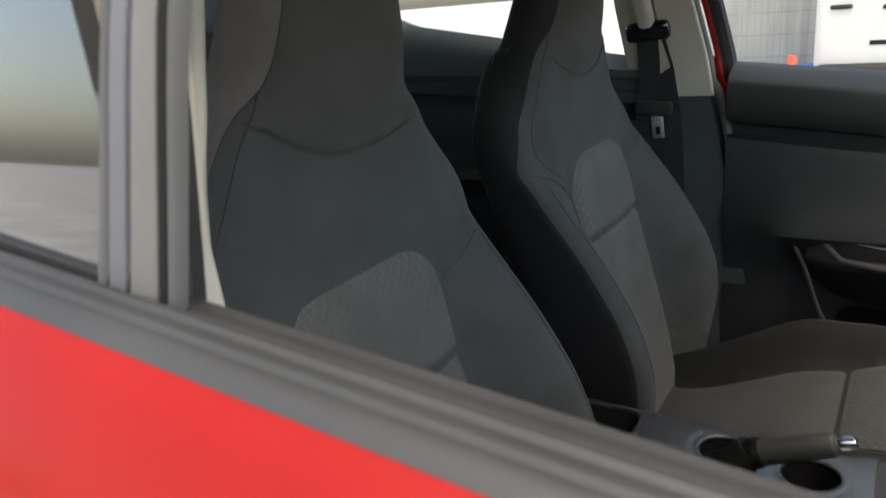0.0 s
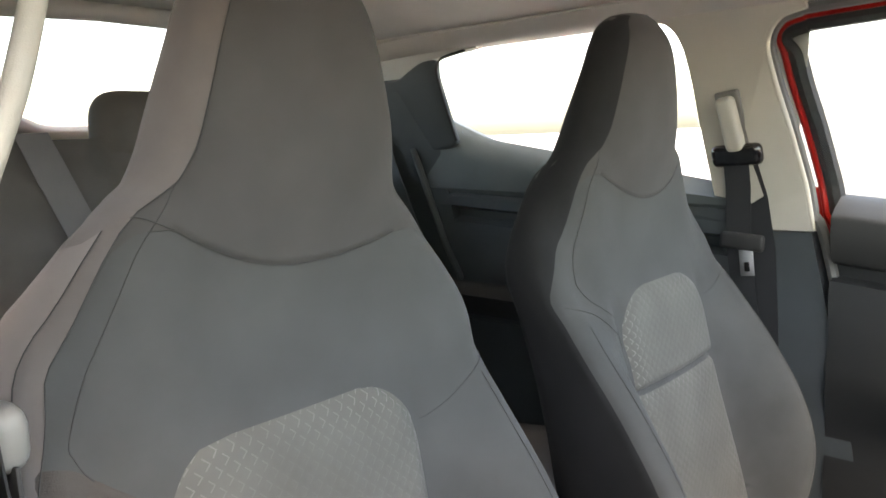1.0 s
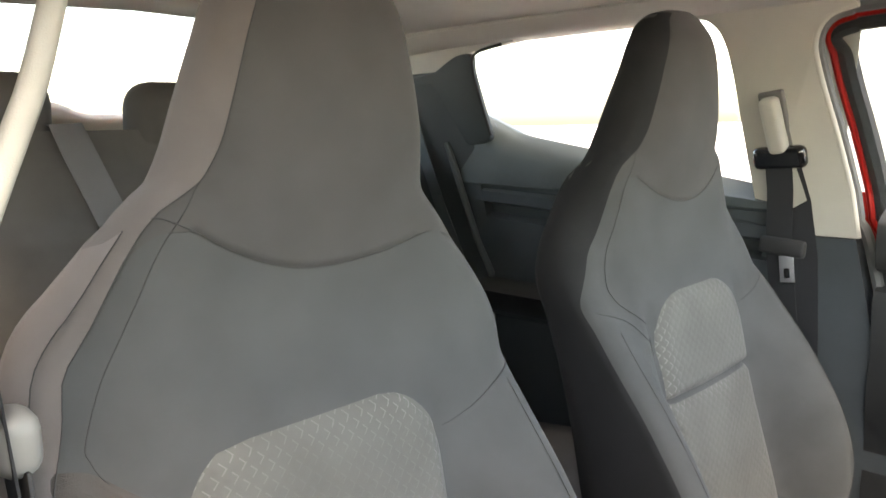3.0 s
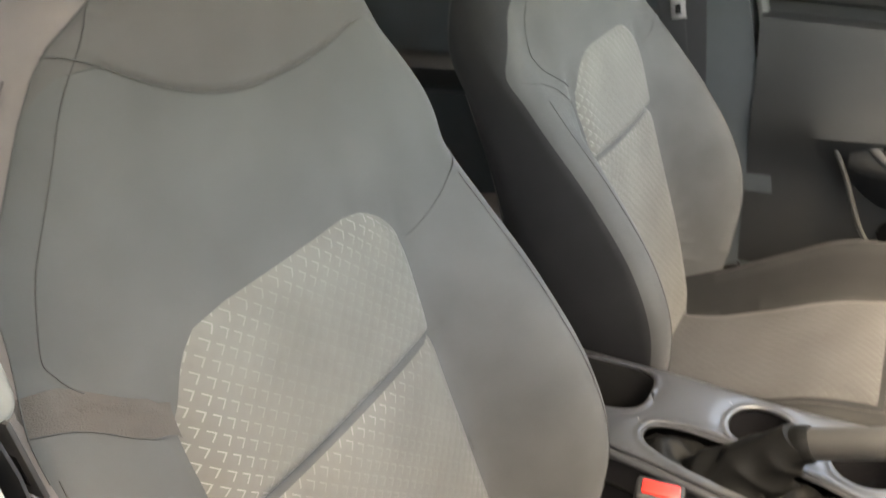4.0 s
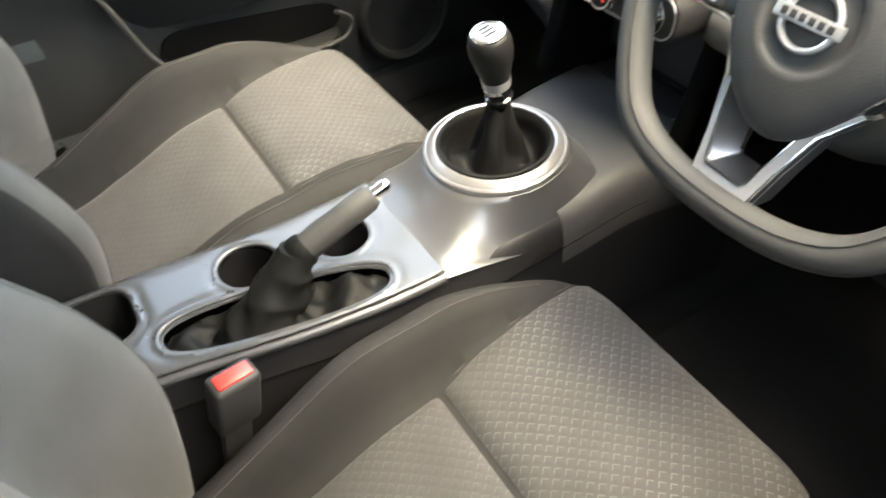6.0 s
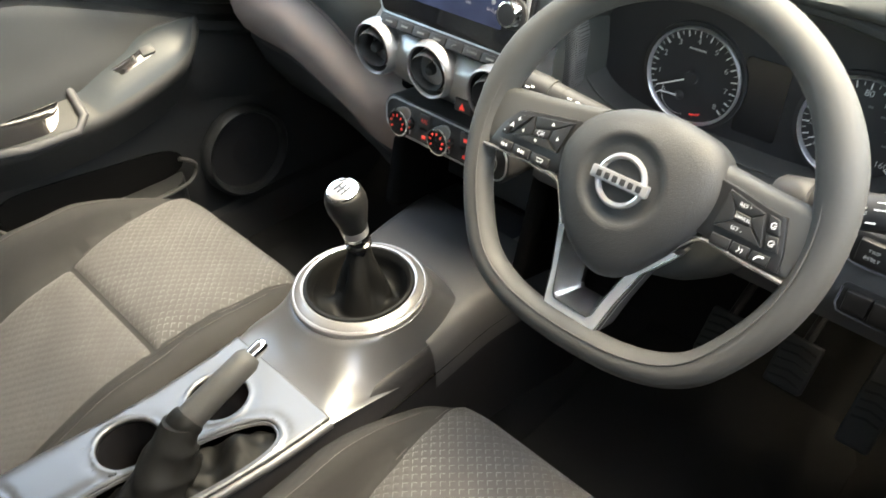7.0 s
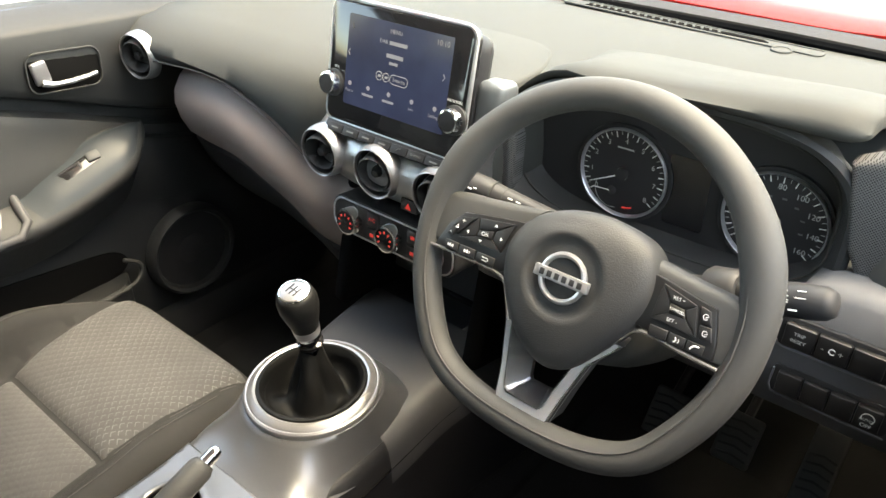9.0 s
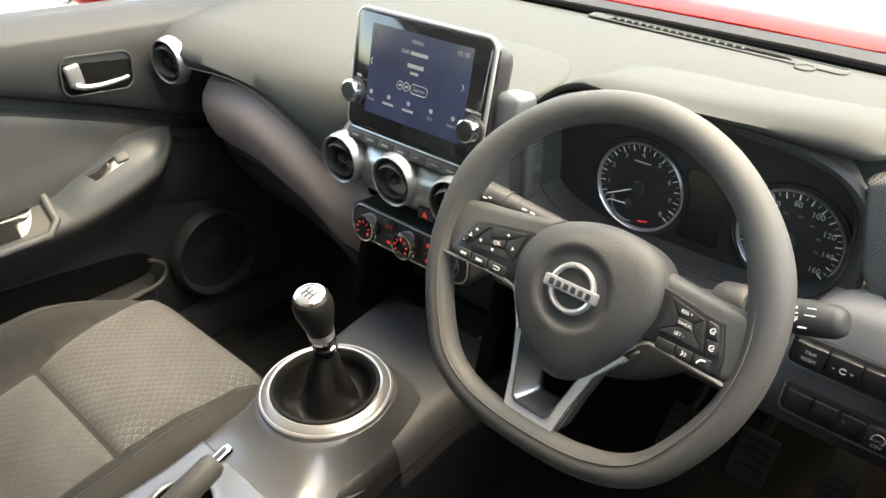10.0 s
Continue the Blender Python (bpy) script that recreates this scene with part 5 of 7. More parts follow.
def spoke(sg):
    """A side spoke: padded arm, black panel with its switches and the silver line below."""
    arm = [(0.050, 0.062), (0.090, 0.056), (0.125, 0.052), (0.152, 0.050), (0.172, 0.046), (0.178, 0.010), (0.170, -0.012), (0.130, -0.010), (0.095, -0.008), (0.060, -0.018)]
    if sg < 0:
        arm = [(0.011 - x, y + 0.002) for x, y in arm]
    sp = part("spoke", prism(way(arm), 0.024, pose(0, 0, -0.014), 0.008, seg=4), M_RIM, wheel, "grey padded spoke with black switch panel")
    if sg > 0:
        pn = [(0.082, 0.046), (0.099, 0.0445), (0.132, 0.038), (0.149, 0.036), (0.158, 0.008), (0.160, -0.008), (0.128, -0.0095), (0.085, -0.004)]
    else:
        pn = [(-0.052, 0.046), (-0.080, 0.042), (-0.108, 0.037), (-0.126, 0.033), (-0.141, 0.016), (-0.148, -0.001), (-0.152, -0.0105), (-0.125, -0.0105), (-0.064, -0.0105), (-0.055, 0.0)]
    part("switch_panel", prism(way(pn), 0.006, pose(0, 0, 0.0085), 0.0015), M_PANEL, sp, "black switch panel")
    return sp


def key(sp, pts, z=0.0140, h=0.0032, shrink=0.0006):
    g = sum((Vector(p) for p in pts), Vector((0, 0))) / len(pts)
    pts = [tuple(Vector(p) + (g - Vector(p)).normalized() * shrink) for p in pts]
    return part("button", prism(way(pts), h, pose(0, 0, z), 0.0007), M_KEY, sp)


def arrow(m, ob):
    return part("symbol", prism([(-0.0020, -0.0012), (0.0020, -0.0012), (0, 0.0017)], 0.0003, m), M_WHITE, ob)


KEY_Z = 0.0174
for sg, mid, q, i_, edge, low_ in (
        (-1, "OK", [(-0.105, 0.034), (-0.061, 0.041), (-0.069, 0.008), (-0.124, 0.007)], [(-0.1015, 0.0215), (-0.082, 0.0265), (-0.083, 0.0175), (-0.1025, 0.0145)],
         [[(-0.140, 0.005), (-0.135, 0.016), (-0.1275, 0.0165), (-0.131, 0.0055)], [(-0.135, 0.0165), (-0.124, 0.029), (-0.108, 0.0325), (-0.1270, 0.0085), (-0.1285, 0.0165)]], [(-0.138, -0.120), (-0.119, -0.098), (-0.096, -0.073)]),
        (1, "CANCEL", [(0.099, 0.041), (0.133, 0.033), (0.141, 0.006), (0.097, 0.008)], [(0.110, 0.0265), (0.124, 0.0255), (0.127, 0.0185), (0.1115, 0.0185)],
         [[(0.136, 0.0345), (0.1455, 0.033), (0.150, 0.0205), (0.1395, 0.0195)], [(0.1397, 0.0185), (0.1503, 0.0195), (0.1545, 0.0075), (0.1435, 0.006)]], [(0.099, 0.117), (0.118, 0.134), (0.135, 0.151)])):
    sp = spoke(sg)
    for k in range(4):
        a, b, c, d = q[k], q[(k + 1) % 4], i_[(k + 1) % 4], i_[k]
        key(sp, [a, b, c, d])
    key(sp, i_, 0.0140, 0.0040)
    c = sum((Vector(p) for p in i_), Vector((0, 0))) / 4
    letters(mid, 0.0062 if sg < 0 else 0.0036, pose(c.x, c.y, 0.0182, 0, 0, 8 if sg < 0 else -3), M_WHITE, sp)
    for pts in edge:
        key(sp, pts)
    y0 = -0.0045 if sg < 0 else -0.0025
    for n_, (x0, x1) in enumerate(low_):
        key(sp, [(x0, y0 + 0.0048), (x1, y0 + 0.0048), (x1, y0 - 0.0048), (x0, y0 - 0.0048)])
        xm = (x0 + x1) / 2
        if sg < 0 and n_ < 2:
            for e in (-0.0020, 0.0016):
                arrow(pose(xm + e, y0, KEY_Z, 0, 0, 90 if n_ == 0 else -90), sp)
            part("symbol", box((0.0006, 0.0034, 0.0003), pose(xm + (-0.0042 if n_ == 0 else 0.0040), y0, KEY_Z)), M_WHITE, sp)
        elif sg < 0:
            part("symbol", tube([(xm - 0.004, y0 + 0.0016, KEY_Z), (xm + 0.003, y0 + 0.0016, KEY_Z), (xm + 0.0042, y0, KEY_Z), (xm + 0.003, y0 - 0.0016, KEY_Z), (xm - 0.003, y0 - 0.0016, KEY_Z)], 0.0004, 4), M_WHITE, sp)
        elif n_ == 1:
            part("symbol", tube([(xm - 0.0015, y0 + 0.0025, KEY_Z), (xm, y0, KEY_Z), (xm - 0.002, y0 - 0.002, KEY_Z)], 0.0005, 4), M_WHITE, sp)
            part("symbol", tube([(xm + 0.0015, y0 + 0.0018, KEY_Z), (xm + 0.0026, y0, KEY_Z), (xm + 0.0015, y0 - 0.0018, KEY_Z)], 0.0004, 4), M_WHITE, sp)
        elif n_ == 2:
            part("symbol", tube(spline([(xm - 0.0035, y0 - 0.0022, KEY_Z), (xm - 0.0025, y0 + 0.0002, KEY_Z), (xm, y0 + 0.0020, KEY_Z), (xm + 0.0035, y0 + 0.0022, KEY_Z)], 4), 0.0008, 5), M_WHITE, sp)
    if sg < 0:
        for dx, dy, a in ((0.0095, 0.0125, 0), (-0.004, -0.0085, 180), (-0.0215, -0.004, 90), (0.0195, 0.001, -90)):
            arrow(pose(c.x + dx, c.y + dy, KEY_Z, 0, 0, a), sp)
        letters("+", 0.0085, pose(-0.122, 0.0245, KEY_Z), M_WHITE, sp)
        letters("-", 0.0085, pose(-0.1345, 0.0100, KEY_Z), M_WHITE, sp)
        part("symbol", tube([(-0.1300, 0.0155, KEY_Z), (-0.1275, 0.0195, KEY_Z), (-0.1265, 0.0155, KEY_Z), (-0.1300, 0.0155, KEY_Z)], 0.0004, 4), M_WHITE, sp)
    else:
        letters("RES +", 0.0046, pose(0.1165, 0.0325, KEY_Z), M_WHITE, sp)
        letters("SET -", 0.0046, pose(0.1165, 0.0122, KEY_Z), M_WHITE, sp)
        for cx, cy in ((0.1430, 0.0268), (0.1470, 0.0128)):
            part("symbol", tube([(cx + 0.0024 * math.cos(a), cy + 0.0024 * math.sin(a), KEY_Z) for a in np.linspace(0.9, 5.6, 12)], 0.0004, 4), M_WHITE, sp)
            part("symbol", box((0.0030, 0.0007, 0.0003), pose(cx + 0.001, cy, KEY_Z, 0, 0, 35)), M_WHITE, sp)
    ln = [(-0.157, -0.0125, 0.0115), (-0.130, -0.0115, 0.0120), (-0.092, -0.0115, 0.0120), (-0.068, -0.0130, 0.0120), (-0.058, -0.0175, 0.0110), (-0.050, -0.034, 0.0085), (-0.042, -0.054, 0.0060)] if sg < 0 else \
         [(0.166, -0.0135, 0.0115), (0.129, -0.0110, 0.0120), (0.100, -0.0080, 0.0120), (0.088, -0.0100, 0.0110), (0.078, -0.020, 0.0085), (0.062, -0.040, 0.0060)]
    part("silver_trim", tube(spline(ln, 6), 0.0030, 8, up=(0, 0, 1), flat=0.8), M_BRIGHT, sp, "bright silver line below the switches")
# V-shaped lower spoke: satin face, bright edges, and a hollow whose walls slope down
V_OUT = [(-0.049, -0.045), (-0.043, -0.070), (-0.036, -0.100), (-0.031, -0.135), (-0.028, -0.146), (0.023, -0.147), (0.029, -0.139), (0.038, -0.104), (0.051, -0.064), (0.076, -0.033), (0.052, -0.030), (-0.030, -0.030)]
V_IN = [(-0.040, -0.050), (-0.036, -0.068), (-0.030, -0.095), (-0.024, -0.122), (-0.020, -0.1255), (0.018, -0.1265), (0.0225, -0.122), (0.0275, -0.104), (0.039, -0.070), (0.055, -0.044), (0.045, -0.035), (-0.025, -0.035)]
V_HOLE = [(-0.018, -0.050), (-0.0165, -0.066), (-0.0145, -0.085), (-0.012, -0.106), (-0.009, -0.110), (0.012, -0.110), (0.016, -0.106), (0.021, -0.092), (0.030, -0.070), (0.042, -0.048), (0.034, -0.040), (-0.012, -0.040)]


def level(pts, z):
    return [Vector((x, y, z)) for x, y in pts]


low_spoke = part("lower_spoke", loft([level(V_OUT, -0.012), level(V_OUT, 0.0010), level([(x * 0.985, y * 0.995) for x, y in V_OUT], 0.0030), level(V_IN, 0.0032)], False), M_SPOKE, wheel, "satin grey V-shaped lower spoke", angle=30)
part("hollow", loft([level(V_IN, 0.0030), level([(x * 0.95, y * 0.985) for x, y in V_IN], -0.001), level(V_HOLE, -0.021), level(V_HOLE, -0.028)], False), M_BRIGHT, low_spoke, "bright silver sloping wall of the hollow", angle=30)
part("spoke_side", loft([level([(x * 0.9, y * 0.97) for x, y in V_OUT], -0.045), level([(x * 1.01, y * 1.002) for x, y in V_OUT], -0.006), level([(x * 1.015, y * 1.002) for x, y in V_OUT], -0.001)], False), M_HUB, low_spoke, "dark grey side of the lower spoke", angle=30)
part("edge_line", tube(level(V_IN[:10], 0.0036), 0.0011, 6, up=(0, 0, 1)), M_CHROME, low_spoke)
part("edge_line", tube(level(V_OUT[:10], 0.0022), 0.0012, 6, up=(0, 0, 1)), M_CHROME, low_spoke)

# stalks
for sg, word, root, tip in ((-1, "lamp", (0.275, 0.165, 0.936), (0.122, 0.150, 0.957)), (1, "wiper", (0.420, 0.165, 0.918), (0.570, 0.149, 0.970))):
    st = thing("column_stalk", f"black {word} switch stalk with white symbols", "switch stalk", root, group="column stalks")
    o = Vector(root)
    e = Vector(tip) - o
    if sg > 0:
        part("arm", tube([e * k for k in (0, 0.3, 0.5, 0.62, 0.85, 0.95, 0.99, 1.0)], [0.012, 0.0125, 0.0135, 0.0165, 0.0165, 0.0150, 0.0115, 0.006], 18, up=(0, 0, 1)), M_BLACK, st, angle=50)
        part("boss", tube([e * 0.24, e * 0.27, e * 0.42, e * 0.45], [0.021, 0.0235, 0.0225, 0.019], 20, up=(0, 0, 1)), M_BLACK, st, angle=50)
    else:
        part("arm", tube([e * k for k in (0, 0.25, 0.55, 0.60, 0.94, 1.0)], [0.0125, 0.0135, 0.0150, 0.0168, 0.0160, 0.010], 18, up=(0, 0, 1)), M_BLACK, st, angle=50)
        part("collar", tube([e * 0.54, e * 0.555], 0.0166, 18, up=(0, 0, 1)), M_DASH, st)
        part("collar", tube([e * 0.44, e * 0.445], 0.0150, 18, up=(0, 0, 1)), M_DASH, st)
    s_ = e.cross(Vector((0, -0.77, 0.64))).normalized()
    f_ = s_.cross(e.normalized())
    if f_.y > 0:
        f_, s_ = -f_, -s_
    along = e.normalized() if sg > 0 else -e.normalized()

    def sign(k, up, shape, w=0.0):
        """A printed mark on the stalk's face, k along it and up across it."""
        r = 0.0170
        c_ = e * k + (f_ * math.cos(up) + f_.cross(along) * -math.sin(up)) * r
        m = Matrix((along, f_.cross(along), f_)).transposed().to_4x4()
        m.translation = c_
        if isinstance(shape, str):
            return letters(shape, w, m, M_WHITE, st)
        return part("symbol", box((*shape, 0.0004), m), M_WHITE, st)
    if sg > 0:
        sign(0.74, 0.35, "OFF", 0.0068)
        for dx, w_ in ((0.70, 0.004), (0.76, 0.004)):
            sign(dx, 0.0, (w_, 0.0012))
        sign(0.73, -0.30, (0.010, 0.0022))
        sign(0.80, 0.75, (0.008, 0.0015))
        for a_, b_ in (((0.84, 0.05), (0.010, 0.0008)), ((0.84, -0.35), (0.008, 0.0008))):
            sign(*a_, b_)
    else:
        for k_, u_, w_ in ((0.86, 0.25, 0.004), (0.80, 0.25, 0.006), (0.80, 0.05, 0.006), (0.70, 0.35, 0.005), (0.66, 0.2, 0.004), (0.35, 0.25, 0.008), (0.37, -0.10, 0.006), (0.30, -0.10, 0.006)):
            sign(k_, u_, (w_, 0.0016))

# switches to the right of the column
for row, (z, n, x0, pw) in enumerate(((0.8915, 3, 0.526, 0.0315), (0.832, 4, 0.532, 0.0255))):
    pn = thing("switch_row", "black row of dashboard switches below the steering wheel", "switches", (x0, 0.203, z), group="switch rows")
    part("surround", prism(rounded(n * pw + 0.012, 0.036, 0.006), 0.005, pose(n * pw / 2, 0.001, 0, 90), 0.002), M_BLACK, pn)
    part("trim_line", tube([(-0.005, -0.005, 0.012), (-0.0065, -0.005, -0.010), (-0.003, -0.005, -0.0175), (0.004, -0.005, -0.0190), (n * pw + 0.005, -0.005, -0.0190)], 0.0012, 6), M_GUIDE, pn)
    for k in range(n):
        xm = pw * (k + 0.5)
        b = part("button", box((pw - 0.0016, 0.008, 0.026), pose(xm, -0.0065, 0), 0.002), M_KEY, pn)
        if row == 0 and k == 0:
            letters("TRIP", 0.0056, pose(xm, -0.0108, 0.004, 90), M_WHITE, b)
            letters("RESET", 0.0056, pose(xm, -0.0108, -0.004, 90), M_WHITE, b)
        if row == 0 and k == 1:
            letters("-     +", 0.009, pose(xm, -0.0108, 0, 90), M_WHITE, b)
            part("symbol", tube([(xm + 0.003 * math.cos(a), -0.0108, 0.003 * math.sin(a)) for a in np.linspace(0.6, 5.7, 12)], 0.0005, 4), M_WHITE, b)
        if row == 1 and k == 3:
            letters("OFF", 0.006, pose(xm, -0.0108, -0.007, 90), M_WHITE, b)
            letters("AUTO", 0.0045, pose(xm - 0.001, -0.0108, 0.0, 90), M_WHITE, b)
            part("symbol", tube([(xm + 0.006 * math.cos(a), -0.0108, 0.002 + 0.006 * math.sin(a)) for a in np.linspace(-0.8, 3.6, 14)], 0.0006, 4), M_WHITE, b)

# centre stack
stack = thing("centre_stack", "gunmetal dashboard centre with three round vents", "dashboard centre", (0, 0.18, 0.88))
rings = []
for z, y, w in ((0.072, 0.030, 0.150), (0.066, 0.002, 0.152), (0.045, -0.016, 0.158), (0.02, -0.020, 0.160), (0.0, -0.012, 0.156), (-0.018, 0.006, 0.148), (-0.03, 0.03, 0.142)):
    ring = []
    for k in range(25):
        x = -w + (w + 0.124) * k / 24
        ring.append(Vector((x, y + 0.03 * (abs(x) / w) ** 4, z)))
    ring += [Vector((0.122, 0.09, z)), Vector((-w * 0.98, 0.09, z))]
    rings.append(ring)
part("fascia", loft(rings), M_FASCIA, stack, "glossy silver vent fascia", angle=60)


def round_vent(x, y, z, r, group, yaw=0.0, tilt=0.0):
    v = thing("air_vent", "round black air vent with a chrome ring", "air vent", (x, y, z), group=group, turn=(90 + tilt, 0, yaw))
    part("ring", lathe([(r * 0.90, 0.003), (r * 0.915, 0.0070), (r * 0.95, 0.0085), (r * 0.985, 0.0070), (r * 1.0, 0.003), (r * 1.03, 0.001), (r * 1.06, -0.006), (r * 1.07, -0.014)], 48, None, caps=False), M_RING, v, angle=30)
    part("barrel", lathe([(r * 0.905, 0.004), (r * 0.88, 0.0), (r * 0.84, -0.012), (r * 0.80, -0.02)], 48, None, caps=False), M_BLACK, v)
    part("inner_ring", lathe([(r * 0.70, -0.014), (r * 0.72, 0.004), (r * 0.68, 0.008), (r * 0.60, 0.004), (r * 0.54, -0.016)], 48, pose(0, 0, 0, 8, 10, 0), caps=False), M_RUBBER, v, "knurled black inner ring")
    part("throat", lathe([(r * 0.8, -0.020), (0.0, -0.021)], 32, None, caps=False), M_PIANO, v)
    part("pivot", lathe([(r * 0.20, -0.014), (r * 0.22, -0.002), (r * 0.15, 0.004), (0.0, 0.005)], 20, pose(0, 0, 0, 8, 10, 0)), M_BLACK, v)
    for a in (90, 210, 330):
        part("blade", box((r * 0.42, 0.002, 0.008), pose(0, 0, 0, 8, 10, 0) @ pose(0, 0, -0.010, 0, 0, a) @ pose(r * 0.33, 0, 0)), M_PIANO, v)
    return v


for x in (-0.109, -0.003, 0.103):
    round_vent(x, 0.158, 0.914, 0.036, "centre vents")
round_vent(-0.616, 0.184, 0.940, 0.041, "side vents", 8)

# hazard switch, buttons under the screen
solid("hazard_switch", box((0.030, 0.010, 0.018), pose(0.051, 0.166, 0.880, -6), 0.003), M_BLACK, "black hazard switch between the vents", "switch")
hz = bpy.data.objects["hazard_switch"]
part("symbol", prism([(-0.005, -0.004), (0.005, -0.004), (0, 0.005)], 0.0006, pose(0.051, 0.1606, 0.880, 84)), M_REDPRINT, hz)

# climate panel
cl = thing("climate_panel", "black climate control panel with three chrome knobs", "climate controls", (0.010, 0.172, 0.818), turn=(-6, 0, 0))
part("body", prism(rounded(0.235, 0.058, 0.022), 0.05, pose(0, 0.045, 0, 90), 0.004), M_BLACK, cl)
part("rim", tube([(x, -0.0055, z) for x, z in rounded(0.226, 0.050, 0.020, 8)], 0.0014, 6, True, up=(0, 1, 0)), M_SILVER, cl)
for x in (-0.071, 0.006, 0.083):
    kn = part("knob", lathe([(0.0205, 0), (0.0205, 0.014), (0.0195, 0.018), (0.0165, 0.0185)], 40, pose(x, -0.005, 0, 90), caps=False), M_CHROME, cl, "chrome rimmed climate knob", angle=30)
    part("cap", lathe([(0.0172, 0.0), (0.0168, 0.0016), (0.0, 0.002)], 32, pose(x, -0.0225, 0, 90)), M_PIANO, kn)
    for k in range(7):
        a = radians(210 - k * 40)
        part("mark", box((0.0035, 0.0004, 0.0022), pose(x + 0.0115 * math.cos(a), -0.0247, 0.0115 * math.sin(a), 0, -math.degrees(a))), M_REDPRINT, kn)
for x, z in ((-0.0325, 0.012), (-0.0325, -0.012), (0.0445, 0.012), (0.0445, -0.012)):
    b = part("button", box((0.022, 0.006, 0.020), pose(x, -0.006, z), 0.002), M_BLACK, cl)
    if (x, z) == (-0.0325, 0.012):
        letters("A/C", 0.008, pose(x, -0.0095, z, 90), M_REDPRINT, b)
    else:
        part("symbol", box((0.007, 0.0005, 0.005), pose(x, -0.0093, z)), M_REDPRINT, b)

# lower stack, tray with sockets
lowst = thing("lower_console", "black recess with USB socket and tray below the climate panel", "centre console", (0, 0.28, 0.70))
part("back", box((0.30, 0.02, 0.16), pose(0, 0.05, 0.02, -8), 0.004), M_BLACK, lowst)
# both cheeks take flat black, painting the shade under the dash
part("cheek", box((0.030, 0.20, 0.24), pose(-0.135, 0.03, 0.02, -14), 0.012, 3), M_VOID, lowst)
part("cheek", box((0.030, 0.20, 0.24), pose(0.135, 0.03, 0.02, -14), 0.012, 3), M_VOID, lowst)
sk = part("socket_panel", prism(rounded(0.10, 0.035, 0.006), 0.003, pose(0.045, 0.040, -0.052, 82)), M_PIANO, lowst)
part("usb_socket", box((0.014, 0.003, 0.006), pose(0.048, 0.0365, -0.050, -8), 0.0008), M_WHITE, sk)
part("socket_light", lathe([(0.0025, 0), (0.002, 0.001)], 10, pose(0.028, 0.037, -0.050, 82)), M_WHITE, sk)
part("trim_line", box((0.09, 0.001, 0.0012), pose(0.045, 0.0375, -0.064, -8)), M_SILVER, sk)
# warm grey bar added to paint the light along the tray's edge
part("tray_lip", box((0.008, 0.095, 0.012), pose(0.070, -0.003, -0.084, 0, 0, -11), 0.003), M_GUIDE2, lowst)

# screen
SC = thing("infotainment_screen", "tablet-style dashboard touchscreen with silver frame and two knobs", "touchscreen", (0.002, 0.197, 1.037), turn=(-12, 0, 0))
part("bezel", prism(rounded(0.236, 0.160, 0.014), 0.016, pose(0, 0.012, 0, 90), 0.003), M_PIANO, SC, "gloss black screen surround")
part("silver_frame", tube([(x, 0.0, z) for x, z in rounded(0.239, 0.163, 0.016, 8)], 0.0028, 8, True, up=(0, 1, 0)), M_SILVER, SC)
part("housing", box((0.225, 0.05, 0.145), pose(0, 0.035, -0.002), 0.02, 3), M_CONSIDE, SC)
M_LCD = mat("lit_display", (0.014, 0.018, 0.038), 0.15, vary=0.35, vscale=14, emit=0.075)
M_GLOW = mat("display_writing", (0.21, 0.20, 0.20), 0.4, emit=0.006, vary=0.02)
disp = part("display", prism(rounded(0.176, 0.118, 0.002), 0.0006, pose(0.002, -0.0042, 0.006, 90)), M_LCD, SC, "dark blue lit radio display")


def shown(text, x, z, size):
    return letters(text, size, pose(x, -0.0052, z, 90), M_GLOW, disp, "display_lettering")


def bar(x, z, w, h):
    return part("display_bar", box((w, 0.0004, h), pose(x, -0.0051, z)), M_GLOW, disp)


shown("MENU", -0.002, 0.054, 0.0075)
shown("10:10", 0.074, 0.055, 0.0095)
shown("DAB", -0.022, 0.040, 0.007)
bar(0.003, 0.040, 0.03, 0.0045)
bar(-0.001, 0.024, 0.028, 0.005)
bar(-0.002, 0.015, 0.014, 0.0035)
shown("Source", 0.010, -0.004, 0.0075)
part("display_bar", tube([(x + 0.010, -0.0052, z - 0.004) for x, z in rounded(0.030, 0.012, 0.0055, 6)], 0.0005, 4, True, up=(0, 1, 0)), M_GLOW, disp)
for x in (-0.024, -0.012):
    part("display_bar", tube([(x + 0.0055 * math.cos(a), -0.0052, -0.004 + 0.0055 * math.sin(a)) for a in np.linspace(0, 6.28, 20, endpoint=False)], 0.0005, 4, True, up=(0, 1, 0)), M_GLOW, disp)
    bar(x, -0.004, 0.005, 0.003)
for x, t in ((-0.076, "Phone"), (-0.042, ""), (-0.005, ""), (0.035, "Info"), (0.073, "Settings")):
    if t:
        shown(t, x, -0.034, 0.0058)
    else:
        bar(x, -0.034, 0.020, 0.003)
    part("display_bar", lathe([(0.0032, 0), (0.0, 0.0004)], 12, pose(x, -0.0048, -0.0245, 90)), M_GLOW, disp)
for sg in (-1, 1):
    part("display_bar", tube([(sg * 0.080, -0.0052, 0.020), (sg * 0.083, -0.0052, 0.016), (sg * 0.080, -0.0052, 0.012)], 0.0006, 4), M_GLOW, disp)
letters("VOL", 0.0052, pose(-0.103, -0.0044, -0.008, 90), M_WHITE, SC)
letters("TUNE-SCROLL", 0.0045, pose(0.100, -0.0044, -0.008, 90), M_WHITE, SC)
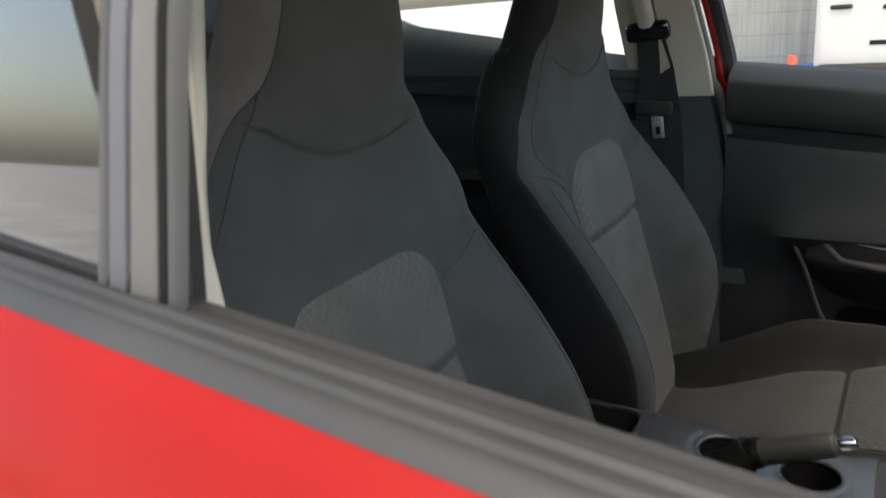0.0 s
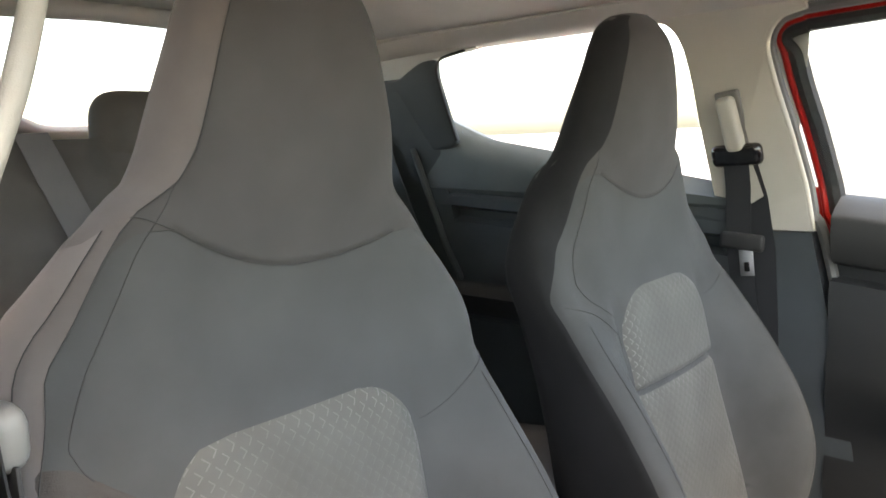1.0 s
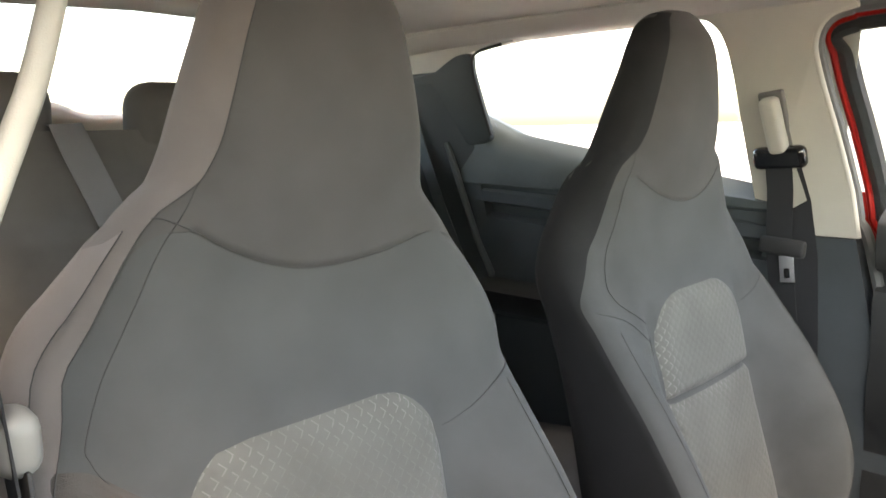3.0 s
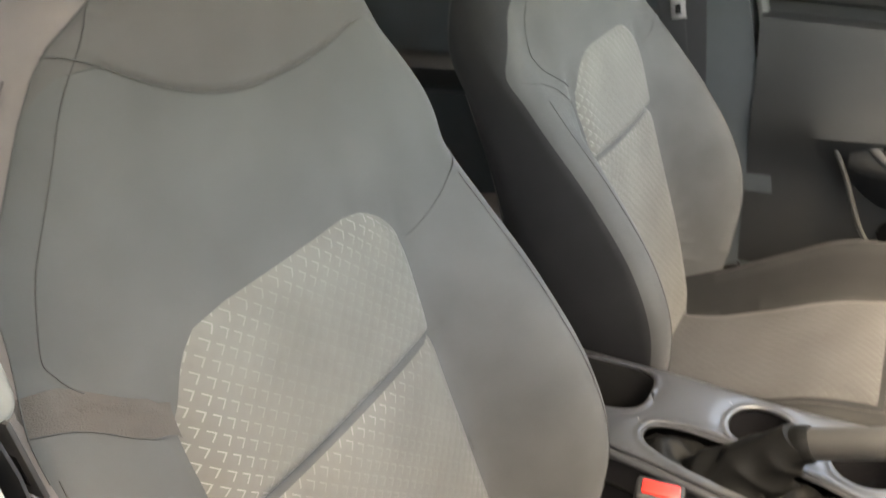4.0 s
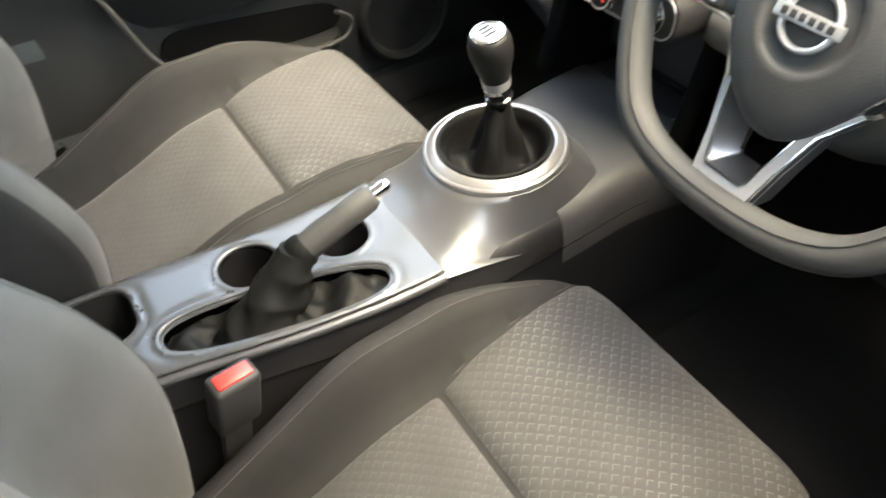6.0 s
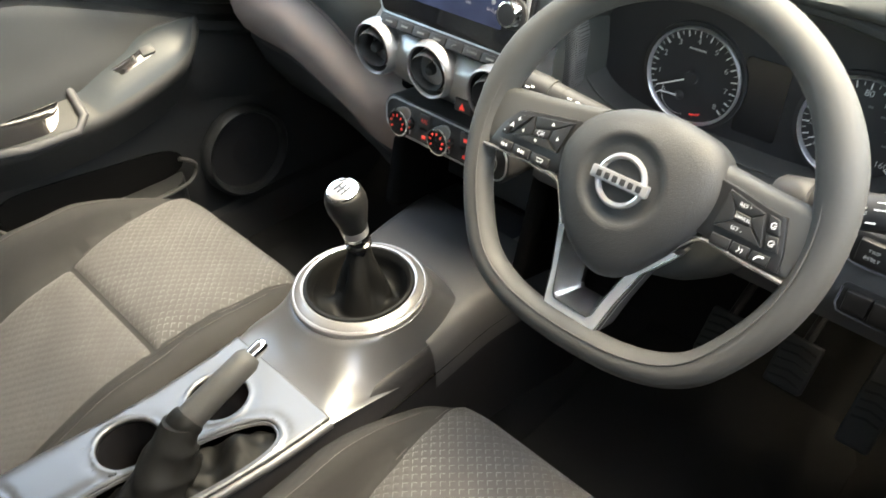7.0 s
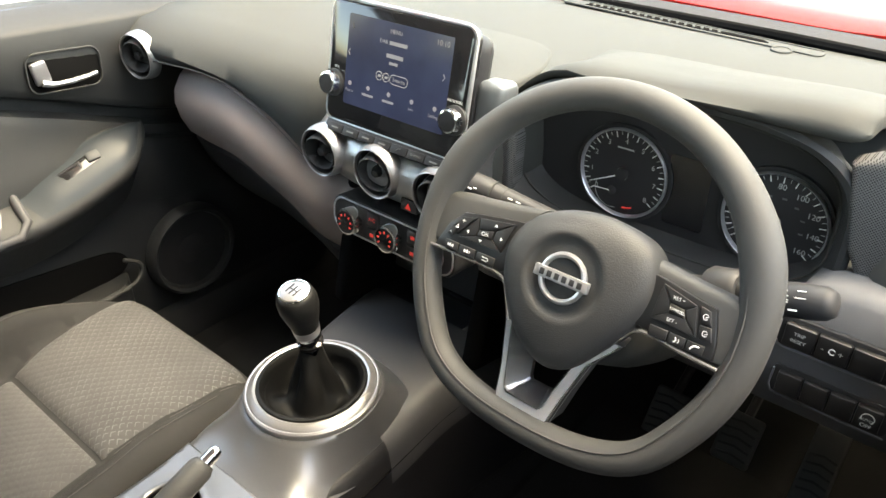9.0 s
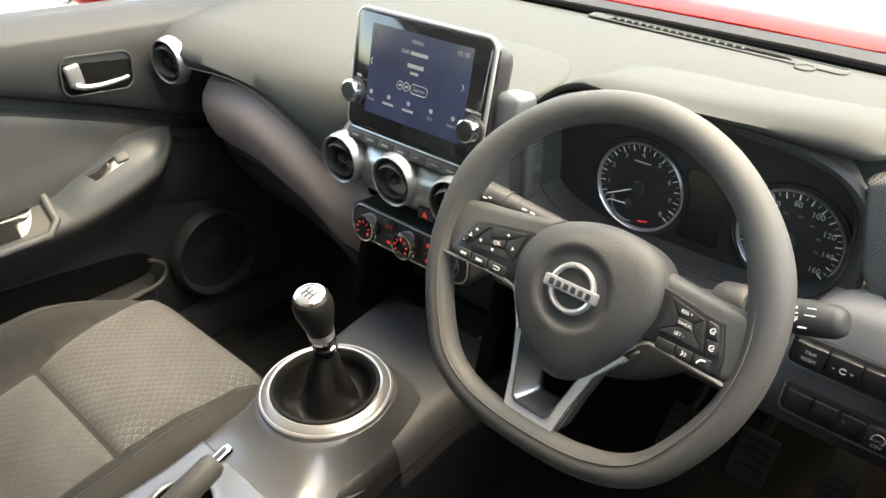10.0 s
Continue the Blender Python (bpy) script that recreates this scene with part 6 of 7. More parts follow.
for x in (-0.106, 0.106):
    kn = part("knob", lathe([(0.0155, 0), (0.0155, 0.012), (0.0145, 0.0155), (0.012, 0.016)], 36, pose(x, -0.004, -0.030, 90), caps=False), M_CHROME, SC, "chrome rimmed rotary knob", angle=30)
    part("cap", lathe([(0.0128, 0.0), (0.012, 0.001), (0.0, 0.0015)], 28, pose(x, -0.0195, -0.030, 90)), M_CONSIDE, kn)
    part("skirt", lathe([(0.0185, 0), (0.0185, 0.004), (0.0155, 0.0042)], 36, pose(x, -0.0035, -0.030, 90), caps=False), M_BLACK, kn)
row = part("button_bar", box((0.222, 0.012, 0.016), pose(0, -0.004, -0.089, -20), 0.002), M_CONSIDE, SC)
for k in range(7):
    b = part("button", box((0.0285, 0.006, 0.0115), pose(-0.0885 + k * 0.0295, -0.0105, -0.0885, -20), 0.001), M_CONSIDE, row)
    m_ = pose(-0.0885 + k * 0.0295, -0.0105, -0.0885, -20) @ pose(0, -0.0034, 0, 90)
    if k == 5:
        letters("CAMERA", 0.0044, m_, M_DIMFIG, b)
    elif k == 4:
        part("symbol", tube([m_ @ Vector(p) for p in ((-0.003, -0.0015, 0), (-0.001, 0.001, 0), (0.003, 0.0018, 0))], 0.0006, 4), M_DIMFIG, b)
    else:
        part("legend_bar", box((0.012, 0.0022, 0.0004), m_), M_DIMFIG, b)

# card slot box right of the screen
solid("stack_corner", box((0.042, 0.05, 0.062), pose(0.126, 0.245, 1.015, -10, 0, 8), 0.012, 4), M_SIDEBOX, "silver rounded housing beside the screen", "dashboard trim")

# centre console
con = thing("centre_console", "gunmetal and grey centre console between the front seats", "centre console", (0.02, -0.2, 0.35))
CN = Vector((0.02, -0.2, 0.35))
CW = [(-0.62, 0.078), (-0.45, 0.083), (-0.3, 0.090), (-0.15, 0.100), (-0.05, 0.113), (0.05, 0.118), (0.15, 0.125), (0.33, 0.150)]
CZ = [(-0.62, 0.595), (-0.45, 0.60), (-0.25, 0.60), (-0.1, 0.602), (0.05, 0.612), (0.14, 0.622), (0.25, 0.617), (0.33, 0.61)]
CX = [(-0.62, -0.008), (-0.45, 0.011), (-0.3, 0.029), (-0.15, 0.032), (-0.05, 0.022), (0.05, 0.015), (0.33, 0.0)]


def con_ring(y, top=0.0, wtop=1.0):
    w, z, cx = ipol(CW, y), ipol(CZ, y) + top, ipol(CX, y)
    pts = []
    for fx, dz in ((-1.06, -0.25), (-1.04, -0.07), (-1.0, -0.022), (-0.95, -0.006), (-0.85, 0.0), (-0.5, 0.001), (0, 0.001), (0.5, 0.001), (0.85, 0.0), (0.95, -0.006), (1.0, -0.022), (1.04, -0.07), (1.06, -0.25)):
        if abs(fx) < 0.9 and y < -0.115:
            dz -= 0.11
            fx *= 1.08
        pts.append(Vector((cx + w * fx, y, z + dz)) - CN)
    return pts


def ellipse(cx, cy, a, b, n=32, p=1.0):
    return [(cx + a * math.copysign(abs(math.cos(t)) ** p, math.cos(t)), cy + b * math.copysign(abs(math.sin(t)) ** p, math.sin(t))) for t in (2 * math.pi * k / n for k in range(n))]


body = part("body", loft([con_ring(y) for y in np.linspace(-0.62, 0.33, 60)]), M_CONSIDE, con, "dark grey console body", angle=60)
# grey front of the console top
rows = []
for y in np.linspace(0.02, 0.26, 20):
    w, z, cx = ipol(CW, y), ipol(CZ, y), ipol(CX, y)
    rows.append([Vector((cx + w * fx, y, z + dz + 0.0065)) - CN for fx, dz in ((-1.05, -0.08), (-1.04, -0.045), (-1.01, -0.022), (-0.96, -0.010), (-0.89, -0.003), (-0.8, 0.001), (0, 0.003), (0.8, 0.001), (0.89, -0.003), (0.96, -0.010), (1.01, -0.022), (1.04, -0.045), (1.05, -0.08))])
part("front_plate", loft(rows, False, False), M_GUN, con, "satin grey console front plate", angle=60)
# glossy top plate with wells
def turned(loop, cx, cy, deg):
    c, s = math.cos(radians(deg)), math.sin(radians(deg))
    return [(cx + (x - cx) * c - (y - cy) * s, cy + (x - cx) * s + (y - cy) * c) for x, y in loop]


SLOT = (0.071, -0.332)
BOOT = turned(ellipse(*SLOT, 0.0345, 0.131, 180, 0.75), *SLOT, -11)
CUP1, CUP2 = ellipse(-0.008, -0.338, 0.0355, 0.0355, 80), ellipse(0.006, -0.226, 0.0360, 0.0360, 80)
BIN = ellipse(-0.020, -0.556, 0.046, 0.083, 120, 0.5)


REAR = -0.150
outer = [(ipol(CX, y) - ipol(CW, y) * 0.98, y) for y in np.linspace(-0.62, REAR, 34)] + [(ipol(CX, y) + ipol(CW, y) * 0.98, y) for y in np.linspace(REAR, -0.62, 34)]


def crown(x, y):
    """Height of the console's top: a slight crown, with a soft lip round each well."""
    z = ipol(CZ, y) + 0.009 - 0.003 * (abs(x - ipol(CX, y)) / ipol(CW, y)) ** 6 * (1 - sstep(REAR - 0.05, REAR, y))
    for loop in (BOOT, CUP1, CUP2, BIN):
        d = min((x - a) ** 2 + (y - b) ** 2 for a, b in loop) ** 0.5
        z -= 0.0012 * math.exp(-((d - 0.010) / 0.006) ** 2) - 0.0012 * math.exp(-(d / 0.004) ** 2)
    return z


pl = bmesh.new()
edges = []
for loop in [outer, BOOT, CUP1, CUP2, BIN]:
    vs = [pl.verts.new((x, y, 0)) for x, y in loop]
    edges += [pl.edges.new((a, b)) for a, b in zip(vs, vs[1:] + vs[:1])]
bmesh.ops.triangle_fill(pl, use_beauty=True, use_dissolve=False, edges=edges)
for size in (0.05, 0.025, 0.013, 0.008):
    bmesh.ops.subdivide_edges(pl, edges=[e for e in pl.edges if e.calc_length() > size and len(e.link_faces) == 2], cuts=1)
    bmesh.ops.triangulate(pl, faces=pl.faces[:])
    bmesh.ops.beautify_fill(pl, faces=pl.faces[:], edges=[e for e in pl.edges if len(e.link_faces) == 2])
for v in pl.verts:
    v.co = Vector((v.co.x, v.co.y, crown(v.co.x, v.co.y))) - CN
top_plate = part("top_plate", pl, M_CONSOLE, con, "glossy gunmetal console top", angle=60)
so = top_plate.modifiers.new("thickness", "SOLIDIFY")
so.thickness, so.offset = 0.005, -1
for sg in (-1, 1):
    edge = [Vector((ipol(CX, y) + sg * ipol(CW, y) * 0.980, y, crown(ipol(CX, y) + sg * ipol(CW, y) * 0.98, y) - 0.0068)) - CN for y in np.linspace(-0.62, REAR, 24)]
    part("rolled_edge", tube(edge, 0.0070, 12, up=(0, 0, 1)), M_CONSOLE, top_plate, angle=80)
    seam_ = [Vector((ipol(CX, y) + sg * (ipol(CW, y) * 1.02 + 0.0015), y, ipol(CZ, y) - 0.047)) - CN for y in np.linspace(-0.60, 0.2, 24)]
    part("side_joint", tube(seam_, 0.0015, 5), M_VOID, body)
for loop, name, depth, m_ in ((CUP1, "cup_holder", 0.07, M_PIANO), (CUP2, "cup_holder", 0.07, M_PIANO), (BIN, "storage_bin", 0.08, M_CARPET)):
    cx = sum(p[0] for p in loop) / len(loop)
    cy = sum(p[1] for p in loop) / len(loop)
    rg = [[Vector((cx + (x - cx) * k, cy + (y - cy) * k, 0.607 + z)) - CN for x, y in loop] for k, z in ((1.02, 0.0), (0.99, 0.0), (0.97, -0.01), (0.90, -depth), (0.0, -depth))]
    part(name, loft(rg, False), m_, con)

# gear lever
gl = thing("gear_lever", "gear lever with grey knob, black gaiter and chrome ring", "gear lever", (0.015, 0.0, 0.645), turn=(3, 0, 0))
GO = gl.matrix_basis.inverted()
rings = []
for k in range(15):
    u = k / 14
    ring = []
    for a in np.linspace(0, 2 * math.pi, 96, endpoint=False):
        c, sn = math.cos(a), math.sin(a)
        lim_x = (0.120 if c > 0 else 0.112)
        lim_y = 0.166 if sn < 0 else 0.135
        far = ((abs(c) / lim_x) ** 16 + (abs(sn) / lim_y) ** 16) ** (-1 / 16)
        r = 0.095 + (far - 0.095) * u
        side = abs(c) ** 3
        top = GO.inverted() @ Vector((0.095 * c, 0.095 * sn, 0.008))
        foot = 0.611 - 0.030 * side + (0.012 if sn > 0 else 0.0) * abs(sn)
        p = Vector((0.015 + r * c, r * sn, foot + (top.z - foot) * (1 - u) ** (2.1 - 0.7 * side) - 0.0025 * sstep(0.80, 0.95, u)))
        x_edge = ipol(CX, p.y) + math.copysign(ipol(CW, p.y) * 1.0, c)
        if u > 0.5 and abs(p.x - 0.015) > abs(x_edge - 0.015):
            p.x = x_edge
        ring.append(GO @ p)
    rings.append(ring)
rings.insert(0, [Vector((0.080 / 0.095 * p.x, 0.080 / 0.095 * p.y, 0.010)) for p in rings[0]])
part("plinth", loft(rings, False), M_CONSOLE, gl, "glossy gunmetal cone that sweeps up to the gear ring", angle=60)
part("chrome_ring", lathe([(0.0930, 0.005), (0.0935, 0.012), (0.0925, 0.0150), (0.0900, 0.0168), (0.0885, 0.0165), (0.0868, 0.0185), (0.0790, 0.0225), (0.0760, 0.0215), (0.0745, 0.012)], 72, None, caps=False), M_RING, gl, "bright chrome ring", angle=35)
part("gaiter_rim", lathe([(0.0775, 0.018), (0.0745, 0.0235), (0.0705, 0.0240), (0.0665, 0.020), (0.0640, 0.012), (0.0630, 0.004)], 64, None, caps=False), M_LEATHER, gl, "black leather-look gaiter roll")
rings = []
FOLD = [(0.0, 0.0640, 0.010), (0.10, 0.0590, -0.002), (0.20, 0.0500, -0.010), (0.30, 0.0410, -0.010), (0.40, 0.0350, 0.000), (0.52, 0.0300, 0.014), (0.64, 0.0255, 0.029), (0.76, 0.0210, 0.044), (0.88, 0.0172, 0.057), (1.0, 0.0145, 0.068)]
for k in range(31):
    t = k / 30
    r, z = ipol([(a, b) for a, b, c in FOLD], t), ipol([(a, c) for a, b, c in FOLD], t)
    up_ = sstep(0.25, 0.5, t) * (1 - 0.9 * sstep(0.6, 1.0, t))
    ring = []
    for j in range(72):
        a = 2 * math.pi * j / 72
        sq = (abs(math.cos(a + 0.3)) ** 4 + abs(math.sin(a + 0.3)) ** 4) ** -0.25
        pleat = 1 - 0.16 * up_ * abs(math.cos(2 * a + 0.6)) ** 10 + 0.05 * up_ * math.sin(5 * a + 9 * t)
        q = 1 + (sq * pleat - 1) * up_
        dz = 0.006 * (1 - up_) * sstep(0.02, 0.2, t) * (math.sin(3 * a + 1.0) + 0.7 * math.sin(5 * a))
        ring.append(Vector((-0.008 * t + r * q * math.cos(a), 0.016 * t + r * q * math.sin(a), z + dz)))
    rings.append(ring)
part("gaiter", loft(rings, False), M_LEATHER, gl, "folded black gear gaiter", angle=40)
LV = pose(-0.010, 0.018, 0.060, 9, 3, 0)
part("neck", lathe([(0.013, 0), (0.0135, 0.012), (0.0175, 0.014), (0.0175, 0.019), (0.014, 0.021), (0.014, 0.024), (0.0165, 0.026), (0.0165, 0.030), (0.013, 0.032)], 28, LV), M_PIANO, gl, angle=30)
part("collar", lathe([(0.0172, 0.0315), (0.0165, 0.036), (0.0145, 0.037)], 28, LV, caps=False), M_CHROME, gl)
knob = part("knob", lathe([(0.0145, 0.034), (0.0165, 0.040), (0.018, 0.050), (0.0225, 0.068), (0.0262, 0.086), (0.0265, 0.098), (0.0240, 0.109), (0.0205, 0.1125)], 36, LV), M_KNOB, gl, "dark grey soft gear knob", angle=50)
part("side_inlay", lathe([(0.0175, 0.0365), (0.0182, 0.043), (0.0188, 0.050)], 36, LV @ pose(0, 0, 0), caps=False), M_SILVER, knob)
part("cap_ring", lathe([(0.0208, 0.1115), (0.0200, 0.1145), (0.0180, 0.115)], 36, LV, caps=False), M_CHROME, knob)
part("cap", lathe([(0.0184, 0.1135), (0.012, 0.1158), (0.0, 0.1165)], 32, LV), M_RING, knob, "chrome gear pattern cap")
for dx in (-0.007, 0.0, 0.007):
    part("gear_mark", box((0.002, 0.016, 0.0006), LV @ pose(dx, 0, 0.1167)), M_DIAL, knob)
part("gear_mark", box((0.016, 0.002, 0.0006), LV @ pose(0, 0, 0.1168)), M_DIAL, knob)

# handbrake
hb = thing("handbrake", "grey handbrake lever with chrome button and black folded gaiter", "handbrake", (0.060, -0.325, 0.60))
part("grip", tube([(-0.006, 0.020, 0.052), (-0.006, 0.05, 0.065), (-0.005, 0.09, 0.082), (-0.004, 0.124, 0.096), (-0.004, 0.131, 0.099)], [0.0165, 0.0178, 0.0172, 0.0165, 0.012], 18, up=(0, 0, 1), flat=0.9), M_HUB, hb, "dark grey grained grip", angle=70)
part("button", tube([(-0.004, 0.129, 0.098), (-0.0035, 0.145, 0.1045), (-0.0033, 0.150, 0.1065)], [0.0085, 0.0085, 0.006], 14, up=(0, 0, 1)), M_CHROME, hb, "chrome release button")
rings = []
for k in range(33):
    t = k / 32
    cy, cz = -0.030 + 0.064 * t, -0.006 + 0.070 * t ** 0.8
    a_, b_ = 0.031 * (1 - t) + 0.0195 * t, 0.060 * (1 - t) ** 1.2 + 0.0205 * t
    ring = []
    for j in range(64):
        a = 2 * math.pi * j / 64
        soft = 1 - t
        w = 1 + 0.10 * soft * (1 - 2 * abs(math.sin(1.5 * a + 4 * t))) + 0.07 * (1 - 2 * abs(math.sin(9 * t + a))) * min(1.0, 3 * soft) + 0.03 * math.sin(5 * a - 8 * t) * soft
        ring.append(Vector((0.012 * soft - 0.006 * t + a_ * w * math.cos(a), cy + b_ * w * math.sin(a), cz + 0.010 * math.sin(a) * t * -1.0 + 0.004 * math.sin(4 * a + 9 * t) * soft)))
    rings.append(ring)
part("gaiter", loft(rings), M_LEATHER, hb, "crumpled black handbrake gaiter", angle=35)
part("gaiter_collar", tube([(-0.006, 0.028, 0.0555), (-0.006, 0.033, 0.0580), (-0.006, 0.040, 0.0610), (-0.006, 0.044, 0.0628)], [0.0190, 0.0205, 0.0205, 0.0188], 24, up=(0, 0, 1)), M_LEATHER, hb, "ribbed gaiter collar", angle=40)
base = []
for j in range(28):
    r_ = []
    t = j / 27
    y = -0.126 + 0.252 * t
    w = 0.0335 * math.sqrt(max(0.02, 1 - (2 * t - 1) ** 4))
    for k in range(17):
        x = -w + 2 * w * k / 16
        f = 1 - (x / w) ** 2
        r_.append(Vector((x + 0.011 + y * 0.19, y - 0.007, -0.004 + 0.012 * noise.noise(Vector((x * 50, y * 40, 2.0))) + f * (0.009 * math.sin(y * 105 + x * 25) + 0.016 * math.exp(-((y - 0.095) / 0.022) ** 2)))))
    base.append(r_ + [Vector((v.x, v.y, -0.05)) for v in r_[::-1]])
part("gaiter_skirt", loft(base), M_LEATHER, hb, "crumpled black gaiter skirt in the slot", angle=80)
part("slot_rim", tube([(x - 0.060, y + 0.325, 0.0088) for x, y in BOOT], 0.0028, 6, True, up=(0, 0, 1)), M_CONSOLE, hb)


# seat belts
def buckle(x, y, z, lean, word):
    b = thing("belt_buckle", f"black seat belt buckle with red button beside the {word} seat", "belt buckle", (x, y, z), group="belt buckles", turn=(lean[0], lean[1], lean[2]))
    part("casing", box((0.030, 0.052, 0.085), pose(0, 0, -0.0425), 0.006, 3), M_BLACK, b)
    part("release_button", box((0.017, 0.040, 0.006), pose(0, 0, 0.0), 0.002), M_REDPLASTIC, b, "bright red release button")
    part("stem", box((0.012, 0.035, 0.14), pose(0, 0, -0.15), 0.003), M_BLACK, b)
    return b


buckle(0.144, -0.412, 0.624, (-6, 11, 10), "driver's")
buckle(-0.105, -0.44, 0.53, (0, 8, 0), "passenger's")


def front_belt(side):
    word = "driver's" if side > 0 else "passenger's"
    b = thing("seat_belt", f"black seat belt on the pillar beside the {word} seat", "seat belt", (side * 0.64, -0.645, 1.18), group="front seat belts")
    o = Vector((side * 0.64, -0.645, 1.18))

    def P(dx, y, z):
        return Vector((side * (xs(z) - dx), y, z)) - o
    part("adjuster_slot", box((0.012, 0.046, 0.115), Matrix.Translation(P(0.012, -0.652, 1.222)) @ pose(0, 0, 0, 8, side * -16, 0), 0.005, 3), M_GUIDE2, b, "grey slot round the adjuster")
    part("adjuster", box((0.026, 0.034, 0.104), Matrix.Translation(P(0.028, -0.652, 1.216)) @ pose(0, 0, 0, 8, side * -16, 0), 0.011, 4), M_BEIGE, b, "pale beige belt height adjuster")
    part("guide", box((0.026, 0.094, 0.042), Matrix.Translation(P(0.026, -0.646, 1.160)) @ pose(0, 0, 0, 4, side * -16, 0), 0.0125, 4), M_PIANO, b, "black belt guide loop")
    part("webbing", strap([P(0.034, -0.646, 1.175), P(0.036, -0.646, 1.10), P(0.038, -0.643, 1.0), P(0.038, -0.625, 0.85), P(0.04, -0.59, 0.65), P(0.045, -0.55, 0.45)], 0.046, 0.0016, (0, 1, 0.1)), M_BELT, b)
    part("webbing", strap([P(0.018, -0.640, 1.165), P(0.012, -0.622, 1.08), P(0.010, -0.606, 0.98), P(0.009, -0.598, 0.84), P(0.009, -0.59, 0.6)], 0.044, 0.0016, (0, 1, 0.05)), M_BELT, b)
    part("tongue", box((0.016, 0.082, 0.032) if side < 0 else (0.028, 0.036, 0.044), Matrix.Translation(P(0.044, -0.634, 1.000)) @ pose(0, 0, 0, -4), 0.0078 if side < 0 else 0.013, 4), M_BLACK if side < 0 else M_TONGUE, b, "black plastic belt tongue" if side < 0 else "pale rounded plastic belt tongue")
    part("latch_plate", box((0.003, 0.026, 0.048), Matrix.Translation(P(0.045, -0.624, 0.960)) @ pose(0, 0, 0, 6), 0.001), M_SILVER if side < 0 else M_BLACK, b, "steel latch plate" if side < 0 else "black latch cover")
    part("latch_slot", box((0.004, 0.010, 0.018), Matrix.Translation(P(0.045, -0.623, 0.953)) @ pose(0, 0, 0, 6)), M_PIANO, b)
    part("anchor", box((0.02, 0.05, 0.02), P(0.075, -0.49, 0.475) and Matrix.Translation(P(0.09, -0.495, 0.475)) @ pose(0, 0, 0, 20), 0.005), M_CHROME, b, "steel lower belt anchor")
    if side > 0:
        for ob in list(b.children):
            if ob.name.split(".")[0] in ("tongue", "latch_plate", "latch_slot"):
                for v in ob.data.vertices:
                    v.co += Vector((-0.031, 0.014, 0.045))
        part("webbing", strap([Vector(p) - o for p in ((0.636, -0.632, 1.18), (0.622, -0.626, 1.085), (0.618, -0.620, 1.0), (0.630, -0.60, 0.85), (0.645, -0.57, 0.6))], 0.046, 0.0016, (0.1, 1, 0.1)), M_BELT, b)
    return b


front_belt(-1)
front_belt(1)
rb = thing("rear_belt", "grey seat belt lying across the rear backrest", "seat belt", (0.3, -1.29, 1.1))
part("webbing", strap([Vector(p) - Vector((0.3, -1.29, 1.1)) for p in ((0.318, -1.42, 1.245), (0.315, -1.345, 1.245), (0.31, -1.312, 1.2), (0.28, -1.285, 1.1), (0.24, -1.255, 1.0), (0.2, -1.225, 0.85))], 0.05, 0.002, (1, 0, 0)), M_BELT2, rb)

rb2 = thing("rear_belt", "dark seat belt hanging beside the rear backrest", "seat belt", (-0.6, -1.5, 1.1))
part("webbing", strap([Vector(p) - Vector((-0.6, -1.5, 1.1)) for p in ((-0.618, -1.575, 1.26), (-0.630, -1.545, 1.15), (-0.642, -1.500, 1.02), (-0.648, -1.445, 0.90), (-0.645, -1.40, 0.78))], 0.046, 0.002, (0.2, 1, 0.2)), M_REARPAD, rb2, "dark grey belt webbing")

# airbag tag on the pillar
for s in (-1, 1):
    tg = side_sheet([(-0.655, 1.352), (-0.655, 1.38), (-0.705, 1.38), (-0.705, 1.352)], s, 0.004, 0.002)
    solid("pillar_badge", tg, M_BEIGE, "small square moulded tag on the pillar trim", "moulding")

# passenger door fittings
hd = thing("door_handle", "satin silver inner door handle in a black recess", "door handle", (-0.664, 0.071, 0.934), group="door handles", turn=(-5, 0, 0))
# flat black plate, the shade of the handle's hollow put into colour
part("recess", prism(rounded(0.126, 0.066, 0.018), 0.006, pose(-0.004, 0, 0, 90, 0, 90), 0.002), M_VOID, hd)
part("recess_rim", tube([(0.004, x, z) for x, z in rounded(0.128, 0.068, 0.019, 8)], 0.0018, 6, True, up=(1, 0, 0)), M_SOFT, hd)
part("lever", tube(spline([(0.012, -0.045, -0.014), (0.016, -0.030, -0.017), (0.020, -0.005, -0.016), (0.020, 0.028, -0.012), (0.016, 0.048, -0.009)], 6), [0.0068] * 7 + [0.0055] * 12 + [0.0045] * 6, 12, up=(1, 0, 0), flat=0.8), M_SILVER, hd, "satin silver pull lever")
part("lever_root", box((0.010, 0.028, 0.040), pose(0.006, -0.043, 0.002, 12), 0.005, 3), M_RING, hd, "satin silver lever root")

ar = thing("armrest", "grey door armrest with silver switch panel and grab handle", "armrest", (-0.64, 0.0, 0.75))
AO = Vector((-0.64, 0.0, 0.75))
ZA = [(-0.50, 0.735), (-0.07, 0.752), (0.0, 0.776), (0.09, 0.803), (0.16, 0.805), (0.19, 0.80)]
ZB = [(-0.50, 0.695), (-0.073, 0.711), (0.021, 0.729), (0.117, 0.761), (0.17, 0.785), (0.19, 0.795)]
XB = [(-0.32, -0.662), (-0.26, -0.63), (-0.18, -0.606), (-0.1, -0.600), (0.09, -0.598), (0.13, -0.605), (0.165, -0.63), (0.185, -0.655), (0.19, -0.665)]


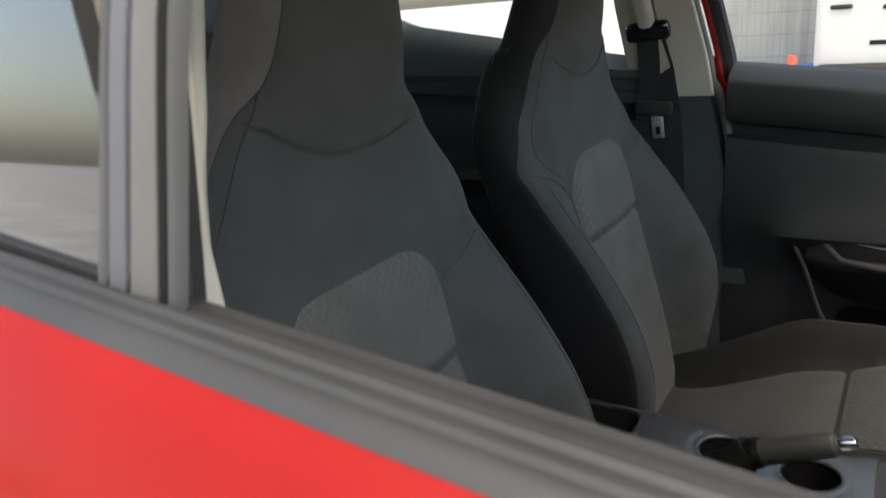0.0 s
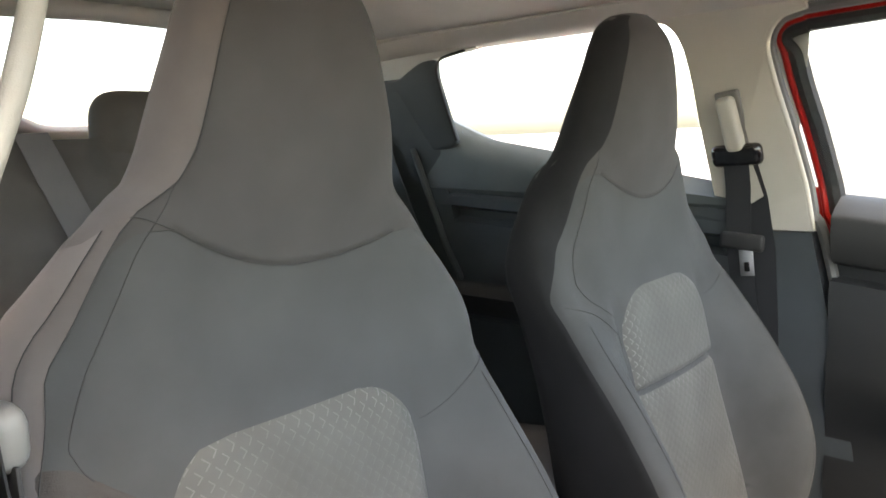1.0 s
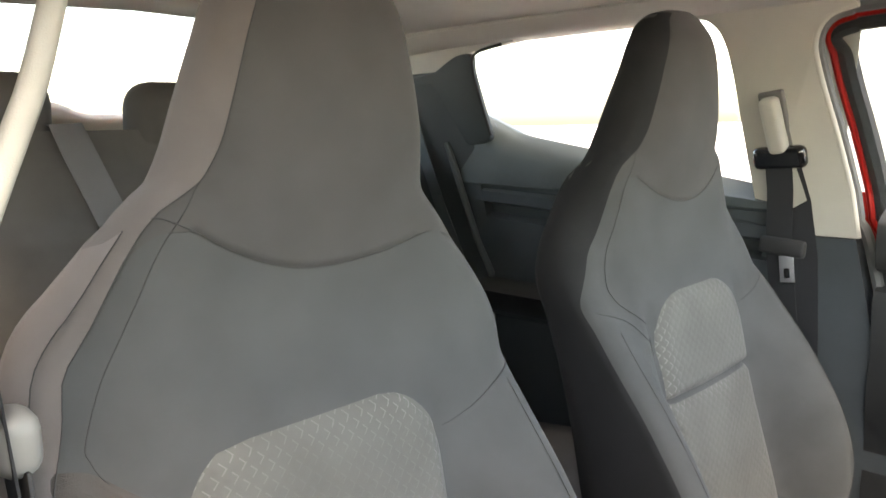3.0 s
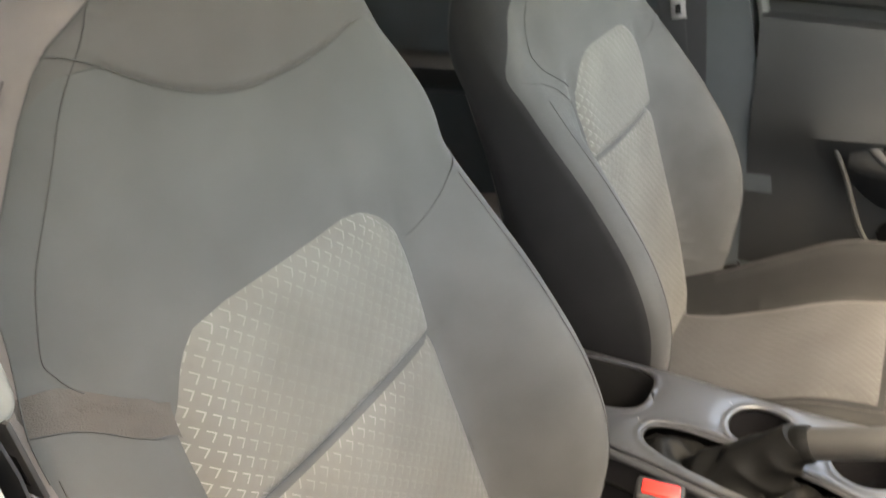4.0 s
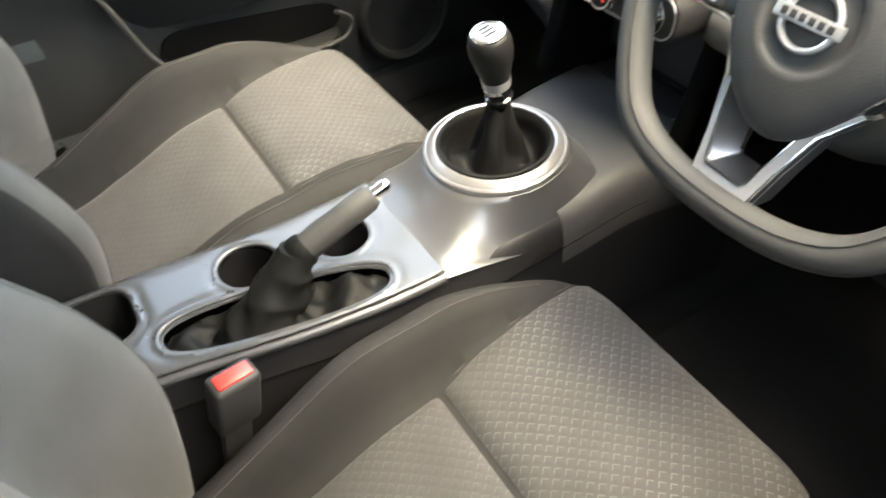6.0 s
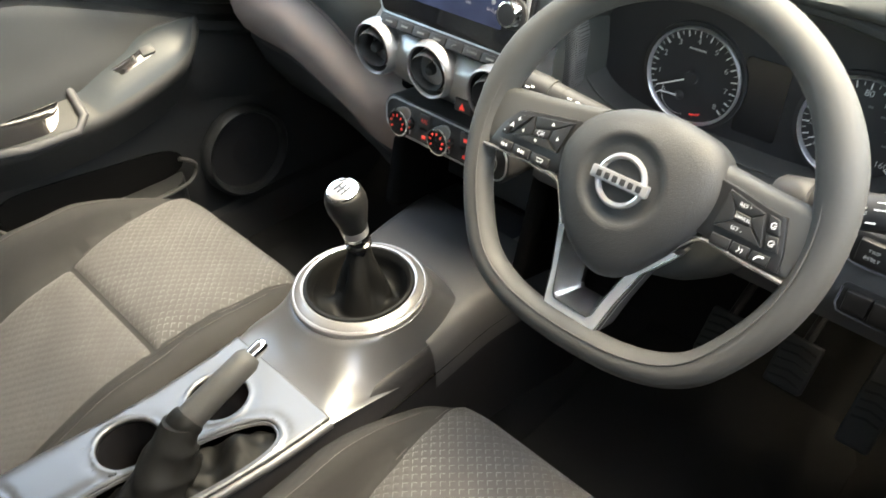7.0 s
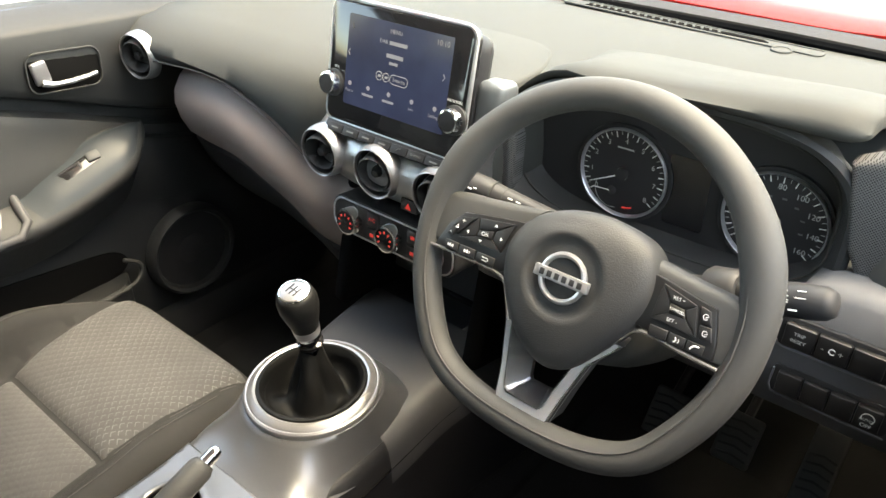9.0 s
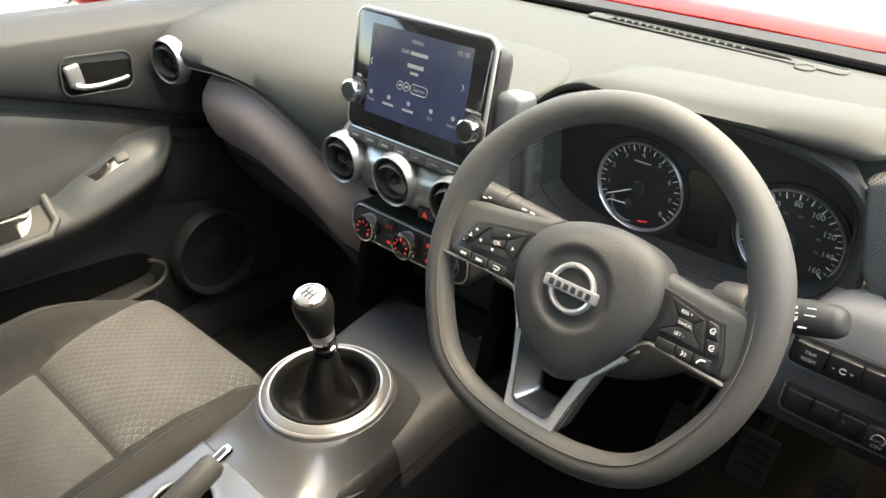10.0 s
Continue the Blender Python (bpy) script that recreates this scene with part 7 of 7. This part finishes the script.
def rest(u, y, up=0.0):
    """A point of the armrest's sloping top, u from the door's side to the edge."""
    xa, xb, za, zb = -0.672, ipol(XB, y), ipol(ZA, y), ipol(ZB, y)
    return Vector((xa + (xb - xa) * u + up * 0.6, y, za + (zb - za) * u + 0.006 * math.sin(math.pi * u) + up)) - AO


rings = []
for y in np.concatenate((np.linspace(-0.32, 0.10, 24), np.linspace(0.11, 0.19, 14))):
    e = rest(1, y)
    k = 1 - sstep(0.10, 0.19, y) * 0.7
    rings.append([rest(u, y) for u in (0, 0.25, 0.5, 0.75, 0.95)] + [e + Vector((0.004 * k, 0, -0.006)), e + Vector((0.004 * k, 0, -0.018 * k)), e + Vector((-0.008 * k, 0, -0.034 * k)), e + Vector((-0.03 * k, 0, -0.06 * k)), e + Vector((-0.055 * k, 0, -0.10 * k)), rest(0, y) + Vector((-0.02, 0, -0.05))])
part("body", loft(rings), M_DOOR, ar, angle=60)


def on_rest(u0, u1, y0, y1, up, thick, nu=10, ny=18, skew=0.0):
    rows = []
    for j in range(ny + 1):
        y = y0 + (y1 - y0) * j / ny
        f = 1 - 0.75 * max(0.0, (j / ny - 0.72) / 0.28) ** 2.5
        rows.append([rest(u0 + (u1 * (f if u1 > 0.8 else 1) - u0) * i / nu, y + skew * (i / nu - 0.5), up + thick * min(1, 6 * min(i / nu, 1 - i / nu, j / ny, 1 - j / ny))) for i in range(nu + 1)])
    return loft(rows, False, False)


sw = part("switch_panel", on_rest(0.06, 0.97, -0.070, 0.172, 0.0006, 0.004, skew=0.03), M_ARM, ar, "dark satin switch panel")
part("switch_well", on_rest(0.36, 0.62, 0.000, 0.078, 0.0044, 0.0006, 8, 12, 0.012), M_PIANO, sw)
part("window_switch", box((0.018, 0.024, 0.010), Matrix.Translation(rest(0.49, 0.066, 0.006)) @ pose(0, 0, 0, 12, 40, 0), 0.003), M_GUN, sw)
part("switch_lip", box((0.014, 0.004, 0.004), Matrix.Translation(rest(0.49, 0.040, 0.005)) @ pose(0, 0, 0, 12, 40, 0), 0.001), M_GUN, sw)
part("grab_handle", tube([rest(0.25, -0.078, 0.004), rest(0.9, -0.082, 0.004), rest(1.08, -0.10, -0.004), rest(1.08, -0.18, -0.004), rest(1.02, -0.25, -0.004), rest(0.5, -0.29, -0.004)], 0.008, 12, up=(0, 0, 1)), M_GUN, ar, "dark grey grab handle")
part("grab_well", on_rest(0.15, 0.95, -0.27, -0.10, 0.001, 0.001, 8, 16), M_PIANO, ar, "dark well behind the grab handle")
spk = thing("door_speaker", "round black door speaker grille", "speaker", (-0.668, 0.240, 0.49))
part("ring", lathe([(0.104, -0.01), (0.103, 0.010), (0.096, 0.018), (0.089, 0.014), (0.085, 0.0)], 56, pose(0, 0, 0, 0, 90, 0), caps=False), M_DOOR, spk)
part("grille", lathe([(0.086, 0.001), (0.05, -0.004), (0.03, 0.002), (0.0, 0.004)], 48, pose(0, 0, 0, 0, 90, 0)), M_DIAL, spk)
pk = thing("door_pocket", "black door pocket with a rounded lip below the armrest", "door pocket", (-0.65, -0.1, 0.46))
PO = Vector((-0.65, -0.1, 0.46))
hole = spline([(0, -0.258, 0.556), (0, -0.250, 0.576), (0, -0.222, 0.588), (0, -0.15, 0.584), (0, -0.054, 0.574), (0, 0.052, 0.562), (0, 0.090, 0.546), (0, 0.098, 0.526), (0, 0.086, 0.509), (0, 0.06, 0.501), (0, -0.02, 0.499), (0, -0.15, 0.504), (0, -0.22, 0.516), (0, -0.25, 0.534)], 5)
lip = spline([(-0.664, -0.345, 0.715), (-0.655, -0.321, 0.669), (-0.644, -0.301, 0.619), (-0.634, -0.281, 0.574), (-0.626, -0.254, 0.546), (-0.620, -0.20, 0.521), (-0.616, -0.10, 0.505), (-0.616, -0.02, 0.498), (-0.620, 0.06, 0.500), (-0.622, 0.088, 0.508), (-0.624, 0.100, 0.526), (-0.622, 0.094, 0.545), (-0.626, 0.070, 0.560)], 5)
# no hollow here: a thin black plate paints the pocket's inner shade
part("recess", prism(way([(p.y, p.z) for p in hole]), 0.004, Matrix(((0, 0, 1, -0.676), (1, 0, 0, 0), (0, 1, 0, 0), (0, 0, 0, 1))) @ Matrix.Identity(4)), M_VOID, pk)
for ob in pk.children:
    ob.data.transform(Matrix.Translation(-PO))
rows = []
for t in np.linspace(0, 1, 24):
    y = -0.27 + 0.36 * t
    b = math.sqrt(max(0.02, 1 - (2 * t - 1) ** 6))
    rows.append([Vector((-0.676 + d * b, y, z)) - PO for d, z in ((0.0, 0.500), (0.052, 0.500), (0.060, 0.492), (0.062, 0.47), (0.056, 0.42), (0.030, 0.37), (0.0, 0.36))])
part("shell", loft(rows), M_DOOR, pk)
part("rim", tube([p - PO for p in lip], 0.0045, 8), M_SOFT, pk, "smooth black pocket lip")
solid("side_sill_light", box((0.015, 0.03, 0.012), pose(-0.60, 0.52, 0.56), 0.003), M_SILVER, "small bright catch in the footwell", "catch")

# pedals
for x, y, z, w, word in ((0.33, 0.50, 0.43, 0.06, "clutch"), (0.452, 0.50, 0.450, 0.062, "brake"), (0.575, 0.50, 0.455, 0.05, "accelerator")):
    pd = thing("pedal", f"black rubber {word} pedal with raised wavy ribs", "pedal", (x, y, z), group="pedals", turn=(-38, 0, 0))
    part("pad", box((w, 0.014, 0.085 if word != "accelerator" else 0.15), None, 0.006, 3), M_PEDAL, pd)
    for k in range(5):
        part("rib", tube([(-w * 0.4, -0.008, -0.03 + k * 0.014), (0, -0.009, -0.026 + k * 0.014), (w * 0.4, -0.008, -0.03 + k * 0.014)], 0.002, 6), M_DASH, pd)
    part("arm", tube([(0, 0.01, 0.03), (0, 0.05, 0.12), (0, 0.10, 0.25)], 0.008, 8), M_BLACK, pd)

# road wheels under the body
for x in (-0.80, 0.80):
    for y in (1.15, -1.42):
        w_ = thing("road_wheel", "black tyred road wheel with dark alloy rim under the car", "car wheel", (x, y, 0.32), group="road wheels", turn=(0, 90 if x > 0 else -90, 0))
        part("tyre", lathe([(0.21, -0.10), (0.30, -0.10), (0.32, -0.07), (0.32, 0.07), (0.30, 0.095), (0.21, 0.09)], 40), M_RUBBER, w_)
        rim_ = part("rim", lathe([(0.212, 0.085), (0.20, 0.07), (0.12, 0.05), (0.05, 0.07), (0.0, 0.072)], 40), M_GUN, w_)
# the yard outside
def ground_mat():
    m = mat("asphalt", (0.36, 0.35, 0.335), 0.9, grain=0.8, gscale=60, vary=0.25, vscale=0.8)
    return m


M_ASPH = ground_mat()
bm = bmesh.new()
bmesh.ops.create_grid(bm, x_segments=60, y_segments=60, size=220)
for v in bm.verts:
    v.co.z = 0.02 * noise.noise(v.co * 0.3) if v.co.length > 12 else 0.0
solid("ground", bm, M_ASPH, "grey worn asphalt yard", "ground", "structure")
M_CLAD = mat("pale_metal_cladding", (0.44, 0.425, 0.395), 0.6, vary=0.08, vscale=2)
M_BLUE = mat("blue_paint", (0.03, 0.19, 0.62), 0.5)
M_WIRE = mat("galvanised_wire", (0.33, 0.33, 0.31), 0.5, metal=0.3)
M_VAN = mat("white_van_paint", (0.66, 0.645, 0.61), 0.35, coat=0.5, vary=0.03)
M_CONE = mat("orange_red_cone", (0.85, 0.07, 0.03), 0.5)
wl_ = thing("cladding_wall", "pale ribbed metal screen behind the yard fence", "wall", (-8.8, 0.0, 0.0), kind="structure")
rows = []
for k in range(120):
    y = -3.0 + k * 0.085
    d = 0.03 if k % 2 else 0.0
    rows.append([Vector((d, y, 0)), Vector((d, y, 2.0)), Vector((-0.1, y, 2.0)), Vector((-0.1, y, 0))])
part("cladding", loft(rows), M_CLAD, wl_, smooth=False)
pb = thing("blue_barrier", "low bright blue painted barrier at the foot of the fence", "barrier", (-8.4, -1.75, 0.0))
part("panel", box((0.15, 1.25, 0.27), pose(0, 0, 0.135), 0.02), M_BLUE, pb)
fn_ = thing("mesh_fence", "tall weld-mesh fence panels of grey wire", "fence", (-8.6, 0, 0))
for k in range(100):
    part("upright_wire", box((0.007, 0.007, 2.05), pose(0, -2.9 + k * 0.07, 1.03)), M_WIRE, fn_, smooth=False)
for k in range(9):
    part("cross_wire", box((0.008, 7.0, 0.012), pose(0.008, 0.6, 0.1 + k * 0.245)), M_WIRE, fn_, smooth=False)
for k in range(3):
    part("post", box((0.06, 0.06, 2.1), pose(-0.05, -2.92 + k * 2.5, 1.05), 0.004), M_WIRE, fn_, smooth=False)
cn = thing("traffic_cone", "orange-red traffic cone standing on the yard", "traffic cone", (-5.9, -1.07, 0.0))
part("cone", lathe([(0.13, 0.03), (0.12, 0.04), (0.030, 0.59), (0.022, 0.605)], 24), M_CONE, cn)
part("base", box((0.32, 0.32, 0.03), pose(0, 0, 0.015), 0.008), M_CONE, cn)
van = thing("van", "white panel van parked in the yard seen from behind", "van", (-6.15, 0.0, 0.0))
part("body", box((4.2, 1.9, 1.75), pose(-2.1, 0.0, 1.30), 0.08, 4), M_VAN, van)
part("bumper", box((0.16, 1.86, 0.20), pose(0.02, 0.0, 0.40), 0.05, 3), M_RUBBER, van)
part("tail_lamp", box((0.05, 0.10, 0.30), pose(-0.005, -0.80, 1.27), 0.015, 3), M_REDPLASTIC, van)
part("door_handle", box((0.04, 0.16, 0.035), pose(0.01, -0.76, 0.95), 0.012, 3), M_BLACK, van)
part("lock", lathe([(0.02, 0), (0.015, 0.015)], 16, pose(0, -0.45, 0.93, 0, 90)), M_BLACK, van)
part("marking_bar", box((0.01, 0.24, 0.035), pose(0.002, -0.42, 0.66)), M_CONSIDE, van)
part("door_gap", box((0.004, 0.008, 1.4), pose(0.002, 0.0, 1.35)), M_BLACK, van)
for y in (-0.85, 0.85):
    part("wheel", lathe([(0.30, -0.1), (0.33, -0.05), (0.33, 0.05), (0.30, 0.1)], 28, pose(-0.9, y, 0.33, 90)), M_RUBBER, van)


def into(e, owner):
    """Make the fittings grouped under e parts of owner: the first carries the others."""
    kids = list(e.children)
    m = owner.matrix_basis.inverted() @ e.matrix_basis
    for k in kids:
        k.data.transform(m)
        k.parent = owner if k == kids[0] else kids[0]
        k.matrix_basis = Matrix.Identity(4)
    kids[0].name = e.name
    kids[0]["label"] = e["label"]
    bpy.data.objects.remove(e)


for e in (hd, spk, pk):
    into(e, DOOR_L)
